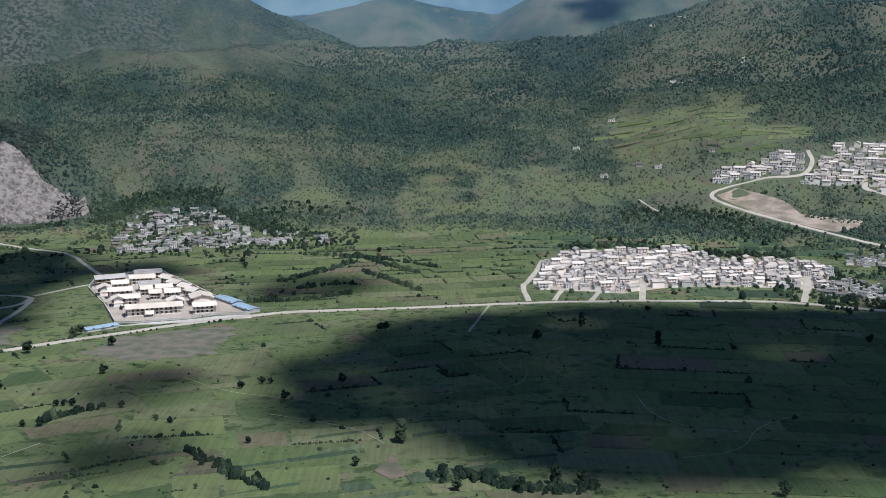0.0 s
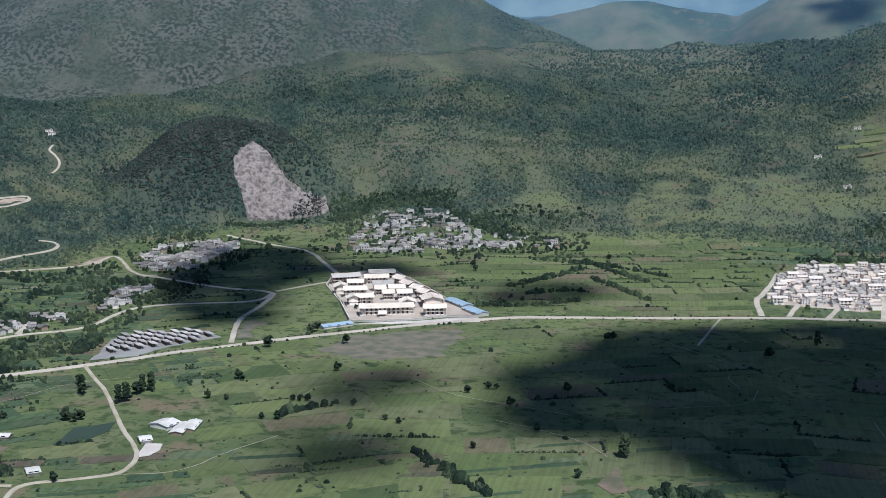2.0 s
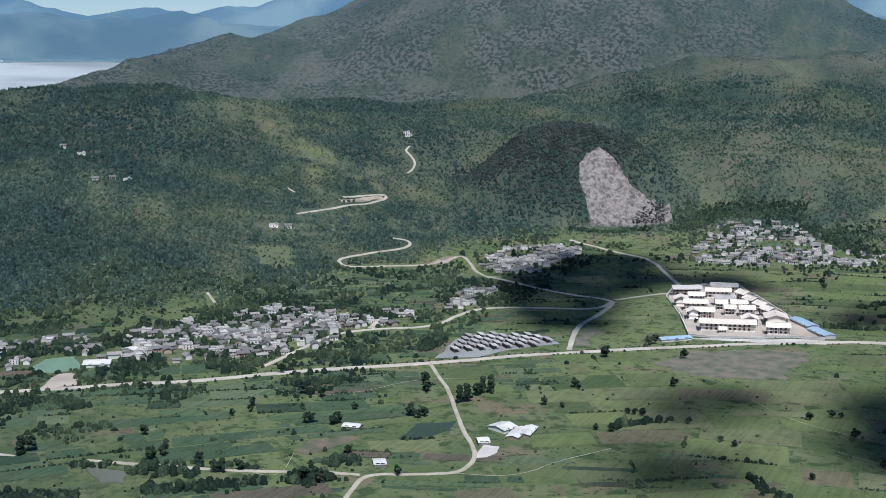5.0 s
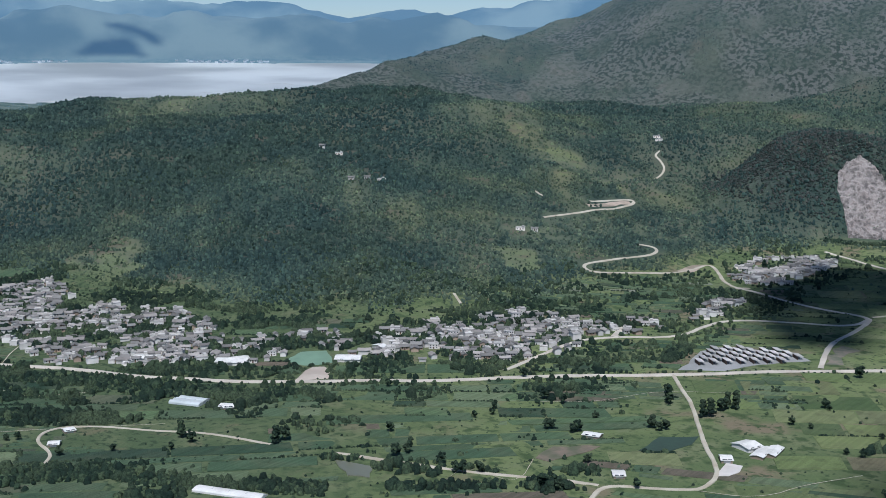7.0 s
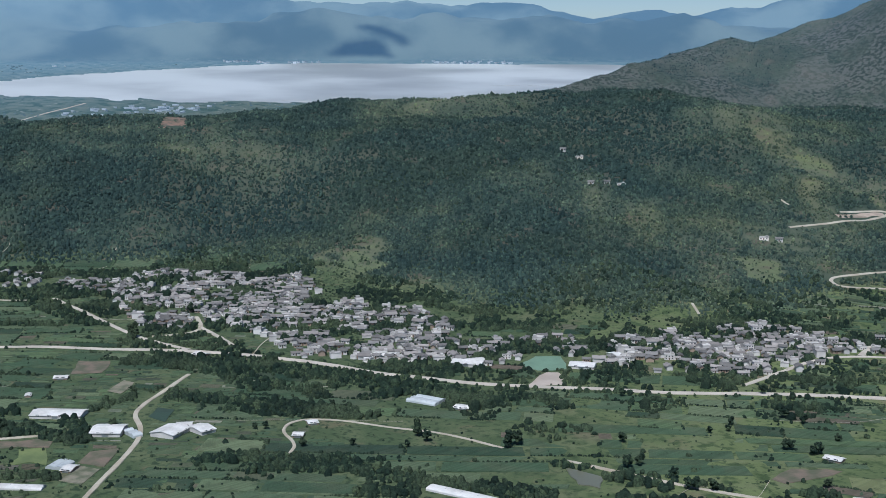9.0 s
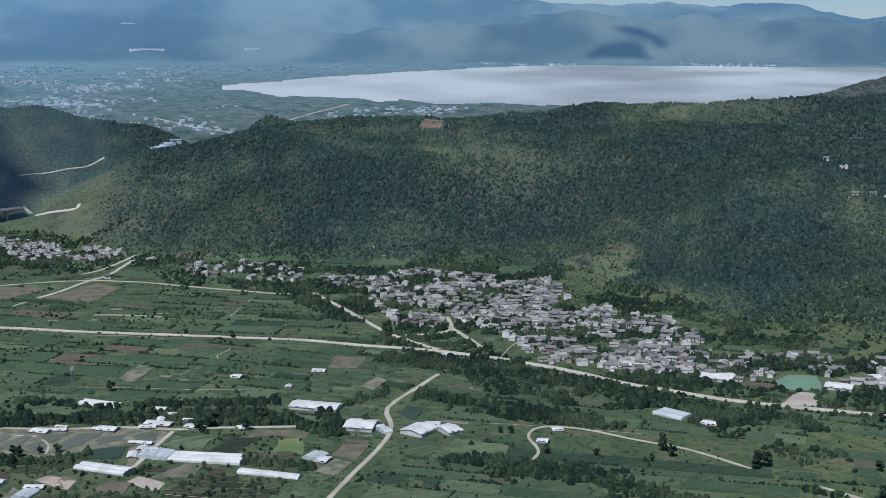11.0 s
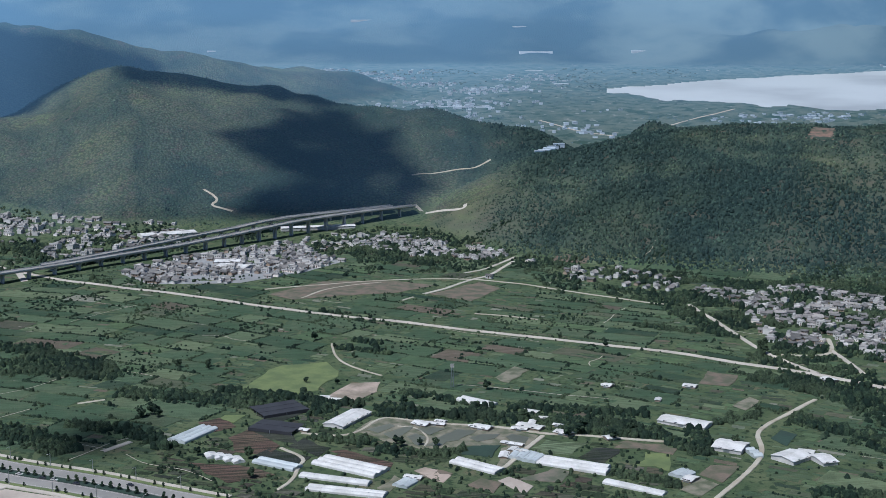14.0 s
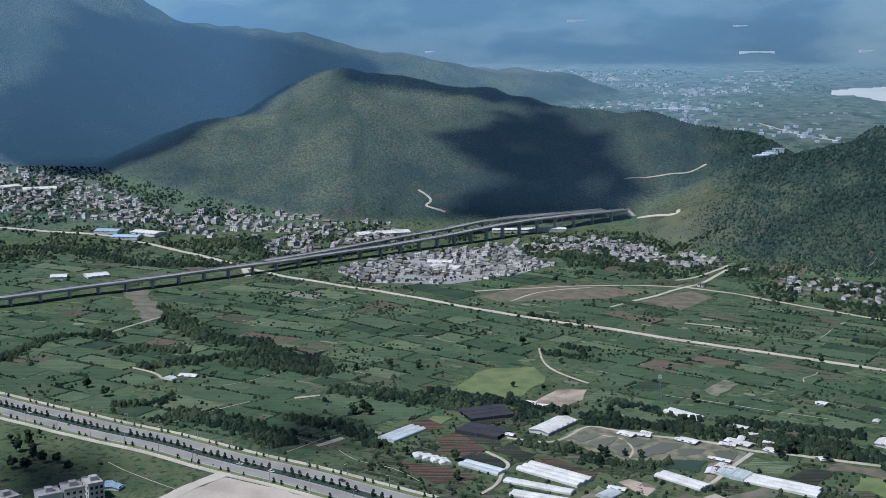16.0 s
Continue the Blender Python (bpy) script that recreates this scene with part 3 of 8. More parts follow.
def covers(x, y, z):
    """What grows where: shares of wood, scrub, bare rock and far basin, and of the glow painted on for haze."""
    r, b = np.hypot(x, y) / U, np.degrees(np.arctan2(-x, y))
    b = np.where(b < -120, b + 360, b)
    over = z - plain(r) * U
    wood = smooth((over - 3) / 9)
    patchy = rough(x / 260, y / 260, 71, 4)
    scrub = smooth((patchy - 0.1) / 0.5) * wood * np.where(b < 14, 0.95, 0.4)
    rock = smooth((r - 20.6) / 1.5) * smooth((52 - b) / 8) * smooth((b - 3) / 5) * (0.75 + 0.25 * patchy) * (0.3 + 0.7 * smooth((rough(x / 300, y / 300, 73, 3) + 0.3) / 0.5))
    rock = np.maximum(rock, 0.95 * smooth((b - 23) / 4) * smooth((39 - b) / 5) * smooth((r - 20.3) / 0.5) * smooth((23.2 - r) / 1.2) * smooth((rough(x / 140, y / 140, 79, 3) + 0.7) / 0.5))
    rock = np.maximum(rock, smooth(1.6 - 1.5 * np.hypot((x + 590) / 150, (y - 1465) / 115)) * 0.45)
    basin = smooth((r - 20) / 3) * (1 - smooth((over - 4) / 10))
    haze_share = smooth((r - 18.5) / 23) ** 1.2 * 0.85 + 0.15 * smooth((r - 40) / 4)
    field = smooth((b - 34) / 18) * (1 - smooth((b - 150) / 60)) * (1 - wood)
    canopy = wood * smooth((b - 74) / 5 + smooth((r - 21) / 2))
    haze_share = haze_share + 0.15 * smooth((b - 74) / 5) * smooth((r - 16.2) / 1.5)
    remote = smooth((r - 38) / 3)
    haze_share = haze_share * (1 - 0.12 * remote) + 0.14 * smooth((r - 43.2) / 2.5) + 0.24 * smooth((b - 95) / 4) * smooth((r - 20.5) / 2)
    haze_share = haze_share + np.where(b > 60, 0.13, 0.02) * smooth((r - 20) / 5) * smooth((b - 58) / 12 + 0.12)
    return {"canopy": canopy, "remote": remote, "field": field, "wood": wood, "scrub": scrub, "rock": np.clip(rock, 0, 1), "basin": basin, "haze_share": haze_share, "lush": growth(x, y, r, b, over)}


def land(name, bearings, reach, material):
    B, R = np.meshgrid(np.radians(bearings), reach, indexing="ij")
    x, y = -np.sin(B) * R, np.cos(B) * R
    z = height(x, y)
    ob = sheet(name, x, y, z, material)
    for key, v in covers(x, y, z).items():
        ob.data.attributes.new(key, "FLOAT", "POINT").data.foreach_set("value", np.asarray(v, np.float32).ravel())
    return ob


bearings = np.concatenate([np.arange(-28, 118, 0.19), np.arange(118, 332.1, 2.0)])
steps = np.concatenate([np.linspace(0.0, 380, 12), 380 + np.cumsum(np.linspace(4.0, 15.0, 480))])
steps = steps[steps < 4900]
split = np.searchsorted(steps, 1640)
ground = tagged(land("ground", bearings, steps[:split + 1], MAT_GROUND), "valley floor and wooded hills of grass and soil", "ground", kind="structure")
far_bearings = np.concatenate([np.arange(-28, 118, 0.34), np.arange(118, 332.1, 2.0)])
far_steps = np.concatenate([steps[split:split + 1], steps[split] + np.cumsum(np.linspace(9, 26, 180))])
backdrop = tagged(land("backdrop", far_bearings, far_steps[far_steps < 4900], MAT_FAR), "far basin and mountains with haze painted on as a glow", "backdrop", kind="structure")

# The water climbs with the plain, tilted to fit the camera's view
lake_b, lake_v = np.meshgrid(np.linspace(36, 71.6, 220), np.linspace(0, 1, 40), indexing="ij")
near_shore, far_shore = along(lake_b, SHORES, 1) - 0.5, along(lake_b, SHORES, 2) + 0.3
lake_r = near_shore + (far_shore - near_shore) * lake_v
lx, ly = -np.sin(np.radians(lake_b)) * lake_r * U, np.cos(np.radians(lake_b)) * lake_r * U
tagged(sheet("water", lx, ly, plain(lake_r) * U - 1.6, MAT_LAKE), "wide calm lake with a base colour as pale as the bright sky", "lake", kind="structure")

# pale silt banks along the near shore
MAT_SILT = surface("wet_silt", (0.62, 0.6, 0.55), (0.42, 0.41, 0.37), 0.02, 0.2, 0.6, 0.05)
for b0, b1, r0, deep, seed in ((51.5, 56.8, 27.35, 0.1, 1), (52.6, 55.4, 27.75, 0.07, 2), (53.5, 58.6, 27.05, 0.08, 3), (47.0, 49.6, 28.6, 0.05, 4), (44.5, 47.4, 30.4, 0.05, 5)):
    sb_, sv_ = np.meshgrid(np.linspace(b0, b1, 90), np.linspace(-1, 1, 5), indexing="ij")
    taper = np.sqrt(np.clip((sb_ - b0) * (b1 - sb_) * 4 / (b1 - b0) ** 2, 0, 1)) * np.clip(0.45 + 0.8 * rough(sb_ * 3.1, sb_ * 0 + seed, 77, 3), 0, 1.4)
    sr_ = r0 + 0.22 * rough(sb_ * 1.3, sb_ * 0 + seed, 79, 2) + sv_ * deep * taper
    tagged(sheet("silt_bank", -np.sin(np.radians(sb_)) * sr_ * U, np.cos(np.radians(sb_)) * sr_ * U, plain(sr_) * U - 1.5 + 0.25 * (1 - sv_ ** 2), MAT_SILT), "low pale silt bank in the lake's shallows", "silt bank", kind="structure")

# ---- the plan: roads, village outlines, tree belts (metres) ----
ROADS = {}
ROADS['valley_road'] = (6.2, [(-1634, -577), (-1628, -530), (-1623, -461), (-1597, -380), (-1489, -301), (-1391, -218), (-1323, -165), (-1267, -99), (-1219, -27), (-1134, 55), (-1084, 119), (-1045, 169), (-1010, 211), (-979, 252), (-949, 292), (-921, 332), (-896, 364), (-850, 401), (-813, 432), (-773, 458), (-738, 476), (-709, 490), (-666, 502), (-636, 524), (-584, 550), (-526, 600), (-471, 654), (-417, 705), (-382, 736), (-340, 777), (-292, 822), (-221, 877), (-164, 913), (-125, 937), (-82, 941), (0, 958), (52, 966), (98, 969), (190, 978), (260, 980), (300, 963), (345, 938)])
ROADS['farm_lane'] = (2.4, [(-384, 735), (-361, 704), (-339, 676), (-318, 641), (-296, 606), (-280, 585), (-267, 564), (-265, 542), (-273, 535), (-287, 526), (-307, 515), (-303, 496), (-297, 477)])
ROADS['field_track'] = (1.8, [(-309, 513), (-329, 508), (-343, 498), (-369, 487), (-398, 480), (-451, 466)])
ROADS['east_lane'] = (1.6, [(37, 963), (28, 922), (24, 897), (18, 865)])
ROADS['hamlet_road'] = (3.8, [(-311, 815), (-322, 850), (-333, 891), (-332, 936), (-335, 973), (-341, 1003), (-385, 1009), (-423, 1020), (-462, 1046), (-485, 1050)])
ROADS['shaded_lane'] = (3, [(-341, 1003), (-320, 1039), (-300, 1060)])
ROADS['cliff_road'] = (4, [(-496, 1299), (-470, 1286), (-423, 1246), (-371, 1213), (-337, 1140), (-298, 1072)])
ROADS['village_road'] = (3.6, [(-481, 671), (-484, 717), (-489, 777), (-473, 806), (-432, 835), (-435, 889), (-427, 923), (-385, 941), (-340, 958), (-340, 996)])
ROADS['village_stub'] = (5, [(-473, 806), (-485, 841)])
ROADS['hairpin_road'] = (3.4, [(-474, 1057), (-486, 1049), (-507, 1070), (-531, 1110), (-558, 1149), (-565, 1149), (-562, 1128), (-562, 1098), (-588, 1046), (-614, 1006), (-630, 1013), (-637, 1029), (-628, 1061), (-613, 1112), (-614, 1135), (-624, 1147), (-638, 1138)])
ROADS['upper_hairpin'] = (3.2, [(-759, 1135), (-746, 1194), (-732, 1257), (-734, 1300), (-742, 1300), (-751, 1265), (-763, 1240)])
ROADS['summit_lane'] = (2.6, [(-772, 1415), (-777, 1452), (-793, 1473), (-811, 1483), (-813, 1501)])
ROADS['spur_lane'] = (3, [(-826, 1216), (-803, 1202)])
ROADS['wood_track'] = (2.2, [(-663, 848), (-640, 828)])
ROADS['terrace_road'] = (5.2, [(454, 1196), (443, 1215), (414, 1246), (382, 1295), (346, 1344), (318, 1388), (310, 1417), (318, 1439), (345, 1450), (373, 1458), (413, 1457), (434, 1458), (453, 1503), (455, 1534)])
ROADS['terrace_branch'] = (7, [(504, 1337), (492, 1360), (479, 1389), (486, 1413)])
ROADS['slope_path'] = (2, [(229, 1431), (237, 1399), (243, 1381)])
ROADS['street_a'] = (4.6, [(95, 1167), (74, 1055), (67, 1040), (69, 973)])
ROADS['street_b'] = (4, [(101, 1025), (89, 973)])
ROADS['street_c'] = (4, [(132, 1017), (119, 974)])
ROADS['street_d'] = (5, [(177, 1078), (161, 975)])
ROADS['street_e'] = (5.4, [(326, 1079), (291, 972)])
ROADS['greenhouse_road'] = (2.9, [(-749, 397), (-726, 368), (-700, 335), (-685, 323), (-662, 317), (-639, 303), (-615, 281), (-589, 255), (-561, 229)])
ROADS['diagonal_road'] = (3.8, [(-1077, 439), (-971, 431), (-902, 426), (-869, 426), (-816, 434)])
ROADS['village_square_lane'] = (3.4, [(-875, 434), (-864, 459), (-873, 479), (-920, 499)])
ROADS['village_bend_lane'] = (3.6, [(-881, 480), (-830, 472), (-805, 466)])
ROADS['west_lane'] = (4, [(-1339, 332), (-1262, 286), (-1250, 265), (-1205, 226), (-1180, 199)])
ROADS['west_field_road'] = (2.8, [(-1233, 41), (-1242, 94), (-1257, 151), (-1263, 209), (-1250, 265), (-1209, 315), (-1146, 356), (-1100, 399), (-1084, 419)])
ROADS['west_spur'] = (2.4, [(-1182, 77), (-1218, 102), (-1238, 132), (-1248, 166)])
ROADS['west_spur_two'] = (2.4, [(-1153, 172), (-1167, 186)])
ROADS['west_strip'] = (2.4, [(-1080, 229), (-1068, 255), (-1044, 280)])
ROADS['meadow_path'] = (1.6, [(-984, 86), (-940, 84), (-910, 91), (-879, 113)])
ROADS['loop_track'] = (1.8, [(-561, 356), (-573, 370), (-602, 377), (-614, 396), (-599, 415), (-566, 431), (-535, 448), (-489, 455)])
ROADS['south_track'] = (1.8, [(-451, 466), (-415, 473), (-384, 482), (-361, 492), (-342, 499), (-315, 511)])
ROADS['nursery_lane'] = (3, [(-712, 191), (-679, 166), (-659, 153), (-654, 143)])
ROADS['plot_lane'] = (4, [(-750, -64), (-735, -80)])
ROADS['town_road'] = (7, [(-1381, -216), (-1327, -203)])
ROADS['side_road'] = (9, [(-690, -129), (-667, -146), (-638, -160)])
ROADS['scrub_lane'] = (2, [(-936, -244), (-920, -220), (-899, -210)])
ROADS['clearing_lane'] = (2.4, [(-1059, -327), (-1049, -297), (-1083, -278), (-1126, -255)])
ROADS['brown_lane'] = (2, [(-847, -105), (-852, -87)])
ROADS['yard_lane'] = (2.2, [(-721, 27), (-698, 41), (-685, 35), (-663, 30), (-649, 20)])
ROADS['knoll_road'] = (3.6, [(-1286, 263), (-1304, 295), (-1367, 341)])
ROADS['far_street'] = (4, [(-2430, 667), (-2277, 703), (-2214, 749)])
ROADS['far_plain_road'] = (4.5, [(-2293, 891), (-2461, 1105)])
ROADS['hill_track'] = (3.4, [(-1760, -14), (-1748, -2), (-1729, 6), (-1717, -7), (-1707, 13), (-1700, 24)])
ROADS['portal_loop'] = (5, [(-1712, 282), (-1690, 290), (-1661, 305), (-1630, 318), (-1612, 326), (-1610, 334), (-1623, 336)])
ROADS['saddle_lane'] = (2.6, [(-1800, 292), (-1824, 343), (-1826, 370), (-1818, 393), (-1834, 422)])
ROADS['high_bend'] = (5, [(398, 2395), (401, 2372), (404, 2344)])
ROADS['high_bend_two'] = (4.5, [(446, 2385), (451, 2372), (458, 2358)])
ROADS['spur_bend'] = (5, [(495, 2050), (491, 2036), (486, 2014)])
ROADS['pond_path'] = (3, [(-746, 139), (-738, 160), (-732, 175), (-715, 193), (-710, 211), (-699, 230), (-684, 264)])
ROADS['pond_bank_path'] = (2, [(-748, 42), (-736, 64), (-743, 79), (-772, 96), (-765, 109), (-753, 122), (-746, 139)])
ROADS['middle_bank'] = (1.4, [(-749, 104), (-744, 116), (-721, 120), (-706, 114)])
HIGHWAY = [(-877, -376), (-833, -312), (-785, -239), (-744, -174), (-712, -134), (-686, -96), (-658, -59), (-628, -16)]
DECK_A = [(-1157, -451), (-1176, -425), (-1211, -380), (-1263, -306), (-1325, -227), (-1364, -169), (-1419, -108), (-1470, -43), (-1530, 28), (-1606, 106), (-1653, 187), (-1689, 277)]
DECK_B = [(-1379, -190), (-1429, -136), (-1484, -85), (-1572, -7), (-1659, 86), (-1677, 174), (-1691, 245)]
VILLAGES = {}
VILLAGES['V1'] = [(95, 1150), (120, 1196), (179, 1222), (240, 1242), (262, 1177), (343, 1157), (360, 1139), (330, 1021), (296, 1030), (265, 1040), (201, 1038), (148, 1006), (77, 1025)]
VILLAGES['V1b'] = [(321, 1039), (341, 1056), (377, 1030), (356, 971), (310, 997)]
VILLAGES['V1c'] = [(395, 1186), (449, 1182), (426, 1119), (379, 1135)]
VILLAGES['V2'] = [(329, 1509), (419, 1531), (451, 1497), (509, 1549), (580, 1552), (508, 1348), (478, 1408), (426, 1432), (390, 1470), (327, 1462)]
VILLAGES['V3'] = [(-360, 1316), (-353, 1415), (-262, 1436), (-251, 1393), (-224, 1351), (-127, 1317), (-121, 1288), (-184, 1267), (-280, 1222), (-328, 1221)]
VILLAGES['V4'] = [(-523, 1112), (-539, 1206), (-516, 1246), (-465, 1274), (-450, 1164), (-452, 1105), (-471, 1064), (-491, 1070)]
VILLAGES['V5'] = [(-628, 705), (-596, 762), (-546, 802), (-532, 847), (-485, 877), (-457, 863), (-455, 901), (-478, 968), (-466, 1003), (-445, 994), (-439, 944), (-454, 876), (-463, 826), (-482, 783), (-475, 732), (-483, 694), (-513, 684), (-581, 650)]
VILLAGES['V6'] = [(-1164, 486), (-1110, 526), (-1136, 579), (-1069, 636), (-1034, 681), (-927, 635), (-850, 641), (-801, 667), (-718, 625), (-692, 639), (-646, 593), (-661, 556), (-710, 516), (-745, 480), (-795, 497), (-863, 501), (-906, 515), (-858, 472), (-892, 437), (-963, 455), (-1061, 484), (-1134, 463)]
VILLAGES['V6b'] = [(-764, 552), (-756, 590), (-696, 620), (-665, 680), (-638, 729), (-619, 779), (-564, 863), (-516, 790), (-507, 703), (-527, 663), (-582, 634), (-621, 635), (-639, 569), (-705, 512)]
VILLAGES['V7'] = [(-1529, 188), (-1553, 247), (-1397, 339), (-1326, 322), (-1411, 236), (-1450, 190)]
VILLAGES['V7b'] = [(-1289, 366), (-1306, 407), (-1204, 477), (-1133, 467), (-1154, 419), (-1237, 360)]
VILLAGES['V8'] = [(-1350, -107), (-1444, -42), (-1506, 63), (-1508, 99), (-1385, 142), (-1315, 84), (-1275, 21), (-1286, -76)]
VILLAGES['V9'] = [(-2007, -699), (-1981, -581), (-1898, -515), (-1744, -372), (-1734, -249), (-1664, -46), (-1541, -44), (-1516, -115), (-1452, -179), (-1584, -237), (-1625, -326), (-1691, -440), (-1688, -595)]
VILLAGES['V9b'] = [(-1506, 42), (-1597, 135), (-1566, 236), (-1502, 240), (-1466, 137), (-1462, 61)]
VILLAGES['V10'] = [(-1469, 224), (-1436, 284), (-1377, 285), (-1414, 212)]
TREES = {}
TREES[0] = [(-280, 806, 11), (-229, 827, 9), (-214, 751, 8), (-266, 715, 5), (-270, 719, 8), (-353, 671, 13), (-365, 691, 8), (-314, 685, 13), (-319, 683, 12), (-319, 676, 11), (-319, 660, 13), (-322, 656, 12), (-328, 620, 8), (-336, 618, 9), (-330, 616, 7), (-367, 585, 9), (-406, 630, 8), (-421, 631, 10), (-331, 538, 7), (-292, 522, 7), (-273, 674, 7), (-261, 673, 5), (-227, 639, 5), (-221, 678, 5), (-212, 679, 6), (-183, 675, 6), (-264, 856, 9), (-261, 862, 10), (-368, 581, 7), (-426, 581, 6)]
TREES[1] = [(-553, 790, 9), (-505, 1158, 12), (-264, 1249, 12), (-191, 1154, 9), (-290, 1225, 9), (-252, 942, 5), (-329, 492, 10), (-328, 498, 9), (-321, 494, 8), (-377, 481, 8), (-374, 483, 9)]
TREES[2] = [(-22, 609, 14), (-46, 870, 8), (-42, 870, 9), (-92, 690, 8), (-122, 717, 7), (-111, 730, 6), (-106, 730, 5), (-43, 574, 6), (-217, 678, 5), (-218, 640, 7), (101, 880, 12), (65, 838, 11), (146, 816, 12), (158, 933, 7), (257, 936, 7), (311, 923, 8), (155, 534, 9), (35, 539, 9), (52, 548, 12), (65, 552, 9), (-62, 728, 9), (6, 539, 8), (-101, 611, 5), (-149, 646, 5), (-158, 651, 5), (-71, 645, 6), (294, 827, 9), (-185, 1131, 8), (-64, 1210, 9), (-169, 1352, 6)]
TREES[3] = [(175, 1274, 10), (-13, 1150, 5), (-32, 1048, 5), (-134, 1005, 5), (-123, 993, 6)]
TREES[4] = [(-540, 433, 12), (-529, 431, 9), (-881, 507, 9), (-567, 370, 7), (-610, 372, 6), (-517, 589, 7), (-433, 593, 7), (-383, 577, 9), (-381, 579, 8), (-430, 568, 6), (-373, 615, 7), (-451, 514, 8), (-488, 458, 12), (-488, 465, 11), (-420, 483, 9), (-418, 491, 9), (-393, 489, 8), (-550, 393, 6), (-527, 415, 6), (-561, 653, 8), (-367, 489, 8), (-939, 504, 10), (-460, 664, 8)]
TREES[5] = [(-882, 423, 14), (-887, 421, 12), (-825, 181, 9), (-861, 77, 6), (-716, 98, 7), (-710, 100, 8), (-706, 121, 7), (-934, 98, 6), (-747, 188, 10), (-706, 206, 9), (-708, 214, 10), (-694, 232, 9), (-718, 221, 9), (-706, 248, 10), (-671, 303, 8), (-727, 344, 8), (-1048, 185, 5), (-1011, 221, 5), (-868, 55, 6), (-1072, 130, 6), (-710, 112, 6), (-964, 277, 6), (-931, 306, 7), (-626, 433, 5), (-614, 367, 5)]
TREES[6] = [(-877, -262, 10), (-854, -243, 10), (-755, -279, 6), (-767, -264, 5), (-744, -264, 12), (-733, -268, 11), (-715, -252, 12), (-709, -245, 10), (-709, -236, 9), (-694, -225, 9), (-699, -260, 10), (-693, -250, 11), (-809, -53, 11), (-802, -49, 9), (-803, -60, 9), (-920, -64, 7), (-929, -38, 9), (-927, -15, 8), (-918, -15, 7), (-982, 27, 6), (-999, 73, 9), (-971, 87, 5), (-717, -23, 7), (-706, 7, 9), (-672, 7, 8), (-797, 116, 9), (-798, 85, 6)]
BELTS = []
BELTS.append(([(-1165, -274), (-1125, -250), (-1053, -211), (-1013, -180), (-1032, -163), (-980, -142), (-943, -106), (-951, -88)], 26, 1))
BELTS.append(([(-937, -168), (-953, -148), (-926, -113), (-914, -81)], 24, 0.8))
BELTS.append(([(-865, -78), (-847, -32), (-826, 0), (-799, 39), (-799, 66)], 22, 1))
BELTS.append(([(-810, -188), (-794, -146), (-761, -112), (-737, -102)], 26, 0.8))
BELTS.append(([(-828, -231), (-835, -201), (-855, -192)], 14, 0.5))
BELTS.append(([(-974, -266), (-1003, -250), (-983, -208)], 16, 0.6))
BELTS.append(([(-955, -352), (-1036, -340), (-1059, -307), (-1034, -281)], 16, 0.4))
BELTS.append(([(-971, 83), (-956, 104), (-939, 129)], 10, 0.6))
BELTS.append(([(-1533, -544), (-1529, -472), (-1470, -401), (-1404, -338), (-1403, -285), (-1398, -225)], 24, 0.6))
BELTS.append(([(-1572, -309), (-1585, -252), (-1495, -211)], 22, 0.7))
BELTS.append(([(-1114, 91), (-1076, 118), (-1062, 142)], 9, 0.4))
BELTS.append(([(-973, 405), (-953, 418), (-937, 427)], 9, 0.8))
BELTS.append(([(-1007, 359), (-986, 378), (-964, 396)], 12, 0.8))
BELTS.append(([(-990, 105), (-972, 125)], 9, 0.7))
BELTS.append(([(-781, 419), (-749, 435), (-731, 457), (-698, 460), (-675, 481)], 26, 0.9))
BELTS.append(([(-708, 358), (-685, 380), (-658, 398), (-637, 419), (-600, 432)], 14, 0.8))
BELTS.append(([(-663, 372), (-635, 389), (-610, 405), (-586, 438)], 9, 0.5))
BELTS.append(([(-769, 149), (-753, 171), (-746, 203), (-719, 218), (-701, 246), (-700, 265)], 22, 0.9))
BELTS.append(([(-584, 309), (-574, 332), (-557, 348), (-534, 369), (-513, 384)], 16, 0.8))
BELTS.append(([(-612, 498), (-582, 508), (-555, 511)], 20, 0.7))
BELTS.append(([(-792, 98), (-763, 114), (-764, 129)], 14, 0.6))
BELTS.append(([(-837, 19), (-836, 41), (-822, 61), (-803, 88)], 16, 0.8))
BELTS.append(([(-742, 508), (-727, 528), (-718, 551)], 14, 0.6))
BELTS.append(([(-849, 493), (-818, 517), (-803, 529)], 10, 0.7))
BELTS.append(([(-817, 383), (-799, 399), (-754, 418), (-732, 431)], 26, 0.8))
BELTS.append(([(-729, 362), (-691, 373), (-651, 397), (-601, 422)], 14, 0.8))
BELTS.append(([(-629, 456), (-611, 503), (-589, 524)], 9, 0.5))
BELTS.append(([(-622, 492), (-569, 505), (-554, 552), (-519, 538)], 14, 0.5))
BELTS.append(([(-554, 325), (-540, 351), (-520, 371), (-485, 381), (-452, 400), (-414, 421)], 18, 0.9))
BELTS.append(([(-489, 351), (-467, 374)], 18, 0.8))
BELTS.append(([(-448, 455), (-419, 477), (-383, 486), (-360, 495)], 8, 0.6))
BELTS.append(([(-445, 643), (-425, 653), (-413, 673), (-402, 676)], 12, 0.9))
BELTS.append(([(-389, 443), (-366, 460), (-346, 481)], 12, 0.7))
BELTS.append(([(-411, 778), (-413, 798)], 12, 1.2))
BELTS.append(([(-418, 462), (-405, 471), (-383, 474)], 14, 0.9))
BELTS.append(([(-339, 492), (-329, 492), (-326, 503)], 18, 0.8))
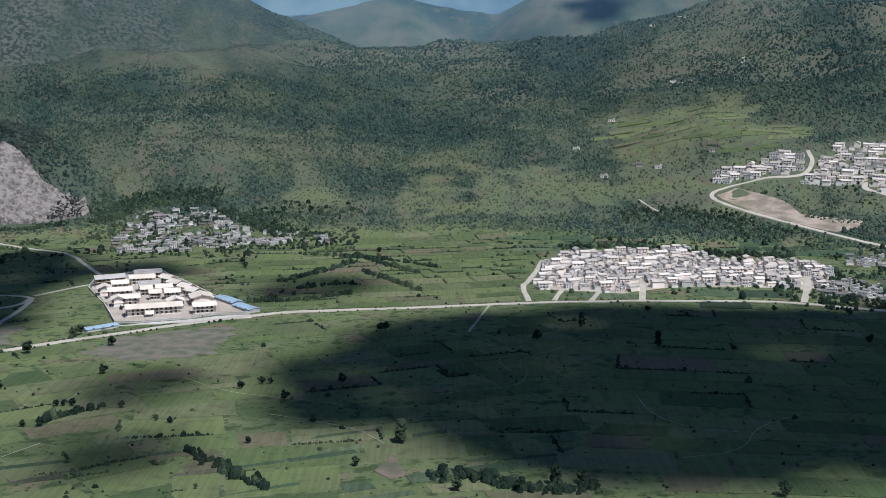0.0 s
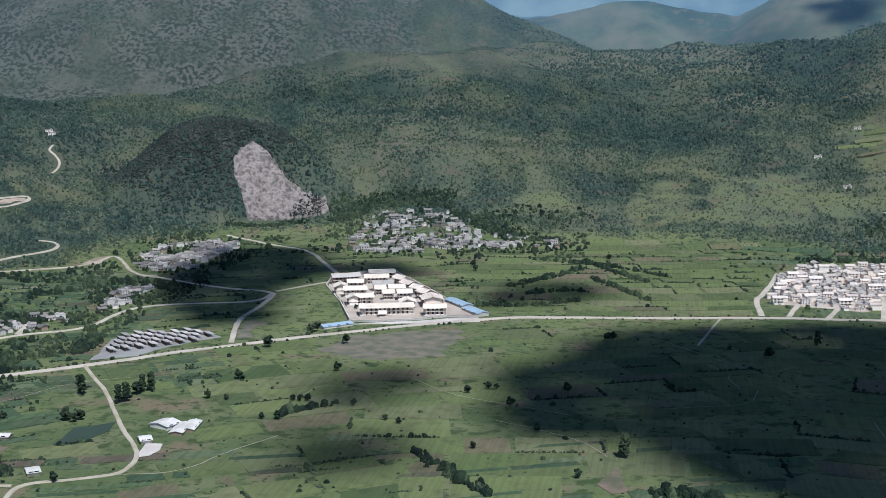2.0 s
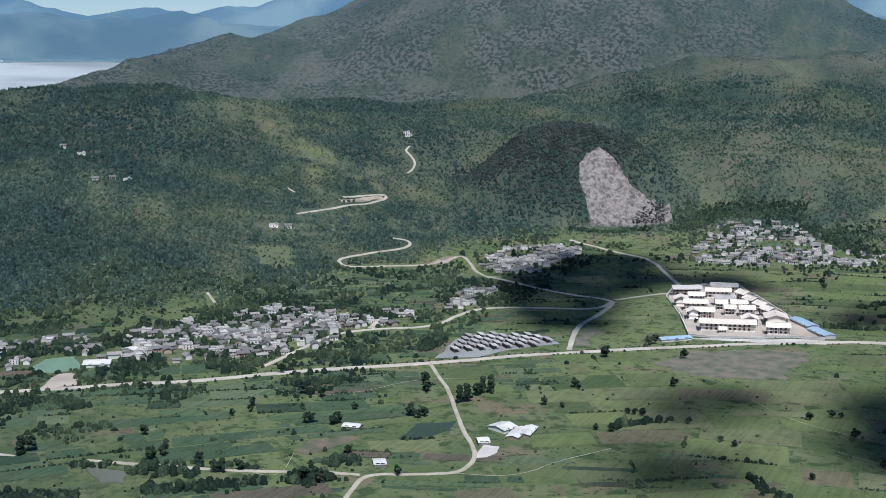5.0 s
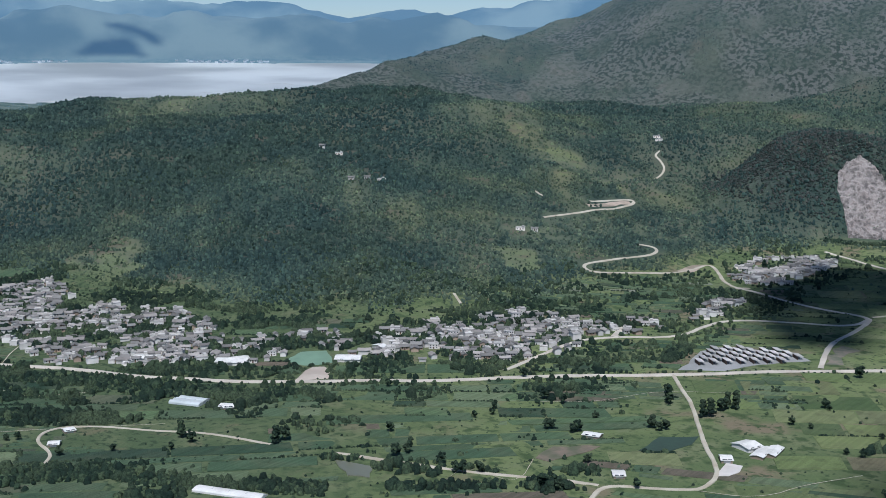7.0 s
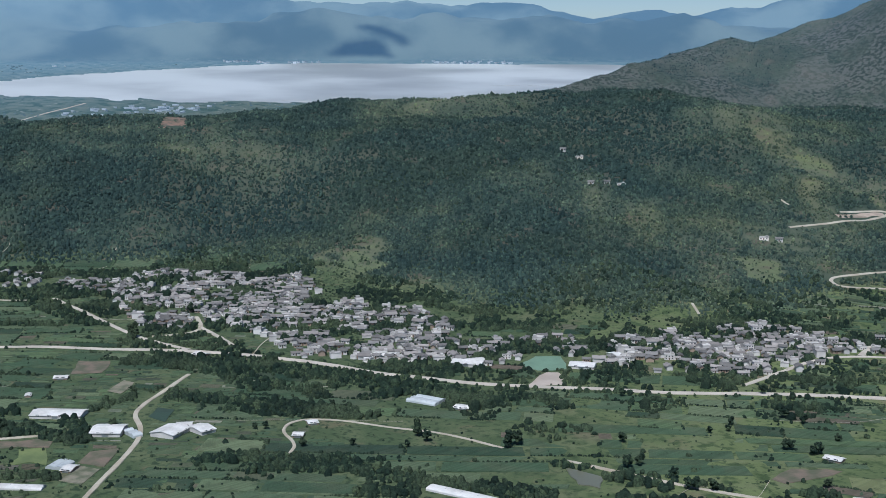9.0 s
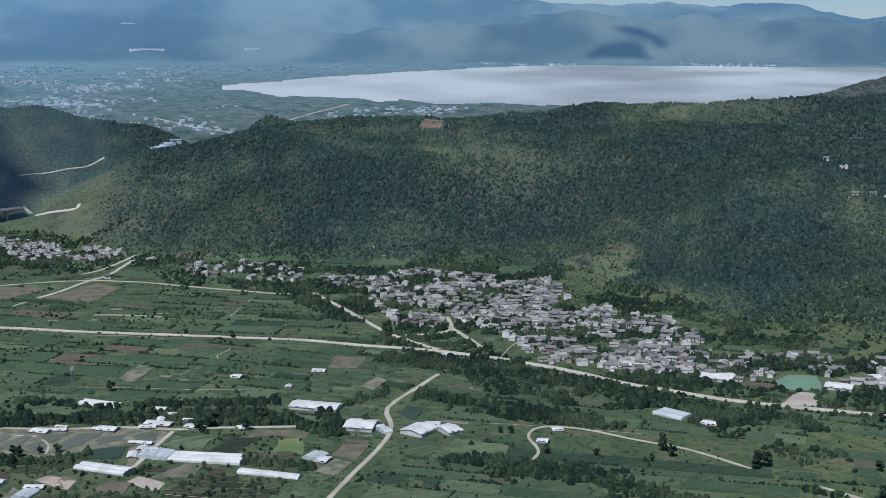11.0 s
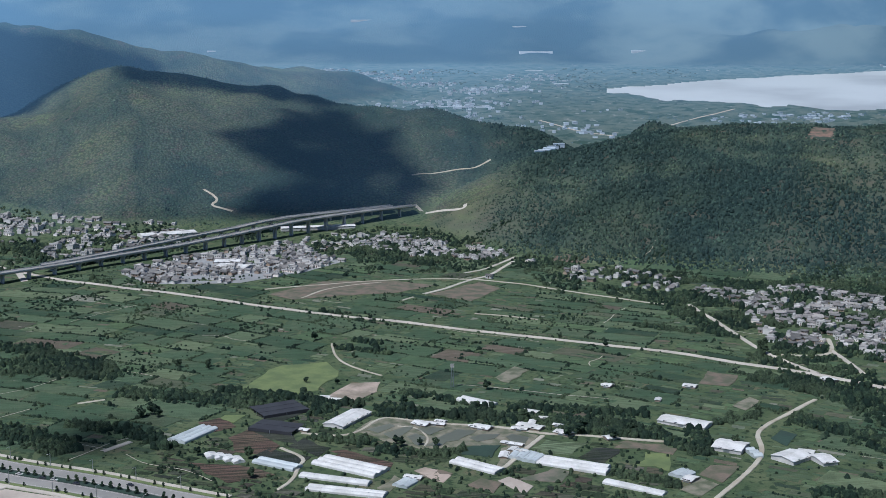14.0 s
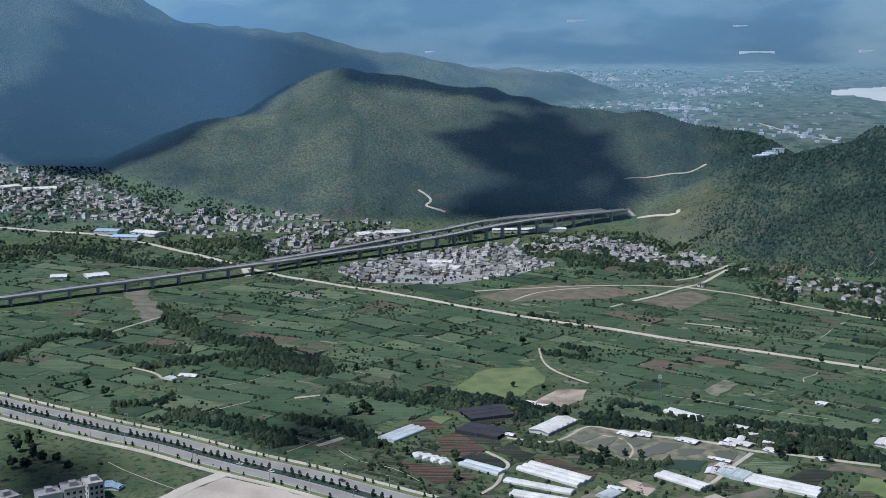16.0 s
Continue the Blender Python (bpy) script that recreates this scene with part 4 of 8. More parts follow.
BELTS.append(([(-142, 1054), (-123, 1093), (-94, 1150), (-86, 1166)], 8, 0.5))
BELTS.append(([(-183, 966), (-164, 962), (-137, 988)], 7, 0.5))
BELTS.append(([(-89, 1210), (-55, 1150), (-24, 1108)], 7, 0.5))
BELTS.append(([(-124, 1023), (-94, 1049), (-71, 1047)], 6, 0.4))
BELTS.append(([(-219, 647), (-208, 664), (-194, 677)], 6, 0.6))
BELTS.append(([(-318, 528), (-329, 529), (-330, 519)], 8, 0.6))
BELTS.append(([(-405, 762), (-409, 789), (-415, 816)], 14, 1.4))
BELTS.append(([(-255, 1415), (-225, 1410), (-194, 1415)], 16, 1))
BELTS.append(([(-386, 1386), (-359, 1438), (-322, 1459), (-265, 1449)], 14, 1))
BELTS.append(([(-7, 558), (12, 562), (30, 547), (50, 540), (72, 545)], 14, 0.5))
BELTS.append(([(-131, 602), (-112, 576), (-92, 555), (-80, 544)], 8, 0.5))
BELTS.append(([(-286, 1388), (-239, 1412), (-174, 1316)], 14, 1))
BELTS.append(([(-103, 1195), (-52, 1179), (-3, 1134)], 6, 0.4))
BELTS.append(([(-144, 972), (-103, 982), (-78, 1005)], 5, 0.35))
BELTS.append(([(-76, 1118), (-42, 1060), (-22, 1023)], 6, 0.4))
BELTS.append(([(124, 1238), (186, 1267), (262, 1209), (341, 1188)], 34, 0.2))
BELTS.append(([(200, 1372), (264, 1371), (316, 1323), (359, 1257)], 70, 0.16))

BELTS.append(([(-780, 186), (-761, 220), (-737, 271)], 16, 0.5))
BELTS.append(([(-722, 205), (-704, 240), (-687, 260), (-660, 274)], 16, 0.8))
BELTS.append(([(-799, 103), (-768, 137), (-770, 160)], 14, 0.7))
BELTS.append(([(-739, 47), (-728, 64), (-716, 84)], 12, 0.7))
BELTS.append(([(-861, -4), (-838, 19), (-809, 41)], 14, 0.7))
BELTS.append(([(-706, 86), (-689, 115), (-697, 151)], 10, 0.5))
BELTS.append(([(-708, 298), (-724, 340)], 10, 0.5))
BELTS.append(([(-769, 68), (-778, 96), (-768, 121)], 8, 0.4))
BELTS.append(([(-666, 134), (-651, 154)], 8, 0.5))
BELTS.append(([(-717, 287), (-686, 287), (-655, 279)], 12, 0.8))
BELTS.append(([(-637, 210), (-623, 232), (-604, 244)], 8, 0.5))
BELTS.append(([(-398, 1383), (-373, 1435), (-339, 1459)], 16, 1.1))
BELTS.append(([(-259, 1432), (-196, 1367), (-158, 1317), (-124, 1327)], 14, 0.9))
BELTS.append(([(-346, 1394), (-317, 1386), (-273, 1367)], 9, 0.6))
BELTS.append(([(-933, -235), (-966, -180), (-985, -138), (-939, -98)], 20, 0.6))
BELTS.append(([(-798, -105), (-773, -66), (-735, -40)], 16, 0.7))
BELTS.append(([(-830, 119), (-818, 136), (-777, 174)], 12, 0.6))
BELTS.append(([(-740, 208), (-723, 248), (-688, 268)], 14, 0.8))
BELTS.append(([(-512, 1338), (-484, 1342), (-452, 1356), (-425, 1378)], 10, 0.9))
BELTS.append(([(-398, 1410), (-382, 1455), (-340, 1490), (-270, 1490)], 50, 0.45))


def part(name, bm, material, parent=None, label=""):
    """Links a bmesh as one mesh under a thing or part, or as a thing of its own."""
    me = bpy.data.meshes.new(name)
    bm.to_mesh(me)
    bm.free()
    me.materials.append(material)
    ob = new(name, me)
    ob.parent = parent
    return tagged(ob, label)


def thing(name, label, category, group="", at=(0, 0, 0), turn=0):
    ob = new(name)
    ob.matrix_world = pose(*at, 0, 0, turn)
    ob.empty_display_size = 0.5
    return tagged(ob, label, category, group)


def box(bm, x0, x1, y0, y1, z0, z1):
    v = [bm.verts.new(p) for p in ((x0, y0, z0), (x1, y0, z0), (x1, y1, z0), (x0, y1, z0), (x0, y0, z1), (x1, y0, z1), (x1, y1, z1), (x0, y1, z1))]
    for f in ((3, 2, 1, 0), (4, 5, 6, 7), (0, 1, 5, 4), (1, 2, 6, 5), (2, 3, 7, 6), (3, 0, 4, 7)):
        bm.faces.new([v[k] for k in f])


def boxes(*rows):
    bm = bmesh.new()
    for row in rows:
        box(bm, *row)
    return bm


def gable(length, width, eave, rise, thick=0.25, over=0.7, bow=0.0):
    """A two-sided roof with thickness; its ridge runs along x, with raised ridge ends where it is bowed."""
    bm = bmesh.new()
    a, b = length / 2 + over, width / 2 + over
    drop = rise * over / (width / 2)
    cuts = (-a, -a * 0.6, 0, a * 0.6, a) if bow else (-a, a)
    rings = []
    for x in cuts:
        lift = bow * (abs(x) / a) ** 2
        prof = ((-b, eave - drop + lift), (0, eave + rise + lift), (b, eave - drop + lift), (b, eave - drop + thick + lift), (0, eave + rise + thick + lift), (-b, eave - drop + thick + lift))
        rings.append([bm.verts.new((x, y, z)) for y, z in prof])
    for p, q in zip(rings, rings[1:]):
        for k in range(6):
            bm.faces.new((p[k], p[(k + 1) % 6], q[(k + 1) % 6], q[k]))
    for ring, order in ((rings[0], (0, 5, 4, 1)), (rings[0], (1, 4, 3, 2)), (rings[-1], (1, 4, 5, 0)), (rings[-1], (2, 3, 4, 1))):
        bm.faces.new([ring[k] for k in order])
    return bm


def gable_walls(length, width, eave, rise, sunk=2.0):
    """Four walls with pointed ends."""
    bm = bmesh.new()
    a, b = length / 2, width / 2
    ends = []
    for x in (-a, a):
        ends.append([bm.verts.new((x, y, z)) for y, z in ((-b, -sunk), (b, -sunk), (b, eave), (0, eave + rise), (-b, eave))])
    for k in range(5):
        bm.faces.new((ends[0][k], ends[1][k], ends[1][(k + 1) % 5], ends[0][(k + 1) % 5]))
    bm.faces.new(ends[0])
    bm.faces.new(ends[1][::-1])
    bmesh.ops.recalc_face_normals(bm, faces=bm.faces)
    return bm


# ---- which ground is taken ----
CELL, X0, Y0 = 3.0, -2400, -1000
taken = np.zeros((1100, 1000), np.int8)


def cell(x, y):
    return (np.clip(((np.asarray(x) - X0) / CELL).astype(int), 0, taken.shape[0] - 1), np.clip(((np.asarray(y) - Y0) / CELL).astype(int), 0, taken.shape[1] - 1))


def inside(x, y, outline):
    """Which points lie in a plan outline."""
    hit = np.zeros(np.shape(x), bool)
    for (x0, y0), (x1, y1) in zip(outline, outline[1:] + outline[:1]):
        if y0 != y1:
            hit ^= ((y0 > y) != (y1 > y)) & (x < (x1 - x0) * (y - y0) / (y1 - y0) + x0)
    return hit


CX, CY = np.meshgrid(X0 + (np.arange(taken.shape[0]) + 0.5) * CELL, Y0 + (np.arange(taken.shape[1]) + 0.5) * CELL, indexing="ij")


def take(outline, mark):
    xs, ys = [p[0] for p in outline], [p[1] for p in outline]
    (i0, j0), (i1, j1) = cell(min(xs), min(ys)), cell(max(xs), max(ys))
    view = (slice(i0, i1 + 1), slice(j0, j1 + 1))
    taken[view] = np.where(inside(CX[view], CY[view], outline), mark, taken[view])


def resample(line, step):
    """Points along a rounded polyline, one each step metres, and the way it heads there."""
    p = np.array(line, float)
    for _ in range(2):
        q = np.empty((2 * len(p), 2))
        q[0::2], q[1::2] = p, p
        mid = np.concatenate([p[:1], (p[:-1] * 0.75 + p[1:] * 0.25).repeat(1, 0), p[-1:]])
        a, b = p[:-1] * 0.75 + p[1:] * 0.25, p[:-1] * 0.25 + p[1:] * 0.75
        p = np.concatenate([p[:1], np.stack([a, b], 1).reshape(-1, 2), p[-1:]])
    d = np.concatenate([[0], np.cumsum(np.hypot(*np.diff(p, axis=0).T))])
    s = np.linspace(0, d[-1], max(2, int(d[-1] / step) + 1))
    out = np.stack([np.interp(s, d, p[:, 0]), np.interp(s, d, p[:, 1])], 1)
    head = np.gradient(out, axis=0)
    return out, head / np.maximum(np.hypot(*head.T), 1e-6)[:, None]


def take_line(line, width, mark):
    p, h = resample(line, 1.5)
    for off in np.arange(-width / 2, width / 2 + 0.1, 1.5):
        taken[cell(p[:, 0] - h[:, 1] * off, p[:, 1] + h[:, 0] * off)] = mark


def ribbon(line, offsets, lifts, step=4.0, drape=True, level=None, ragged=0.0):
    """Strip mesh along a line: one column for each offset, with its lift over the ground."""
    p, h = resample(line, step)
    rows = []
    for off, lift in zip(offsets, lifts):
        out = off * (1 + ragged * rough(p[:, 0] / 9 + off, p[:, 1] / 9, 5, 2))
        x, y = p[:, 0] - h[:, 1] * out, p[:, 1] + h[:, 0] * out
        z = height(x, y) + lift if level is None else level + lift
        rows.append(np.stack([x, y, z], 1))
    co = np.stack(rows, 1)
    m, n = co.shape[:2]
    i = np.arange((m - 1) * (n - 1))
    a = i // (n - 1) * n + i % (n - 1)
    return co.reshape(-1, 3), np.stack([a, a + n, a + n + 1, a + 1], 1)


def strip(name, line, offsets, lifts, material, parent=None, label="", step=4.0, level=None, ragged=0.0):
    me = bpy.data.meshes.new(name)
    co, faces = ribbon(line, offsets, lifts, step, level=level, ragged=ragged)
    fill(me, co, faces[:, ::-1], False)
    me.materials.append(material)
    ob = new(name, me)
    ob.parent = parent
    return tagged(ob, label)


# ---- roads ----
for name, (width, line) in ROADS.items():
    w = width / 2
    mat = MAT_ROAD if width >= 3.5 else MAT_DIRTROAD
    road = strip("road", line, (-w - 0.3, -w, -w * 0.3, w * 0.3, w, w + 0.3), (-0.4, 0.42, 0.5, 0.5, 0.42, -0.4), mat, ragged=0.16)
    tagged(road, ("pale concrete road across the valley" if name == "valley_road" else "pale concrete lane" if width >= 3.5 else "dusty unpaved farm track"), "road", kind="structure")
    if max(q[1] for q in line) < 1900:
        take_line(line, width + (9 if name in ("hairpin_road", "upper_hairpin", "summit_lane", "terrace_road", "cliff_road") else 2), 1)

# the dual carriageway
take_line(HIGHWAY, 46, 1)
for side in (-1, 1):
    a, b = sorted((side * 3.0, side * 14.0))
    tagged(strip("road", HIGHWAY, (a - 0.1, a, b, b + 0.1), (-0.3, 0.35, 0.35, -0.3), MAT_ASPHALT), "worn grey asphalt carriageway", "road", kind="structure")
    c, d = sorted((side * 17.5, side * 21.0))
    tagged(strip("pavement", HIGHWAY, (c - 0.1, c, d, d + 0.1), (-0.3, 0.5, 0.5, -0.3), MAT_ROAD), "pale concrete side path along the carriageway", "pavement", kind="structure")
    e, f = sorted((side * 14.2, side * 17.3))
    tagged(strip("verge", HIGHWAY, (e, e + 0.1, f - 0.1, f), (-0.3, 0.6, 0.6, -0.3), MAT_MEADOW), "planted grass verge with kerb", "verge", kind="structure")
    for off in (4.2, 12.8):
        tagged(strip("trim", HIGHWAY, (side * off - 0.12, side * off + 0.12), (0.36, 0.36), MAT_PALE), "painted white lane line", "lane line", kind="structure")
tagged(strip("verge", HIGHWAY, (-2.6, -2.5, 2.5, 2.6), (-0.3, 0.6, 0.6, -0.3), MAT_DARKCROP), "hedged median strip with kerbs", "verge", kind="structure")


# ---- patches of bare or tilled ground, ponds ----
PATCH_MATS = {"concrete": MAT_LOT, "pale": MAT_PALE, "dirt": MAT_DIRT, "soil": MAT_SOIL, "dark": MAT_DARKCROP, "teal": MAT_TEAL, "meadow": MAT_MEADOW, "tan": MAT_TAN, "red": MAT_RED, "black": MAT_BLACKBED, "beds": MAT_PALEBED, "bank": MAT_BANK, "cut": MAT_CUT, "furrow": MAT_FURROW}
PATCH_WORDS = {"concrete": "grey paved parking lot", "pale": "bare pale concrete yard", "dirt": "bare raw earth ground", "soil": "freshly turned brown soil plot",
               "dark": "dense dark green crop plot", "teal": "green painted sports court", "meadow": "bright yellow-green grass plot", "tan": "dusty tan paved lot", "red": "bare red earth clearing in the woods",
               "black": "nursery beds under black mulch", "beds": "pale green seedling beds", "bank": "trodden earth bank round the ponds", "cut": "raw pinkish cut slope beside the road", "furrow": "dark red-brown furrowed plot"}


def draped(name, outline, material, lift, grow=9.0, ragged=1.5):
    """A patch that lies on the land: a fine grid cut to a slightly ragged outline."""
    line = np.array(outline + outline[:1], float)
    p = []
    for a, b in zip(line, line[1:]):
        n = max(1, int(np.hypot(*(b - a)) / grow))
        for k in range(n):
            q = a + (b - a) * k / n
            j = ragged * np.array([noise.noise((q[0] * 0.11, q[1] * 0.11, 1)), noise.noise((q[0] * 0.11, q[1] * 0.11, 7))]) * 2
            p.append(q + j)
    p = np.array(p)
    c = p.mean(0)
    rings = [c + (p - c) * s for s in (1.0, 0.99, 0.66, 0.33)]
    lifts = (-0.4, lift, lift, lift)
    co = [np.column_stack([q, height(q[:, 0], q[:, 1]) + z]) for q, z in zip(rings, lifts)]
    n = len(p)
    co = np.concatenate(co + [np.array([[c[0], c[1], float(height(c[0], c[1])) + lift]])])
    me = bpy.data.meshes.new(name)
    faces = []
    for r in range(3):
        for k in range(n):
            faces.append((r * n + k, r * n + (k + 1) % n, (r + 1) * n + (k + 1) % n, (r + 1) * n + k))
    for k in range(n):
        faces.append((3 * n + k, 3 * n + (k + 1) % n, 4 * n))
    me.from_pydata(co.tolist(), [], faces)
    me.update()
    me.materials.append(material)
    return new(name, me)


def patch(name, kind, outline):
    tagged(draped("plot", outline, PATCH_MATS[kind], 0.3, 9.0, 9.0 if name == "red_clearing" else 8.0 if kind == "dirt" else 4.0 if kind == "meadow" else 1.5), PATCH_WORDS[kind], "plot", kind="structure")
    take(outline, 2)


def pond(outline):
    tagged(draped("water", outline, MAT_POND, 0.5, 6, 1.0), "still shallow farm pond", "pond", kind="structure")
    take(outline, 2)


patch('lot', 'concrete', [(-386, 748), (-400, 808), (-392, 831), (-342, 846), (-325, 833), (-349, 797), (-361, 766)])
patch('yard', 'pale', [(-268, 563), (-273, 586), (-263, 586), (-261, 566)])
patch('construction_ground', 'dirt', [(-246, 810), (-232, 852), (-159, 888), (-148, 862), (-150, 816), (-179, 788), (-218, 787)])
patch('apron', 'pale', [(-243, 889), (-226, 897), (-195, 908), (-174, 922), (-148, 927), (-146, 917), (-194, 900)])
patch('compound_yard', 'tan', [(-303, 1036), (-272, 968), (-246, 901), (-226, 902), (-195, 914), (-174, 928), (-152, 932), (-186, 988), (-233, 1066), (-262, 1113), (-286, 1102), (-307, 1069)])
patch('bare_bank', 'dirt', [(-314, 828), (-326, 872), (-321, 891), (-308, 880), (-307, 840)])
patch('ploughed_field', 'soil', [(-357, 526), (-361, 550), (-342, 570), (-342, 551), (-349, 527)])
patch('dark_crop', 'dark', [(-321, 575), (-323, 606), (-306, 618), (-302, 602), (-305, 583)])
patch('court', 'teal', [(-624, 599), (-634, 624), (-620, 638), (-591, 613), (-602, 595)])
patch('school_yard', 'tan', [(-576, 558), (-596, 596), (-587, 603), (-562, 579)])
patch('quarry_floor', 'cut', [(318, 1424), (342, 1436), (368, 1408), (389, 1367), (392, 1326), (428, 1289), (446, 1296), (438, 1279), (409, 1268), (383, 1298), (347, 1350), (324, 1392)])
patch('meadow', 'meadow', [(-855, 7), (-917, 33), (-926, 74), (-893, 85), (-848, 62), (-838, 33)])
patch('tilled_square', 'cut', [(-825, 63), (-863, 87), (-862, 109), (-836, 104), (-810, 81)])
patch('ploughed_plots', 'furrow', [(-704, -29), (-693, 4), (-674, 21), (-665, -7)])
patch('paved_lot', 'tan', [(-682, -130), (-663, -103), (-629, -53), (-630, -167)])
patch('west_dirt', 'dirt', [(-1263, -331), (-1274, -309), (-1166, -269), (-1136, -253), (-1101, -269), (-1166, -291)])
patch('red_field', 'soil', [(-1207, 45), (-1264, 107), (-1252, 184), (-1224, 219), (-1192, 174), (-1186, 115), (-1177, 68)])
patch('red_field_two', 'soil', [(-1181, 205), (-1229, 267), (-1198, 283), (-1135, 239)])
patch('red_soil', 'dirt', [(-643, 161), (-654, 183), (-636, 188), (-632, 172)])
patch('east_red', 'soil', [(-34, 565), (-24, 593), (-18, 560), (-25, 554)])
patch('hairpin_cut', 'cut', [(-556, 1098), (-560, 1128), (-566, 1146), (-572, 1128), (-570, 1096)])
patch('upper_cut', 'cut', [(-748, 1262), (-740, 1294), (-734, 1290), (-742, 1250), (-752, 1220), (-758, 1224)])
pond([(-441, 456), (-419, 461), (-406, 447), (-418, 442)])
patch('red_clearing', 'red', [(-1644, 847), (-1742, 913), (-1735, 945), (-1610, 871)])
patch('pond_banks', 'bank', [(-746, 76), (-765, 88), (-767, 110), (-750, 140), (-736, 163), (-714, 190), (-696, 178), (-700, 160), (-703, 112), (-722, 92)])
pond([(-746, 83), (-755, 100), (-749, 103), (-737, 90)])
pond([(-735, 92), (-749, 113), (-745, 115), (-729, 104), (-723, 97)])
pond([(-727, 107), (-730, 113), (-721, 118), (-708, 111), (-711, 109)])
pond([(-739, 114), (-745, 122), (-738, 134), (-727, 121)])
pond([(-706, 115), (-722, 126), (-734, 141), (-730, 154), (-718, 142), (-707, 124)])
pond([(-717, 145), (-723, 154), (-721, 166), (-712, 159), (-709, 148)])
pond([(-713, 167), (-719, 173), (-710, 182), (-700, 177), (-706, 169)])
patch('light_beds', 'beds', [(-689, 177), (-703, 190), (-690, 215), (-672, 197)])
patch('black_beds', 'black', [(-668, 202), (-683, 215), (-675, 232), (-654, 212)])
patch('brown_bed', 'soil', [(-680, 228), (-689, 238), (-678, 262), (-668, 258)])
patch('tan_bed', 'soil', [(-657, 101), (-668, 109), (-655, 123), (-645, 111)])
patch('bright_bed', 'meadow', [(-647, 230), (-666, 245), (-661, 256), (-636, 246)])
patch('dark_bed', 'dark', [(-690, 133), (-706, 148), (-701, 160), (-679, 149)])
patch('lattice_bed', 'black', [(-706, 9), (-721, 19), (-701, 44), (-682, 36)])
patch('dark_strip', 'black', [(-723, 32), (-738, 43), (-714, 57), (-701, 49)])
patch('brown_strip', 'furrow', [(-693, 53), (-704, 62), (-679, 89), (-672, 82)])
patch('west_bed', 'furrow', [(-783, -23), (-792, -7), (-770, 2), (-761, -13)])
patch('slope_bed', 'furrow', [(-748, -4), (-764, 9), (-725, 28), (-709, 19), (-720, -1)])
patch('net_bed', 'black', [(-792, 16), (-812, 46), (-799, 54), (-772, 28)])
patch('wet_bed', 'black', [(-764, 9), (-746, 37), (-727, 38), (-744, 15)])
patch('west_strip_bed', 'furrow', [(-709, 58), (-712, 64), (-680, 91), (-668, 85)])
patch('fallow', 'bank', [(-643, 76), (-661, 89), (-650, 94), (-633, 80)])
patch('pink_bed', 'cut', [(-666, 100), (-670, 108), (-652, 121), (-641, 112)])
patch('red_bed', 'soil', [(-635, 126), (-645, 136), (-636, 146), (-622, 136)])
patch('lane_bed', 'soil', [(-688, 231), (-691, 241), (-671, 265), (-660, 259)])
patch('bend_bed', 'soil', [(-628, 261), (-639, 274), (-633, 289), (-611, 269)])
patch('pale_strip', 'bank', [(-608, 241), (-621, 260), (-609, 265), (-592, 246)])
patch('sand_yard', 'tan', [(-640, 144), (-645, 152), (-629, 163), (-617, 155)])
patch('bright_strip', 'meadow', [(-789, -13), (-798, -5), (-792, 10), (-779, 0)])
patch('mid_green', 'dark', [(-677, 329), (-691, 343), (-680, 351), (-661, 332)])
patch('far_straw', 'bank', [(-855, 194), (-881, 216), (-867, 223), (-837, 200)])
patch('red_far', 'soil', [(-808, 336), (-840, 356), (-824, 375), (-796, 354)])
patch('straw_two', 'bank', [(-747, 335), (-765, 355), (-754, 358), (-735, 339)])
patch('pale_yard', 'bank', [(-694, 161), (-701, 174), (-693, 177), (-675, 161), (-655, 151), (-659, 148)])

# ---- houses ----
def windows(parent, length, face_y, z0, count, material, w=1.3, h=1.4, out=0.06):
    """A row of recess-framed windows along a wall that faces -y or +y."""
    for k in range(count):
        x = (k + 0.5) / count * length - length / 2
        s = -1 if face_y < 0 else 1
        y0, y1 = sorted((face_y - s * 0.1, face_y + s * out))
        part("window", boxes((x - w / 2, x + w / 2, y0, y1, z0, z0 + h)), material, parent, "dark window pane")


def tiled_house(wall, roof, length, width, eave, rise, count, label):
    ob = thing("house", label, "house")
    shell = part("wall", gable_walls(length, width, eave, rise), wall, ob)
    part("roof", gable(length, width, eave, rise, 0.25, 0.8, 0.35), roof, ob, "tiled roof")
    windows(shell, length * 0.9, -width / 2, eave - 2.2, count, MAT_GLASS)
    part("door", boxes((-0.8, 0.8, -width / 2 - 0.08, -width / 2 + 0.1, 0, 2.3)), MAT_TIMBER, shell, "dark timber door")
    return ob


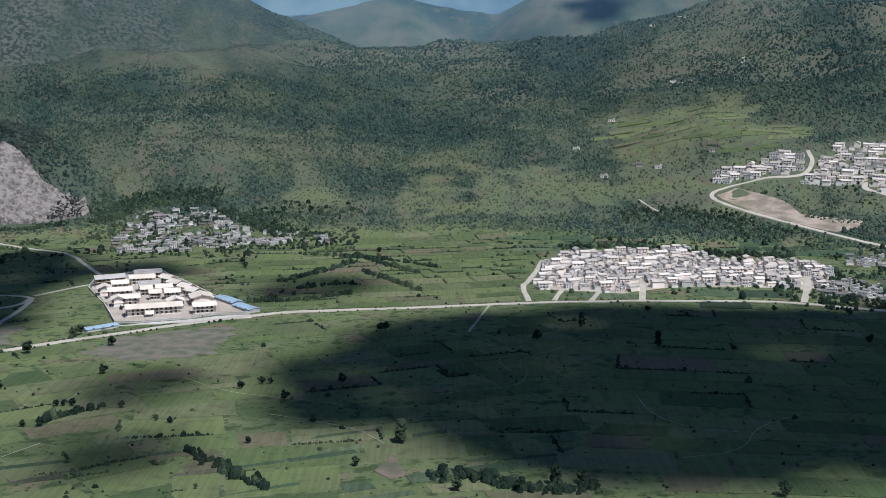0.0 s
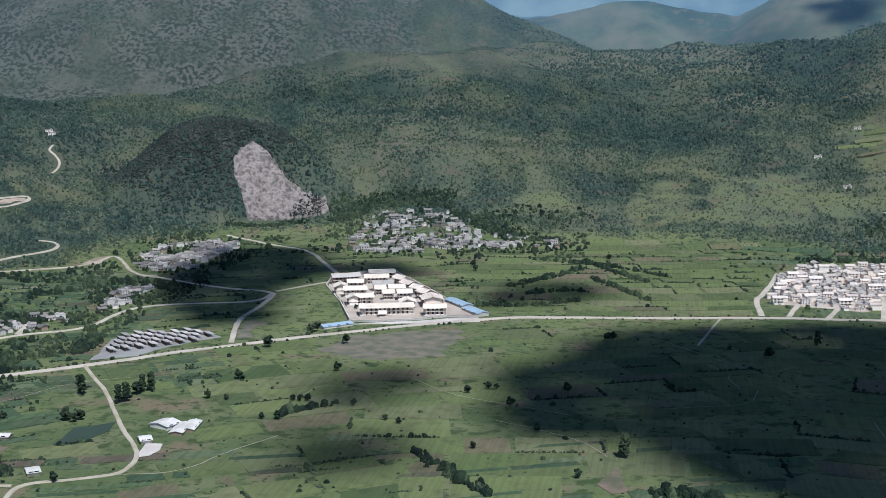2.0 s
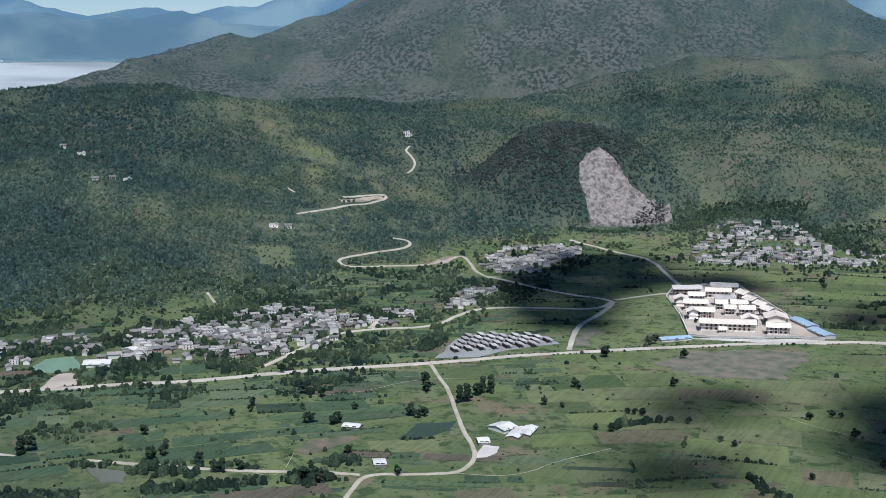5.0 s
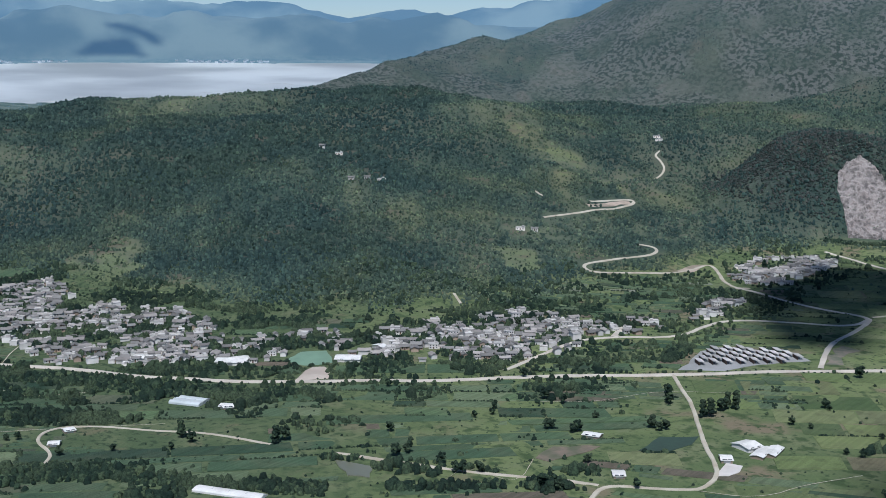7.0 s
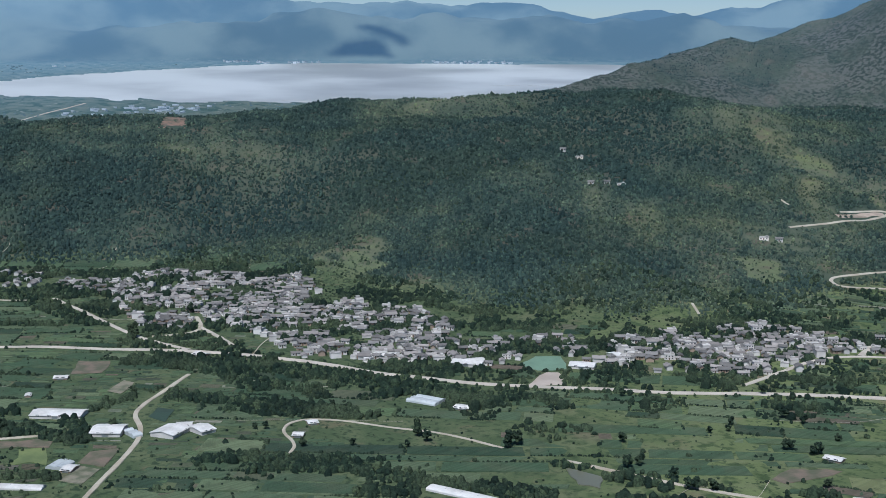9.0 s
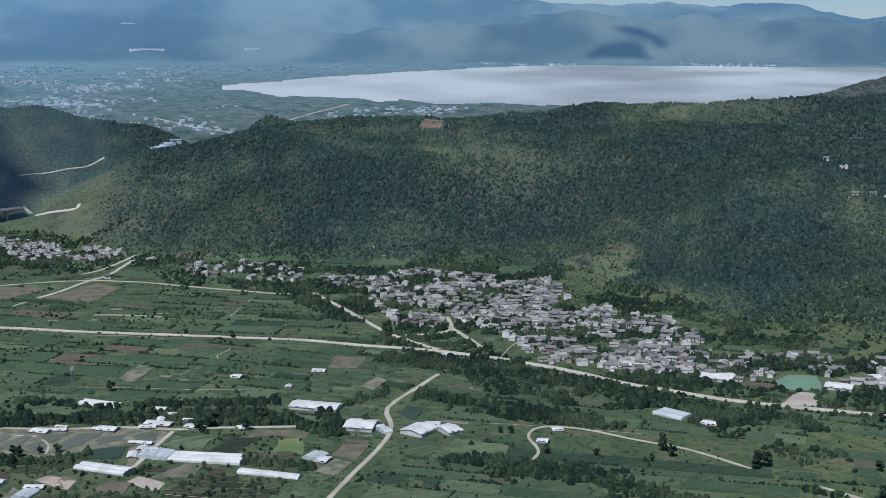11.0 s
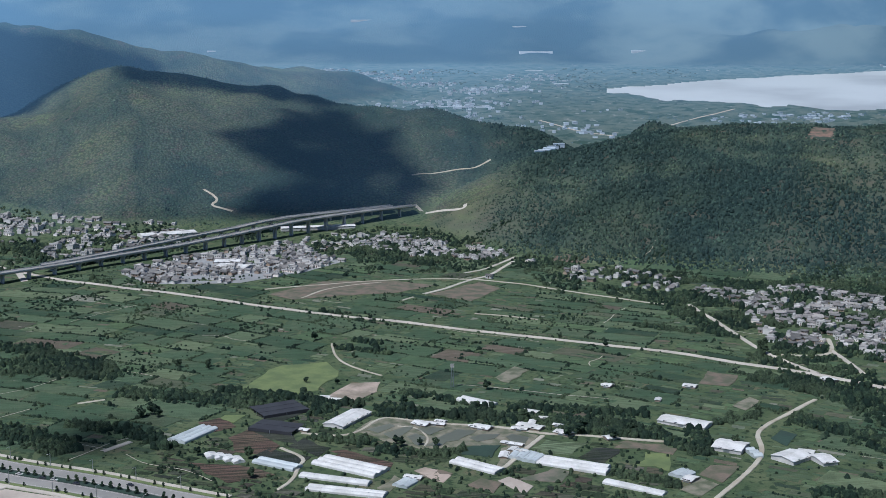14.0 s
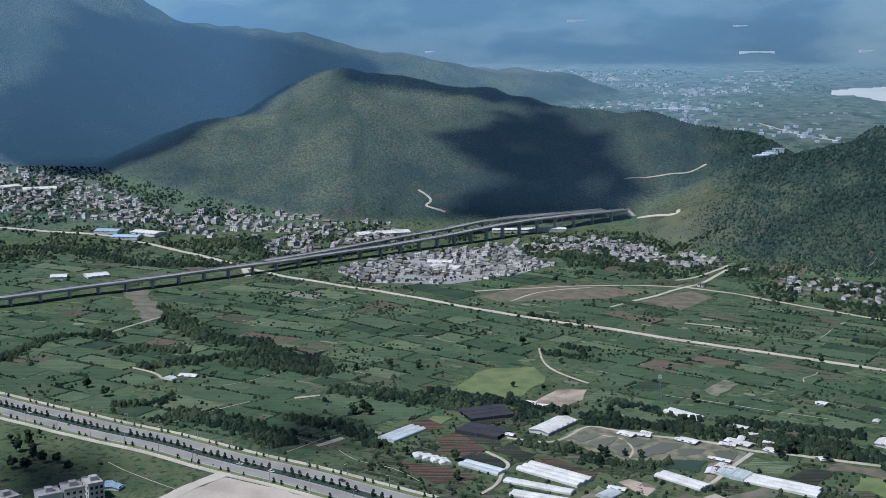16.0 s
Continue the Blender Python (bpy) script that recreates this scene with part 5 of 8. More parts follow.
def flat_house(wall, length, width, tall, count, label):
    ob = thing("house", label, "house")
    shell = part("wall", boxes((-length / 2, length / 2, -width / 2, width / 2, -2, tall)), wall, ob)
    roof = boxes((-length / 2 - 0.3, length / 2 + 0.3, -width / 2 - 0.3, width / 2 + 0.3, tall, tall + 0.2),
                 (-length / 2 - 0.3, length / 2 + 0.3, -width / 2 - 0.3, -width / 2 - 0.05, tall + 0.2, tall + 0.9),
                 (-length / 2 - 0.3, length / 2 + 0.3, width / 2 + 0.05, width / 2 + 0.3, tall + 0.2, tall + 0.9),
                 (length * 0.15, length * 0.42, -width * 0.1, width * 0.4, tall + 0.2, tall + 2.6))
    part("roof", roof, MAT_SLAB, ob, "flat concrete roof with parapet and stair head")
    for level in range(max(1, int(tall / 2.7))):
        windows(shell, length * 0.92, -width / 2, 1.0 + level * 2.6, count, MAT_GLASS, length / count * 0.42, 1.35)
    part("door", boxes((-0.7, 0.7, -width / 2 - 0.09, -width / 2 + 0.1, 0, 2.3)), MAT_TIMBER, shell, "dark timber door")
    return ob


def courtyard_house(length, width, label):
    """A new two-storey house: main block with tiled roof, a lower porch wing and a yard wall with a gate."""
    ob = thing("house", label, "house")
    y = width * 0.16
    shell = part("wall", boxes((-length / 2, length / 2, y - width * 0.3, y + width * 0.3, -2, 6.4)), MAT_PINK, ob)
    bm = gable(length, width * 0.6, 6.4, 1.7, 0.25, 0.7, 0.3)
    bmesh.ops.translate(bm, verts=bm.verts, vec=(0, y, 0))
    part("roof", bm, MAT_NEWROOF, ob, "tiled roof with upturned ridge")
    part("gallery", boxes((-length / 2 + 0.4, length / 2 - 0.4, y - width * 0.3 - 1.3, y - width * 0.3, 3.1, 3.35), (-length / 2 + 0.4, length / 2 - 0.4, y - width * 0.3 - 1.3, y - width * 0.3 - 1.2, 3.35, 4.3)), MAT_PINK, ob, "pale balcony")
    windows(shell, length * 0.9, y - width * 0.3, 4.0, 3, MAT_GLASS, 1.8, 1.6)
    windows(shell, length * 0.9, y - width * 0.3, 0.9, 3, MAT_GLASS, 1.8, 1.8)
    part("yard_wall", boxes((-length / 2, -1.4, -width / 2, -width / 2 + 0.3, -2, 2.4), (-length / 2, -length / 2 + 0.3, -width / 2, y - width * 0.3, -2, 2.4)), MAT_PINK, ob, "plastered yard wall")
    part("yard_wall", boxes((1.4, length / 2, -width / 2, -width / 2 + 0.3, -2, 2.4), (length / 2 - 0.3, length / 2, -width / 2, y - width * 0.3, -2, 2.4)), MAT_PINK, ob, "plastered yard wall")
    part("gate_roof", boxes((-1.9, 1.9, -width / 2 - 0.5, -width / 2 + 0.8, 2.9, 3.15), (-1.4, -1.1, -width / 2, -width / 2 + 0.3, -2, 2.9), (1.1, 1.4, -width / 2, -width / 2 + 0.3, -2, 2.9)), MAT_TILE, ob, "tiled gateway")
    return ob


HOUSES = {
    "old": [tiled_house(MAT_MUD, MAT_TILE, 10, 6.5, 3.4, 1.6, 2, "old mud-brick village house with a grey tiled roof"),
            tiled_house(MAT_WALL, MAT_TILE, 9, 6, 4.2, 1.5, 3, "whitewashed village house with a grey tiled roof"),
            tiled_house(MAT_WALL, MAT_WARMTILE, 12, 6.5, 3.8, 1.7, 3, "long whitewashed village house with a weathered tiled roof")],
    "flat": [flat_house(MAT_WALL, 10, 8, 4.4, 3, "pale rendered house with a flat concrete roof"),
             flat_house(MAT_WALL, 11, 8, 5.8, 3, "tall pale house with a flat concrete roof"),
             flat_house(MAT_PINK, 12, 8, 3.0, 3, "low pale house with a flat concrete roof")],
    "new": [courtyard_house(12, 13, "new pale plastered courtyard house with tiled roof"), courtyard_house(14, 13, "wide new pale plastered courtyard house with tiled roof")],
}
plans = []


def settle(outline, choices, sx, sy, turn, group, seed, keep=0.9, jitter=0.2, wobble=8, sizes=(0.8, 1.25), grove=True):
    """Plans houses over an outline in loose rows, off the roads."""
    rng = random.Random(seed)
    xs, ys = [p[0] for p in outline], [p[1] for p in outline]
    cx, cy, reach = (min(xs) + max(xs)) / 2, (min(ys) + max(ys)) / 2, math.hypot(max(xs) - min(xs), max(ys) - min(ys)) / 2
    c, s = math.cos(radians(turn)), math.sin(radians(turn))
    sx, sy = sx * 0.72, sy * 0.72
    for i in range(-int(reach / sx) - 1, int(reach / sx) + 2):
        for j in range(-int(reach / sy) - 1, int(reach / sy) + 2):
            u, v = (i + rng.uniform(-jitter, jitter) + 0.5 * (j % 2)) * sx, (j + rng.uniform(-jitter, jitter)) * sy
            x, y = cx + u * c - v * s, cy + u * s + v * c
            if not inside(np.array(x), np.array(y), outline) or taken[cell(x, y)] in (1, 2) or rng.random() > keep or (x < -1400 and height(x, y) - plain(math.hypot(x, y) / U) * U > 9) or (grove and noise.noise((x / 38, y / 38, seed)) > 0.22):
                continue
            source = rng.choice(HOUSES[rng.choice(choices)])
            size = rng.uniform(*sizes) * 0.66
            z = min(float(height(x + dx, y + dy)) for dx, dy in ((-3, -2), (3, -2), (3, 2), (-3, 2))) + 0.2
            quarter = rng.choice((0, 0, 0, 90, -90, 180)) if choices[0] != "new" else rng.choice((0, 0, 90, -90, 180))
            m = pose(x, y, z, 0, 0, turn + quarter + rng.uniform(-wobble, wobble)) @ Matrix.Diagonal((size, size * rng.uniform(0.9, 1.1), size * rng.uniform(0.85, 1.1), 1))
            plans.append((math.hypot(x, y), source, m, group))
            for dx, dy in ((0, 0), (2, 0), (-2, 0), (0, 2), (0, -2)):
                taken[cell(x + dx, y + dy)] = 3
    take_free(outline)


def take_free(outline):
    xs, ys = [p[0] for p in outline], [p[1] for p in outline]
    (i0, j0), (i1, j1) = cell(min(xs), min(ys)), cell(max(xs), max(ys))
    view = (slice(i0, i1 + 1), slice(j0, j1 + 1))
    taken[view] = np.where(inside(CX[view], CY[view], outline) & (taken[view] == 0), 4, taken[view])


def build_houses(most):
    """The nearest houses become things; those further off one stretch of stuff for each group."""
    plans.sort(key=lambda row: row[0] - (500 if row[3] == "new courtyard houses" else 0))
    first = {}
    for _, source, m, group in plans[:most]:
        if source not in first:
            first[source] = (m, group)
        else:
            tagged(copy_thing(source, m), group=group)
    shapes = {}
    for kind in HOUSES.values():
        for source in kind:
            shapes[source] = [(np.array([v.co[:] for v in ob.data.vertices]), [tuple(p.vertices) for p in ob.data.polygons], ob.data.materials[0]) for ob in source.children_recursive]
    rest = {}
    for row in plans[most:]:
        rest.setdefault(row[3], []).append(row)
    for group, rows in rest.items():
        co, faces, mats, slots, at = [], [], [], [], 0
        for _, source, m, _ in rows:
            mm = np.array(m)
            for v, polys, mat in shapes[source]:
                if mat not in slots:
                    slots.append(mat)
                co.append(v @ mm[:3, :3].T + mm[:3, 3])
                faces.extend(tuple(k + at for k in p) for p in polys)
                mats.extend([slots.index(mat)] * len(polys))
                at += len(v)
        me = bpy.data.meshes.new("houses")
        me.from_pydata(np.concatenate(co).tolist(), [], faces)
        for mat in slots:
            me.materials.append(mat)
        me.polygons.foreach_set("material_index", mats)
        me.update()
        tagged(new("houses", me), "distant cluster of pale houses with tiled and flat roofs", "houses", kind="stuff")
    for kind in HOUSES.values():
        for source in kind:
            if source in first:
                source.matrix_world = first[source][0]
                tagged(source, group=first[source][1])
            else:
                for ob in source.children_recursive + [source]:
                    bpy.data.objects.remove(ob)


tagged(draped("plot", VILLAGES["V8"], MAT_LOT, 0.15), "dusty paved ground between the town houses", "plot", kind="structure")
tagged(draped("plot", VILLAGES["V1"], MAT_TAN, 0.15), "dusty paved ground between the new houses", "plot", kind="structure")
settle(VILLAGES["V1"], ("new", "flat"), 16, 16, 12, "new courtyard houses", 1, 0.92, 0.18, 5, (0.8, 1.25), False)
settle(VILLAGES["V1b"], ("old", "flat"), 14, 14, -20, "houses by the valley road", 2)
settle(VILLAGES["V1c"], ("flat", "old"), 16, 14, -15, "houses by the valley road", 3)
settle(VILLAGES["V2"], ("flat", "new", "new"), 17, 17, -20, "terrace village houses", 4, 0.92, 0.2, 8, (1.0, 1.5), False)
settle(VILLAGES["V3"], ("old", "old", "flat"), 14, 13, 18, "houses below the cliff", 5, 0.8, 0.3, 18, (0.75, 1.2))
settle(VILLAGES["V4"], ("old", "old", "old", "flat"), 13, 11, 25, "hamlet houses", 6, 0.92, 0.25, 14)
settle(VILLAGES["V5"], ("old", "old", "old", "flat"), 13, 12, 45, "roadside village houses", 7, 0.8, 0.3, 16, (0.75, 1.2))
settle(VILLAGES["V6"], ("old", "old", "old", "flat"), 12, 11, 50, "old village houses", 8, 0.76, 0.3, 18, (0.7, 1.3))
settle(VILLAGES["V6b"], ("old", "old", "old", "flat"), 15, 14, 50, "old village houses", 9, 0.55, 0.3, 16)
settle(VILLAGES["V7"], ("old", "flat"), 16, 14, 60, "foothill houses", 10, 0.8)
settle(VILLAGES["V7b"], ("old", "flat", "old"), 15, 15, 45, "foothill houses", 11, 0.6, 0.3)
settle(VILLAGES["V8"], ("flat", "old", "old"), 15, 14, 58, "town houses", 12, 0.9, 0.25, 10, (0.8, 1.4))
settle(VILLAGES["V9"], ("flat", "old", "old", "flat"), 19, 18, 62, "town houses", 13, 0.85, 0.35, 16, (0.8, 1.6))
settle(VILLAGES["V9b"], ("flat", "old"), 17, 16, 62, "town houses", 14, 0.6, 0.3)
settle(VILLAGES["V10"], ("old", "flat"), 15, 15, 55, "foothill houses", 15, 0.75)
for x, y, kind, turn in ((-842, 1546, "flat", 20), (-833, 1536, "flat", 25), (-985, 1092, "old", 40), (-1000, 1080, "old", 35), (-970, 1100, "flat", 50), (-740, 1090, "old", 30), (-752, 1080, "flat", 30),
                         (205, 1560, "flat", 0), (-1330, 350, "flat", 45), (250, 1830, "flat", -10), (-1105, 1140, "old", 30), (-1250, 283, "old", 48), (368, 1985, "flat", -10), (376, 1962, "flat", -10), (384, 1938, "flat", -10), (185, 1710, "flat", -5), (254, 1593, "old", -10), (275, 1568, "flat", -10), (347, 1589, "old", -12), (-1078, 1142, "flat", 40)):
    plans.append((math.hypot(x, y), HOUSES[kind][2 if kind == "flat" else 1], pose(x, y, float(height(x, y)) + 0.3, 0, 0, turn) @ Matrix.Diagonal((0.8, 0.8, 0.75, 1)), "lone houses"))
build_houses(300)


# ---- sheds, greenhouses, halls ----
def greenhouse(length, width, tall, label, skin):
    """A hooped tunnel house: bays side by side, each a bowed skin over ribs."""
    ob = thing("greenhouse", label, "greenhouse")
    tall *= 0.64
    bays = max(1, round(width / 5.5))
    w = width / bays
    for bay in range(bays):
        bm = bmesh.new()
        y0 = -width / 2 + (bay + 0.5) * w
        prof = [(-w / 2, 0), (-w / 2, tall * 0.45)] + [(w / 2 * math.sin(radians(a)), tall * 0.45 + tall * 0.55 * math.cos(radians(a))) for a in (-72, -48, -24, 0, 24, 48, 72)] + [(w / 2, tall * 0.45), (w / 2, 0)]
        ends = [[bm.verts.new((x, y0 + y, z - (1.0 if z == 0 else 0))) for y, z in prof] for x in (-length / 2, length / 2)]
        for k in range(len(prof) - 1):
            bm.faces.new((ends[0][k], ends[0][k + 1], ends[1][k + 1], ends[1][k]))
        bm.faces.new(ends[0][::-1])
        bm.faces.new(ends[1])
        skin_ob = part("roof", bm, skin, ob, "stretched translucent skin")
        ribs = max(3, int(length / 8))
        rows = []
        for k in range(ribs + 1):
            x = -length / 2 + length * k / ribs
            rows.append((x - 0.12, x + 0.12, y0 - w * 0.12, y0 + w * 0.12, tall, tall + 0.12))
        part("ridge_clips", boxes(*rows), MAT_STEEL, skin_ob, "steel ridge clips")
    part("door", boxes((length / 2, length / 2 + 0.1, -0.9, 0.9, 0, 2.1)), MAT_GLASSHOUSE, ob)
    return ob


def steel_hall(length, width, tall, label, roof, wall, name="hall"):
    ob = thing(name, label, name.replace("_", " "))
    tall *= 0.72
    rise = min(width * 0.11, tall * 0.4)
    shell = part("wall", gable_walls(length, width, tall - rise, rise, 1.5), wall, ob)
    top = part("roof", gable(length, width, tall - rise, rise, 0.2, 0.5), roof, ob)
    part("ridge_cap", boxes((-length / 2 - 0.4, length / 2 + 0.4, -0.35, 0.35, tall + 0.12, tall + 0.3)), roof, top)
    part("door", boxes((-1.8, 1.8, -width / 2 - 0.12, -width / 2 + 0.1, 0, min(3, tall * 0.6))), MAT_STEEL, shell, "steel sliding door")
    windows(shell, length * 0.9, -width / 2, tall * 0.45, max(2, int(length / 7)), MAT_GLASS, 2.2, 1.0)
    return ob


def net_house(length, width, tall):
    ob = thing("shade_house", "low black shade-net house on steel posts", "shade house")
    bays = max(2, int(width / 7))
    for k in range(bays):
        y = -width / 2 + (k + 0.5) * width / bays
        part("net", boxes((-length / 2, length / 2, y - width / bays * 0.47, y + width / bays * 0.47, tall, tall + 0.08), (-length / 2, length / 2, y - width / bays * 0.47, y - width / bays * 0.46, 0.2, tall)), MAT_NET, ob)
    for x in (-length / 2, 0, length / 2):
        for y in (-width / 2, 0, width / 2):
            part("post", boxes((x - 0.08, x + 0.08, y - 0.08, y + 0.08, -1, tall)), MAT_STEEL, ob)
    return ob


def apartment(length, width, tall, label):
    ob = thing("apartment_block", label, "apartment block")
    shell = part("wall", boxes((-length / 2, length / 2, -width / 2, width / 2, -2, tall)), MAT_WALL, ob)
    part("roof", boxes((-length / 2 - 0.2, length / 2 + 0.2, -width / 2 - 0.2, width / 2 + 0.2, tall, tall + 0.25), (-length / 2 - 0.2, length / 2 + 0.2, -width / 2 - 0.2, -width / 2, tall + 0.25, tall + 1.1),
                       (-length / 2 - 0.2, length / 2 + 0.2, width / 2, width / 2 + 0.2, tall + 0.25, tall + 1.1), (-1.5, 2.5, -1, 3, tall + 0.25, tall + 2.8)), MAT_SLAB, ob, "flat roof with parapet and stair head")
    for level in range(int(tall / 3.1)):
        z = 0.9 + level * 3.1
        for side in (-1, 1):
            windows(shell, length * 0.92, side * width / 2, z, max(2, int(length / 3)), MAT_GLASS, 1.5, 1.6)
        for k in range(max(2, int(width / 3.5))):
            y = (k + 0.5) / max(2, int(width / 3.5)) * width - width / 2
            part("window", boxes((length / 2 - 0.1, length / 2 + 0.06, y - 0.7, y + 0.7, z, z + 1.5)), MAT_GLASS, shell, "dark window pane")
            part("window", boxes((-length / 2 - 0.06, -length / 2 + 0.1, y - 0.7, y + 0.7, z, z + 1.5)), MAT_GLASS, shell, "dark window pane")
    return ob


def hall_at(kind, x, y, length, width, tall, turn):
    if kind == "greenhouse":
        ob = greenhouse(length, width, tall, "long white plastic-film greenhouse among the plots", MAT_WHITE)
    elif kind == "tunnel":
        ob = greenhouse(length, width, tall, "short white domed plastic tunnel", MAT_WHITE)
    elif kind == "glasshouse":
        ob = greenhouse(length, width, tall, "grey milky-paned greenhouse among the plots", MAT_GLASSHOUSE)
    elif kind == "net":
        ob = net_house(length, width, tall)
    elif kind == "apartment":
        ob = apartment(length, width, tall, "pale rendered apartment block beside the carriageway")
    elif kind == "blue_hall":
        ob = steel_hall(length, width, tall, "prefabricated shed with a blue steel roof", MAT_BLUE, MAT_WALL, "shed")
    elif kind == "shed":
        ob = steel_hall(length, width, tall, "small farm shed with a pale sheet roof", MAT_WHITE, MAT_MUD, "shed")
    else:
        ob = steel_hall(length, width, tall, "large hall with a pale sheet roof", MAT_WHITE, MAT_WALL)
    ob.matrix_world = pose(x, y, float(height(x, y)) + 0.2, 0, 0, turn)
    c, s = math.cos(radians(turn)), math.sin(radians(turn))
    a, b = length / 2 + 2, width / 2 + 2
    take([(x + u * c - v * s, y + u * s + v * c) for u, v in ((-a, -b), (a, -b), (a, b), (-a, b))], 2)
    return ob


hall_at('greenhouse', -679, 65, 45, 17, 3.2, 47)
hall_at('greenhouse', -660, 54, 43, 7, 2.6, 59)
hall_at('greenhouse', -640, 58, 46, 9, 2.6, 63)
hall_at('glasshouse', -691, 23, 30, 10, 2.7, 49)
hall_at('hall', -769, 74, 36, 15, 4.32, 142)
hall_at('greenhouse', -665, 138, 33, 11, 2.72, 41)
hall_at('greenhouse', -653, 193, 43, 9, 2.72, 53)
hall_at('greenhouse', -658, 196, 41, 9, 2.72, 53)
hall_at('glasshouse', -680, 167, 15, 9, 2.72, 148)
hall_at('glasshouse', -676, 171, 14, 9, 2.72, 144)
hall_at('glasshouse', -672, 174, 14, 9, 2.72, 141)
hall_at('greenhouse', -614, 217, 37, 7, 2.38, 44)
hall_at('greenhouse', -794, 167, 29, 10, 2.72, 41)
hall_at('shed', -730, 188, 17, 8, 2.88, 45)
hall_at('hall', -716, 288, 32, 15, 4.32, 46)
hall_at('hall', -665, 297, 18, 18, 5.04, 49)
hall_at('glasshouse', -653, 306, 6, 16, 3.4, 90)
hall_at('hall', -639, 324, 18, 16, 5.04, 117)
hall_at('hall', -631, 340, 10, 16, 4.32, 96)
hall_at('shed', -646, 337, 9, 8, 2.88, 54)
hall_at('glasshouse', -593, 482, 22, 9, 2.72, 18)
hall_at('glasshouse', -595, 488, 21, 9, 2.72, 17)
hall_at('hall', -650, 572, 22, 13, 4.32, 63)
hall_at('hall', -707, 532, 28, 11, 3.6, 82)
hall_at('shed', -619, 252, 6, 10, 2.88, 39)
hall_at('glasshouse', -645, 92, 12, 10, 2.72, 138)
hall_at('glasshouse', -629, 251, 12, 11, 2.72, 125)
hall_at('shed', -696, 230, 6, 7, 2.88, 99)
hall_at('shed', -712, 205, 11, 7, 2.88, 38)
hall_at('shed', -749, 120, 11, 8, 2.88, 45)
hall_at('shed', -734, 157, 12, 8, 2.88, 48)
hall_at('shed', -809, 267, 6, 8, 2.88, 45)
hall_at('shed', -800, 326, 9, 8, 2.88, 54)
hall_at('shed', -794, 432, 11, 8, 2.88, 15)
hall_at('shed', -585, 379, 6, 7, 2.88, 45)
hall_at('shed', -600, 399, 6, 7, 2.88, 72)
hall_at('shed', -565, 491, 6, 8, 2.88, 53)
hall_at('glasshouse', -758, -26, 33, 14, 3.06, 141)
hall_at('tunnel', -714, -15, 9, 7, 2.38, 13)
hall_at('tunnel', -711, -10, 9, 7, 2.38, 13)
hall_at('tunnel', -707, -5, 10, 7, 2.38, 17)
hall_at('tunnel', -703, 0, 10, 7, 2.38, 17)
hall_at('net', -800, 31, 33, 26, 2.3, 110)
hall_at('net', -760, 27, 31, 20, 2.16, 59)
hall_at('shed', -907, -192, 14, 8, 2.88, 73)
hall_at('tunnel', -900, -205, 6, 10, 2.72, 146)
hall_at('hall', -1330, -412, 17, 20, 5.04, 100)
hall_at('hall', -1338, -373, 24, 22, 5.04, 118)
hall_at('blue_hall', -1632, -431, 33, 24, 5.76, 81)
hall_at('blue_hall', -1605, -401, 37, 22, 5.76, 79)
hall_at('hall', -1629, -378, 44, 24, 5.76, 59)
hall_at('hall', -1368, 18, 36, 26, 6.48, 58)
hall_at('hall', -1403, 11, 29, 20, 5.76, 80)
hall_at('hall', -1623, -63, 72, 28, 6.48, 108)
hall_at('hall', -1638, 136, 100, 14, 5.76, 93)
hall_at('blue_hall', -668, -195, 6, 9, 2.88, 135)
hall_at('blue_hall', -663, -190, 6, 9, 2.88, 162)
hall_at('hall', -1878, -643, 28, 30, 5.76, 136)
hall_at('hall', -1867, -593, 49, 36, 6.48, 109)
hall_at('big_hall', -275, 616, 11, 13, 4.2, 70)
hall_at('shed', -264, 611, 18, 7, 2.88, 96)
hall_at('shed', -260, 617, 17, 7, 2.88, 97)
hall_at('shed', -275, 589, 6, 9, 3.6, 34)
hall_at('shed', -355, 582, 10, 7, 2.88, 11)
hall_at('blue_hall', -252, 882, 25, 9, 3.6, 43)
hall_at('blue_hall', -173, 972, 31, 10, 4.32, -52)
hall_at('blue_hall', -155, 946, 26, 10, 4.32, -51)
hall_at('greenhouse', -450, 389, 39, 8, 2.38, 18)
hall_at('hall', -647, 569, 22, 14, 5.04, 32)
hall_at('shed', -567, 491, 6, 8, 2.88, 18)
hall_at('apartment', -648, -198, 9, 13, 9.75, 122)
hall_at('apartment', -649, -210, 11, 12, 6.75, 117)
hall_at('apartment', -644, -222, 13, 12, 5.25, 119)
hall_at('apartment', -636, -243, 13, 13, 6.75, 135)
hall_at('hall', -592, 667, 6, 14, 4.32, 81)
hall_at('hall', -588, 627, 18, 14, 4.32, 34)
hall_at('shed', -308, 531, 6, 9, 2.88, 37)

for k, (x, y) in enumerate(((-751, 133), (-727, 180), (-735, 190), (-728, 206), (-826, 65), (-818, 72), (-754, 41), (-767, 289), (-810, 266), (-762, 197), (-747, 128), (-737, 152), (-689, 166), (-653, 98), (-744, 205), (-723, 276),
                            (-684, 170), (-680, 158), (-699, 168))):
    hall_at("shed", x, y, (7, 10, 14, 6)[k % 4], (4, 5, 4, 3.5)[k % 4], 2.4, 52 + 8 * (k % 3) + 90 * (k % 5 == 2))


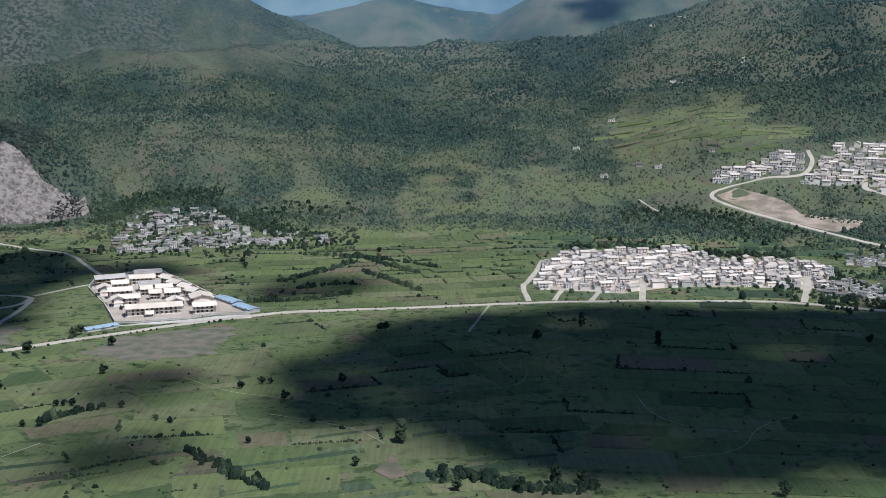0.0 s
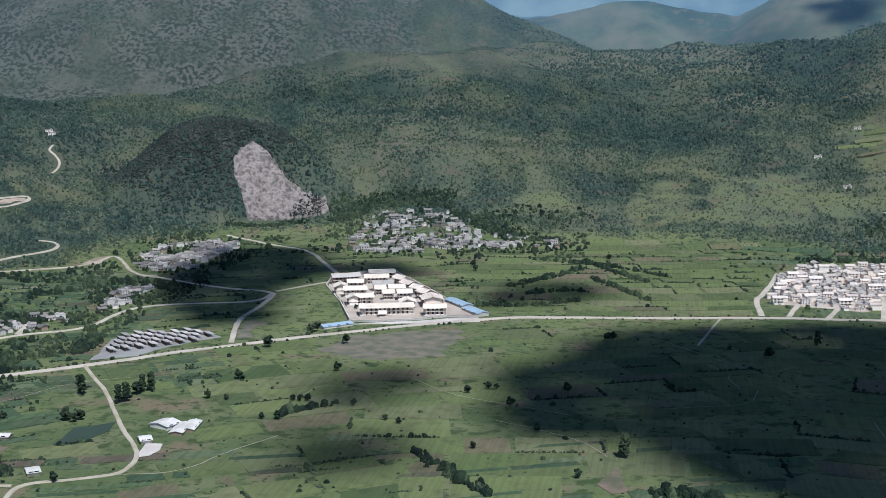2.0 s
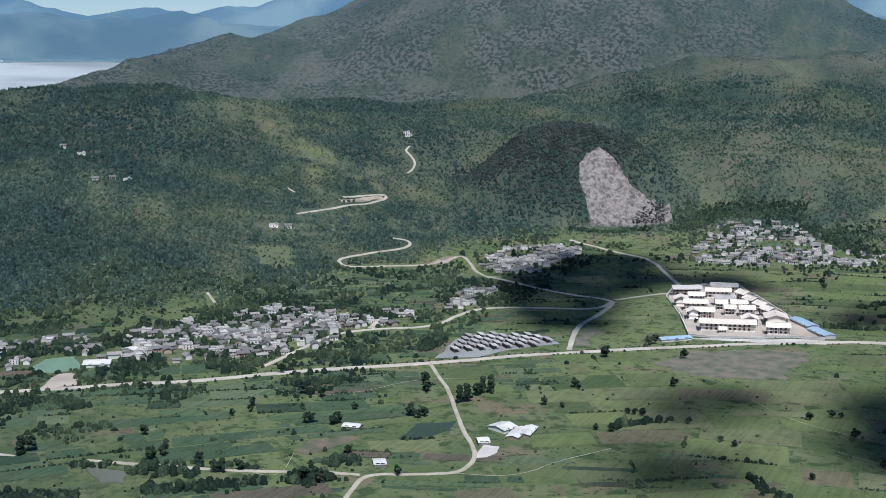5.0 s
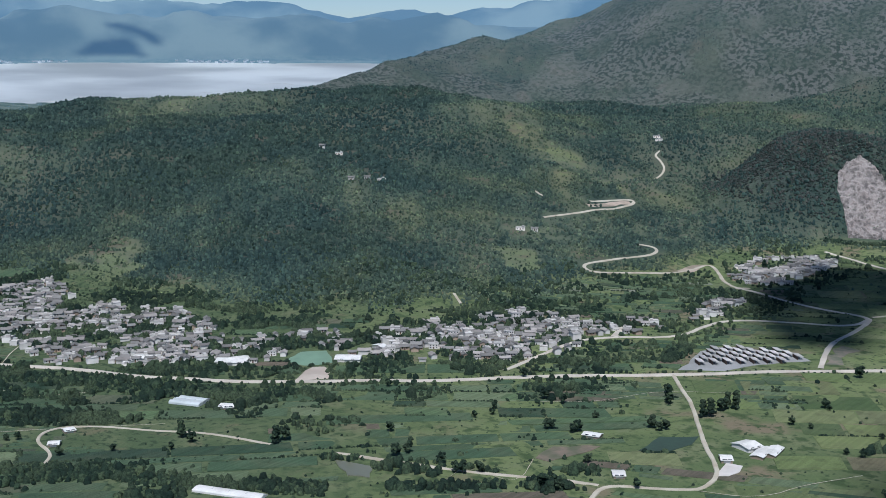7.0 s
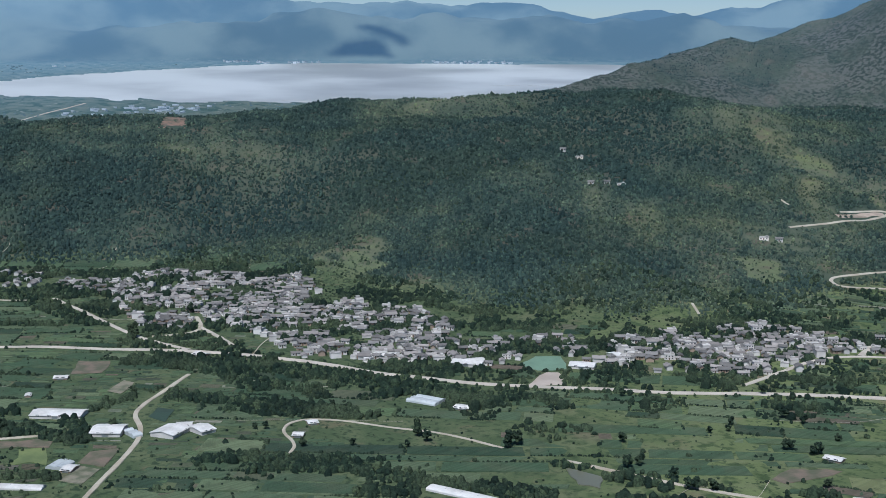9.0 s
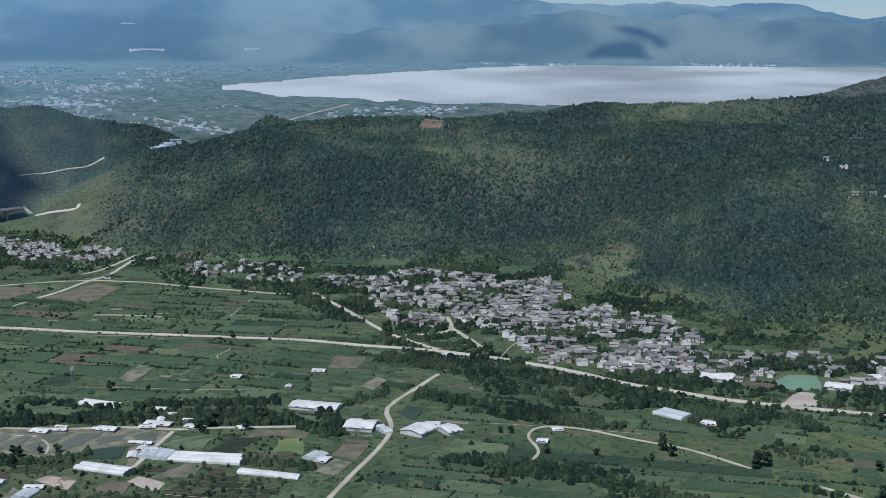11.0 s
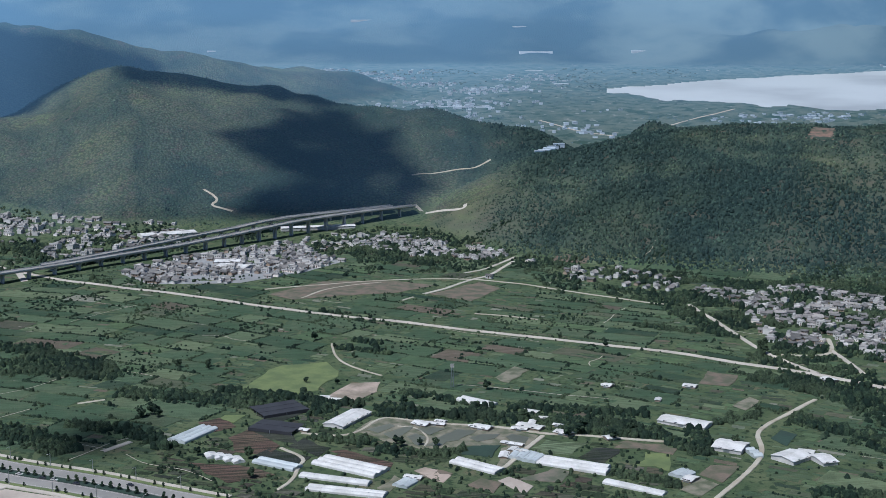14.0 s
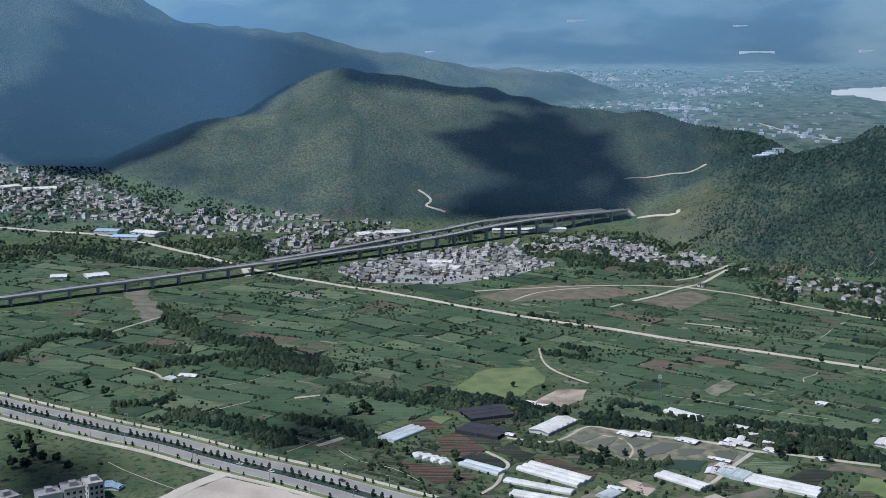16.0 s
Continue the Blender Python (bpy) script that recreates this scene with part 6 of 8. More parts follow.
# ---- the walled compound of new halls ----
def compound_hall(x, y, length, width, turn, kind):
    """A timber-framed hall on a plinth: open gallery front with posts, upturned cream roof."""
    if length < width and length > 6:
        length, width, turn = width, length, turn + 90
    small = length < 6
    eave, rise = (3.2, 1.4) if small else (6.2, 2.2)
    white = kind == "white"
    ob = thing("pavilion" if small else "timber_hall", "small gateway pavilion with a cream roof" if small else "new timber-framed hall with a cream upturned roof" if white else "unfinished timber-framed hall with a grey roof",
               "hall", "halls of the walled compound", (x, y, float(height(x, y)) + 0.3), turn)
    roof = gable(length, width, eave, rise, 0.3, 0.9, 0.22)
    top = part("roof", roof, MAT_NEWTILE if white else MAT_SLAB, ob)
    part("ridge", boxes((-length / 2 - 0.9, length / 2 + 0.9, -0.22, 0.22, eave + rise + 0.25, eave + rise + 0.6)), MAT_NEWTILE, top, "pale ridge cap")
    part("plinth", boxes((-length / 2 - 0.6, length / 2 + 0.6, -width / 2 - 0.6, width / 2 + 0.6, -1.5, 0.5)), MAT_PALE, ob, "pale stone plinth")
    if small:
        for sx in (-1, 1):
            for sy in (-1, 1):
                part("post", boxes((sx * length / 2 * 0.8 - 0.15, sx * length / 2 * 0.8 + 0.15, sy * width / 2 * 0.8 - 0.15, sy * width / 2 * 0.8 + 0.15, 0.5, eave)), MAT_TIMBER, ob)
        return
    shell = part("wall", gable_walls(length - 1.6, width - 3.0, eave, rise * 0.8, 0), MAT_PINK if white else MAT_MUD, ob, "pale plastered walls between timber posts")
    part("floor_band", boxes((-length / 2 + 0.2, length / 2 - 0.2, -width / 2 + 0.2, width / 2 - 0.2, 3.1, 3.4)), MAT_NEWTILE, ob, "pale gallery floor")
    n = max(3, int(length / 4))
    for k in range(n + 1):
        px = -length / 2 + 0.4 + (length - 0.8) * k / n
        for side in (-1, 1):
            py = side * (width / 2 - 0.4)
            part("post", boxes((px - 0.14, px + 0.14, py - 0.14, py + 0.14, 0.5, eave)), MAT_TIMBER, ob)
    windows(shell, length * 0.85, -(width - 3.0) / 2, 1.0, n, MAT_GLASS, 1.6, 1.7)
    windows(shell, length * 0.85, -(width - 3.0) / 2, 3.9, n, MAT_GLASS, 1.6, 1.5)


compound_hall(-223, 927, 42, 12, 18.6, 'white')
compound_hall(-250, 960, 15, 9, 18.6, 'white')
compound_hall(-265, 988, 19, 9, 18.6, 'white')
compound_hall(-245, 995, 9, 7, 18.6, 'white')
compound_hall(-234, 979, 9, 7, 18.6, 'white')
compound_hall(-232, 1002, 13, 8, 18.6, 'white')
compound_hall(-221, 983, 12, 10, 18.6, 'white')
compound_hall(-274, 1023, 13, 8, 18.6, 'white')
compound_hall(-281, 1001, 13, 11, 108.6, 'white')
compound_hall(-290, 1050, 25, 9, 26.6, 'grey')
compound_hall(-262, 1051, 21, 8, 18.6, 'white')
compound_hall(-248, 1017, 17, 9, 18.6, 'grey')
compound_hall(-263, 1076, 23, 9, 18.6, 'grey')
compound_hall(-239, 1051, 14, 10, -43.4, 'white')
compound_hall(-226, 1023, 14, 10, -43.4, 'white')
compound_hall(-213, 1004, 14, 10, -43.4, 'white')
compound_hall(-204, 987, 13, 10, -43.4, 'white')
compound_hall(-194, 965, 18, 17, 108.6, 'white')
compound_hall(-185, 931, 17, 9, 18.6, 'white')
compound_hall(-258, 956, 11, 10, 108.6, 'white')
compound_hall(-211, 949, 12, 12, 108.6, 'white')
compound_hall(-224, 917, 5, 4, 18.6, 'white')

COMPOUND = [(-304, 1035), (-273, 968), (-246, 899), (-226, 900), (-195, 912), (-174, 926), (-150, 930), (-185, 986), (-232, 1066), (-260, 1116), (-286, 1104), (-309, 1069)]
take(COMPOUND, 2)
for a, b in zip(COMPOUND, COMPOUND[1:] + COMPOUND[:1]):
    wall_bm = bmesh.new()
    length = math.hypot(b[0] - a[0], b[1] - a[1])
    box(wall_bm, 0, length, -0.25, 0.25, -1.5, 1.3)
    box(wall_bm, 0, length, -0.4, 0.4, 1.3, 1.5)
    run = part("boundary_wall", wall_bm, MAT_PALE)
    run.matrix_world = pose(a[0], a[1], float(height(*a)) + 0.2, 0, 0, math.degrees(math.atan2(b[1] - a[1], b[0] - a[0])))
    tagged(run, "pale boundary wall with a coping round the compound", "wall", "compound walls")

# ---- carports on the paved lot ----
def carport():
    ob = thing("carport", "grey-roofed carport on steel posts on the paved lot", "carport", "carports")
    bm = boxes((-5.5, 5.5, -2.6, 2.6, 2.6, 2.75))
    bmesh.ops.rotate(bm, verts=bm.verts, cent=(0, 0, 2.7), matrix=Matrix.Rotation(radians(9), 3, "X"))
    part("roof", bm, MAT_SLAB, ob, "weathered grey roof sheet")
    # Dark board added in place of shade at the open front
    part("back_wall", boxes((-5.2, 5.2, 1.9, 2.1, -1, 2.4)), MAT_TIMBER, ob, "dark board standing in for the shaded open front")
    for x in (-4.5, 4.5):
        part("post", boxes((x - 0.12, x + 0.12, -0.15, 0.15, -1, 2.7)), MAT_STEEL, ob)
    return ob


port = None
for i in range(8):
    for j in range(5):
        x, y = -383 + i * 7.2 - j * 2.2, 773 + i * 7.0 + j * 10.5
        m = pose(x, y, float(height(x, y)) + 0.3, 0, 0, 44 + 90)
        if not inside(np.array(x), np.array(y), [(-392, 756), (-402, 808), (-392, 829), (-342, 844), (-329, 833), (-349, 799), (-361, 770)]):
            continue
        if port is None:
            port = carport()
            port.matrix_world = m
        else:
            copy_thing(port, m)

# ---- the viaduct ----
def viaduct(line, width, label):
    p, h = resample(line, 6.0)
    z = np.maximum.accumulate(np.full(len(p), 10.0))
    top = np.interp(np.arange(len(p)), (0, len(p) * 0.55, len(p) - 1), (8.5, 11.5, 24.0)) if len(p) > 2 else z
    ob = thing("viaduct", label, "viaduct")
    w = width / 2

    def deck(name, offsets, lifts, material, words="", under=None):
        rows = [np.stack([p[:, 0] - h[:, 1] * o, p[:, 1] + h[:, 0] * o, top + t], 1) for o, t in zip(offsets, lifts)]
        co = np.stack(rows, 1)
        m, n = co.shape[:2]
        i = np.arange((m - 1) * n)
        a, k = i // n * n, i % n
        faces = np.stack([a + k, a + (k + 1) % n, a + n + (k + 1) % n, a + n + k], 1)
        me = bpy.data.meshes.new(name)
        fill(me, co.reshape(-1, 3), faces, False)
        me.materials.append(material)
        d = new(name, me)
        d.parent = under or ob
        return tagged(d, words)
    slab = deck("deck", (-w, w, w * 0.45, -w * 0.45), (0, 0, -2.2, -2.2), MAT_CONCRETE)
    deck("carriageway", (-w + 0.5, w - 0.5, w - 0.5, -w + 0.5), (0.03, 0.03, -0.3, -0.3), MAT_ASPHALT, "grey asphalt carriageway", slab)
    for s in (-1, 1):
        deck("parapet", (s * w - 0.15, s * w + 0.15, s * w + 0.15, s * w - 0.15), (1.0, 1.0, -0.6, -0.6), MAT_CONCRETE, "concrete parapet", slab)
    for k in range(2, len(p) - 3, 5):
        g = float(height(p[k, 0], p[k, 1]))
        if top[k] - g > 4:
            bm = boxes((-1.0, 1.0, -w * 0.42, -w * 0.12, g - 2, top[k] - 2.6), (-1.0, 1.0, w * 0.12, w * 0.42, g - 2, top[k] - 2.6), (-1.2, 1.2, -w * 0.6, w * 0.6, top[k] - 3.4, top[k] - 2.15))
            pier = part("pier", bm, MAT_CONCRETE, ob)
            pier.matrix_world = pose(p[k, 0], p[k, 1], 0, 0, 0, math.degrees(math.atan2(h[k, 1], h[k, 0])))
    return ob


viaduct(DECK_A, 13, "long concrete motorway viaduct on twin piers")
viaduct(DECK_B, 12, "second concrete motorway viaduct on twin piers")
take_line(DECK_A, 26, 2)

# ---- masts ----
def pylon(x, y, tall):
    ob = thing("lattice_mast", "slender steel lattice mast", "mast", at=(x, y, float(height(x, y))))
    for sx in (-1, 1):
        for sy in (-1, 1):
            bm = bmesh.new()
            lo, hi = [bm.verts.new((sx * 1.1 + dx, sy * 1.1 + dy, -0.5)) for dx, dy in ((-.12, -.12), (.12, -.12), (.12, .12), (-.12, .12))], [bm.verts.new((sx * 0.35 + dx, sy * 0.35 + dy, tall)) for dx, dy in ((-.1, -.1), (.1, -.1), (.1, .1), (-.1, .1))]
            for k in range(4):
                bm.faces.new((lo[k], lo[(k + 1) % 4], hi[(k + 1) % 4], hi[k]))
            part("leg", bm, MAT_STEEL, ob)
    for k in range(6):
        z = tall * (k + 0.5) / 6
        w = 1.1 - 0.75 * z / tall
        part("brace", boxes((-w, w, -w, -w + 0.1, z, z + 0.12), (-w, w, w - 0.1, w, z, z + 0.12), (-w, -w + 0.1, -w, w, z, z + 0.12), (w - 0.1, w, -w, w, z, z + 0.12)), MAT_STEEL, ob)
    part("platform", boxes((-1.2, 1.2, -1.2, 1.2, tall * 0.86, tall * 0.88), (-0.25, 0.25, -1.3, 1.3, tall * 0.89, tall)), MAT_WALL, ob, "pale antenna platform")


pylon(-672, -268, 24)
pylon(-836, 158, 18)

# ---- crop plots ----
def crop_plots(name, label, outline, turn, long, wide, seed, keep, allowed=(0,), material=MAT_CROP, rise=(0.1, 0.36)):
    """Plots in staggered strips over an outline: low raised beds, each with its own crop."""
    rng = random.Random(seed)
    c, s = math.cos(radians(turn)), math.sin(radians(turn))
    xs, ys = [p[0] for p in outline], [p[1] for p in outline]
    cx, cy, reach = (min(xs) + max(xs)) / 2, (min(ys) + max(ys)) / 2, math.hypot(max(xs) - min(xs), max(ys) - min(ys)) / 2
    quads = []
    v = -reach
    while v < reach:
        row = rng.uniform(*wide)
        u = -reach + rng.uniform(0, long[1])
        bend = rng.uniform(-0.05, 0.05)
        while u < reach:
            run = rng.uniform(*long)
            if rng.random() < keep:
                gap = rng.uniform(0.4, 1.5)
                skew = rng.uniform(-2, 2)
                quads.append([(u + gap, v + gap + bend * u * 0.1), (u + run - gap, v + gap + bend * u * 0.1), (u + run - gap + skew, v + row - gap), (u + gap + skew, v + row - gap)])
            u += run
        v += row
    q = np.array(quads)
    x, y = cx + q[..., 0] * c - q[..., 1] * s, cy + q[..., 0] * s + q[..., 1] * c
    ok = inside(x.mean(1), y.mean(1), outline)
    for a in (0.12, 0.5, 0.88):
        for b in (0.12, 0.5, 0.88):
            w = np.array([(1 - a) * (1 - b), a * (1 - b), a * b, (1 - a) * b])
            ok &= np.isin(taken[cell((x * w).sum(1), (y * w).sum(1))], allowed)
    if name != "terraces":
        ok &= height(x.mean(1), y.mean(1)) - plain(np.hypot(x.mean(1), y.mean(1)) / U) * U < 5
    x, y = x[ok], y[ok]
    n = len(x)
    lift = np.random.RandomState(seed).uniform(*rise, (n, 1))
    z = height(x, y)
    mx, my = x.mean(1, keepdims=True), y.mean(1, keepdims=True)
    co = np.concatenate([np.stack([x, y, z - 0.5], -1), np.stack([x * 0.985 + mx * 0.015, y * 0.985 + my * 0.015, z + lift], -1)], 1)
    base = np.arange(n)[:, None] * 8
    faces = np.concatenate([base + np.array(f) for f in ((4, 5, 6, 7), (0, 1, 5, 4), (1, 2, 6, 5), (2, 3, 7, 6), (3, 0, 4, 7))])
    me = bpy.data.meshes.new(name)
    fill(me, co.reshape(-1, 3), faces, False)
    me.materials.append(material)
    tagged(new(name, me), label, "crop plots", kind="stuff")
    return x, y


def around(r0, r1, b0, b1, n=9):
    """A plan outline between two distances and two bearings."""
    inner = [(-math.sin(radians(b)) * r0, math.cos(radians(b)) * r0) for b in np.linspace(b0, b1, n)]
    outer = [(-math.sin(radians(b)) * r1, math.cos(radians(b)) * r1) for b in np.linspace(b1, b0, n)]
    return inner + outer


NURSERY = [(-766, -20), (-790, 60), (-760, 170), (-705, 250), (-640, 260), (-600, 225), (-575, 190), (-600, 100), (-640, -20), (-690, -60)]
garden = crop_plots("garden_plots", "small nursery beds of soil, seedlings and mulch film", NURSERY, 56, (6, 20), (4, 11), 26, 0.97, (0,), MAT_GARDEN)
take_free(NURSERY)
fields = [garden]
# rough grass between the carriageway and the valley's middle
take_free(HIGHWAY + [(-500, 40), (-450, -500)])
for k, (near, far, b0, b1, turn) in enumerate(((560, 1000, 56, 78, 44), (560, 1000, 78, 96, 50), (560, 1020, 96, 116, 58), (1000, 1520, 56, 76, 52), (1000, 1520, 76, 95, 46), (1020, 1520, 95, 116, 60))):
    fields.append(crop_plots("crop_fields", "patchwork of green crop plots on the plain", around(near, far, b0, b1), turn, (22, 62), (13, 32), 31 + k, 0.96))
    crop_plots("crop_strips", "small strips of crops in the corners of the plots", around(near, far, b0, b1), turn + 3, (7, 20), (4, 9), 71 + k, 0.95, (0,), MAT_CROP, (0.0, 0.06))
fields.append(crop_plots("crop_fields", "dark strips of crops on the pasture", around(440, 640, -6, 34), 22, (14, 46), (5, 14), 61, 0.34))
fields.append(crop_plots("crop_fields", "strips of green crops beside the old village", around(470, 720, 30, 56), 46, (36, 100), (9, 20), 22, 0.9))
fields.append(crop_plots("crop_fields", "strips of green crops beside the old village", around(720, 1000, 30, 56), 40, (16, 50), (9, 24), 27, 0.8))
for k, (near, far, b0, b1, turn) in enumerate(((470, 960, -24, -6, -8), (470, 700, -6, 14, 10), (700, 960, -6, 14, 22), (470, 960, 14, 30, 34))):
    fields.append(crop_plots("pasture", "grassy pasture plots below the hills", around(near, far, b0, b1), turn, (22, 64), (12, 36), 41 + k, 0.8, (0,), MAT_PASTURE))
for k, (b0, b1, turn) in enumerate(((-24, -4, -6), (-4, 10, 12), (10, 24, 28))):
    fields.append(crop_plots("crop_fields", "green plots between the villages", around(960, 1330, b0, b1), turn, (22, 56), (14, 34), 51 + k, 0.94, (0,), MAT_PASTURE if b0 > -10 else MAT_CROP))
fields.append(crop_plots("crop_fields", "green plots below the hamlet", around(760, 1200, 22, 36), 30, (14, 32), (7, 15), 25, 0.9))

# hill terraces of small fields above the eastern villages
TERRACES = [(199, 1729), (249, 1784), (342, 1850), (433, 1736), (480, 1635), (443, 1554), (371, 1565), (310, 1627), (244, 1684)]
crop_plots("terraces", "narrow green terraces on the hillside", TERRACES, -12, (20, 60), (9, 18), 91, 0.6, (0, 4), MAT_PASTURE, (0.5, 1.4))

# ---- trees and bushes ----
def dome(n):
    """A rounded crown of n sides that stands on the ground: vertices and triangles."""
    turn = [2 * math.pi * k / n for k in range(n)]
    low, high = [(math.cos(a), math.sin(a), -0.75) for a in turn], [(0.84 * math.cos(a + math.pi / n), 0.84 * math.sin(a + math.pi / n), 0.5) for a in turn]
    faces = []
    for k in range(n):
        faces += [(k, (k + 1) % n, n + k), ((k + 1) % n, n + (k + 1) % n, n + k), (n + k, n + (k + 1) % n, 2 * n)]
    return np.array(low + high + [(0, 0, 1)]), np.array(faces)


CLUMP = bmesh.new()
bmesh.ops.create_icosphere(CLUMP, subdivisions=1, radius=1.0)
FULL = (np.array([v.co[:] for v in CLUMP.verts]), np.array([[v.index for v in f.verts] for f in CLUMP.faces]))
CLUMP.free()
SLIM = dome(4)


def crowns(co, wide, tall, seed, uneven=0.28, shape=SLIM):
    """Lumpy crowns, one island each: vertices and faces."""
    rs = np.random.RandomState(seed)
    n = len(co)
    spin = rs.uniform(0, 6.28, n)
    base, tris = shape
    v = base[None] * (1 + rs.uniform(-uneven, uneven, (n, len(base), 1)))
    cx, sx = np.cos(spin)[:, None], np.sin(spin)[:, None]
    x, y, z = v[..., 0] * cx - v[..., 1] * sx, v[..., 0] * sx + v[..., 1] * cx, v[..., 2]
    narrow = 1 - 0.28 * np.clip(z, 0, 1)
    lean = rs.uniform(-0.35, 0.35, (n, 2)) * (shape is SLIM)
    x, y = x * narrow + lean[:, :1] * np.clip(z, 0, 1), y * narrow + lean[:, 1:] * np.clip(z, 0, 1)
    out = np.stack([co[:, 0, None] + x * wide[:, None], co[:, 1, None] + y * wide[:, None], co[:, 2, None] + (z * 0.5 + 0.42) * tall[:, None]], -1)
    faces = (np.arange(n)[:, None, None] * len(base) + tris[None]).reshape(-1, 3)
    return out.reshape(-1, 3), faces


def stuff(name, label, category, co, wide, tall, seed, material, shape=SLIM, soft_faces=False):
    me = bpy.data.meshes.new(name)
    v, f = crowns(co, wide, tall, seed, 0.36, shape)
    fill(me, v, f, soft_faces)
    me.materials.append(material)
    return tagged(new(name, me), label, category, kind="stuff")


def stamp(ob, **shares):
    """Writes a share for each crown onto all its vertices."""
    for key, v in shares.items():
        v = np.repeat(np.asarray(v, np.float32), len(ob.data.vertices) // len(v))
        ob.data.attributes.new(key, "FLOAT", "POINT").data.foreach_set("value", v)


def on_land(x, y, sink=0.0):
    return np.stack([x, y, height(x, y) - sink], 1)


# woods on the hills, but for the quarried face of the knoll
FACE = [(-529, 1412), (-522, 1424), (-512, 1437), (-498, 1436), (-481, 1430), (-467, 1424), (-447, 1422), (-418, 1431), (-410, 1412), (-424, 1392), (-441, 1381), (-452, 1372), (-492, 1356), (-502, 1374), (-510, 1386), (-524, 1400)]
rs = np.random.RandomState(5)
N = 1000000
wb, wr = rs.uniform(-26, 114, N), np.exp(rs.uniform(math.log(9.6), math.log(28), N))
wx, wy = -np.sin(np.radians(wb)) * wr * U, np.cos(np.radians(wb)) * wr * U
wz = height(wx, wy)
over = wz - plain(wr) * U
lush = growth(wx, wy, wr, wb, over)
chance = smooth((over - 0.6) / np.where(wb > 28, 3, 7)) * (0.22 + 0.78 * smooth((lush - 0.1) / 0.4))
high = smooth((wr - 20.5) / 1.5) * smooth((50 - wb) / 5) * smooth((wb - 4) / 5)
chance = chance * (1 - 0.5 * high * smooth((rough(wx / 300, wy / 300, 73, 3) + 0.3) / 0.5)) * np.where(np.hypot((wx + 590) / 125, (wy - 1465) / 95) < 1, 0.6, 1) * np.where((wb > 47) & (wr > 23), 0, 1) * (1 - 0.45 * smooth((wb - 76) / 4))
cover_now = taken[cell(wx, wy)]
chance = np.where(np.isin(cover_now, (1, 2, 3)) & (np.abs(wx) < 2300), 0, np.where(cover_now == 4, np.where(wb < 2, 0.06, 0.4), 1) * chance)
chance = np.where(inside(wx, wy, FACE) | (np.hypot((wx + 470) / 30, (wy - 1356) / 12) < 1), 0, chance)
chance = np.where(inside(wx, wy, TERRACES), 0.55, 1) * chance
pick = rs.uniform(0, 1, N) < chance * 0.5
wx, wy, wz, wr, wb, high, lush = (a[pick][:190000] for a in (wx, wy, wz, wr, wb, high, lush))
size = rs.uniform(0.95, 2.2, len(wx)) * (0.62 + wr / 42) * (0.72 + 0.36 * lush) * (1 - 0.5 * high) * (1 - 0.4 * smooth((wb - 75) / 3)) * np.where(rs.uniform(0, 1, len(wx)) < 0.06, 1.5, 1)
tone = np.clip(np.where(np.hypot((wx + 570) / 150, (wy - 1470) / 115) < 1, 0.95, lush) + rs.normal(0, 0.09, len(wx)), 0, 1)
order = (wb // 14).astype(int)
for k in range(order.min(), order.max() + 1):
    for dense, words in ((True, "dense dark pine woodland on the hillside"), (False, "open sunlit scrub and young trees on the hillside")):
        s = (order == k) & ((lush > 0.45) == dense)
        if s.sum() > 10:
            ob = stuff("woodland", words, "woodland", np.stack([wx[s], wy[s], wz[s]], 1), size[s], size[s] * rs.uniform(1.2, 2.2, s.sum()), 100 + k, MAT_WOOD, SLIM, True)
            stamp(ob, lush=tone[s], haze_share=covers(wx[s], wy[s], wz[s])["haze_share"])

# low shrubs between the trees of the eastern slopes
sx_, sy_ = rs.uniform(-26, 24, 60000), np.exp(rs.uniform(math.log(13), math.log(25), 60000))
ux, uy = -np.sin(np.radians(sx_)) * sy_ * U, np.cos(np.radians(sx_)) * sy_ * U
ok = (height(ux, uy) - plain(sy_) * U > 4) & np.isin(taken[cell(ux, uy)], (0,)) & ~inside(ux, uy, TERRACES) & (rough(ux / 55, uy / 55, 97, 3) > -0.25)
ux, uy = ux[ok][:14000], uy[ok][:14000]
us = rs.uniform(0.5, 1.2, len(ux))
shrubs = stuff("shrubs", "low olive-green shrubs on the sunlit slopes", "shrubs", on_land(ux, uy), us, us * rs.uniform(0.8, 1.4, len(ux)), 15, MAT_WOOD, SLIM, True)
stamp(shrubs, lush=np.clip(rs.normal(0.3, 0.15, len(ux)), 0, 1), haze_share=np.zeros(len(ux)))
# dark scrub over the rocky knoll
kx, ky = -590 + rs.normal(0, 66, 9000), 1455 + rs.normal(0, 54, 9000)
ok = ~inside(kx, ky, FACE) & (np.hypot((kx + 590) / 130, (ky - 1460) / 105) < 1) & ~inside(kx, ky, [(p + 8, q - 8) for p, q in FACE])
ks = rs.uniform(0.8, 2.1, ok.sum())
stuff("knoll_scrub", "dark grey-green scrub over the rocky knoll", "scrub", on_land(kx[ok], ky[ok]), ks, ks * rs.uniform(0.9, 1.5, ok.sum()), 14, MAT_KNOLL, SLIM, False)

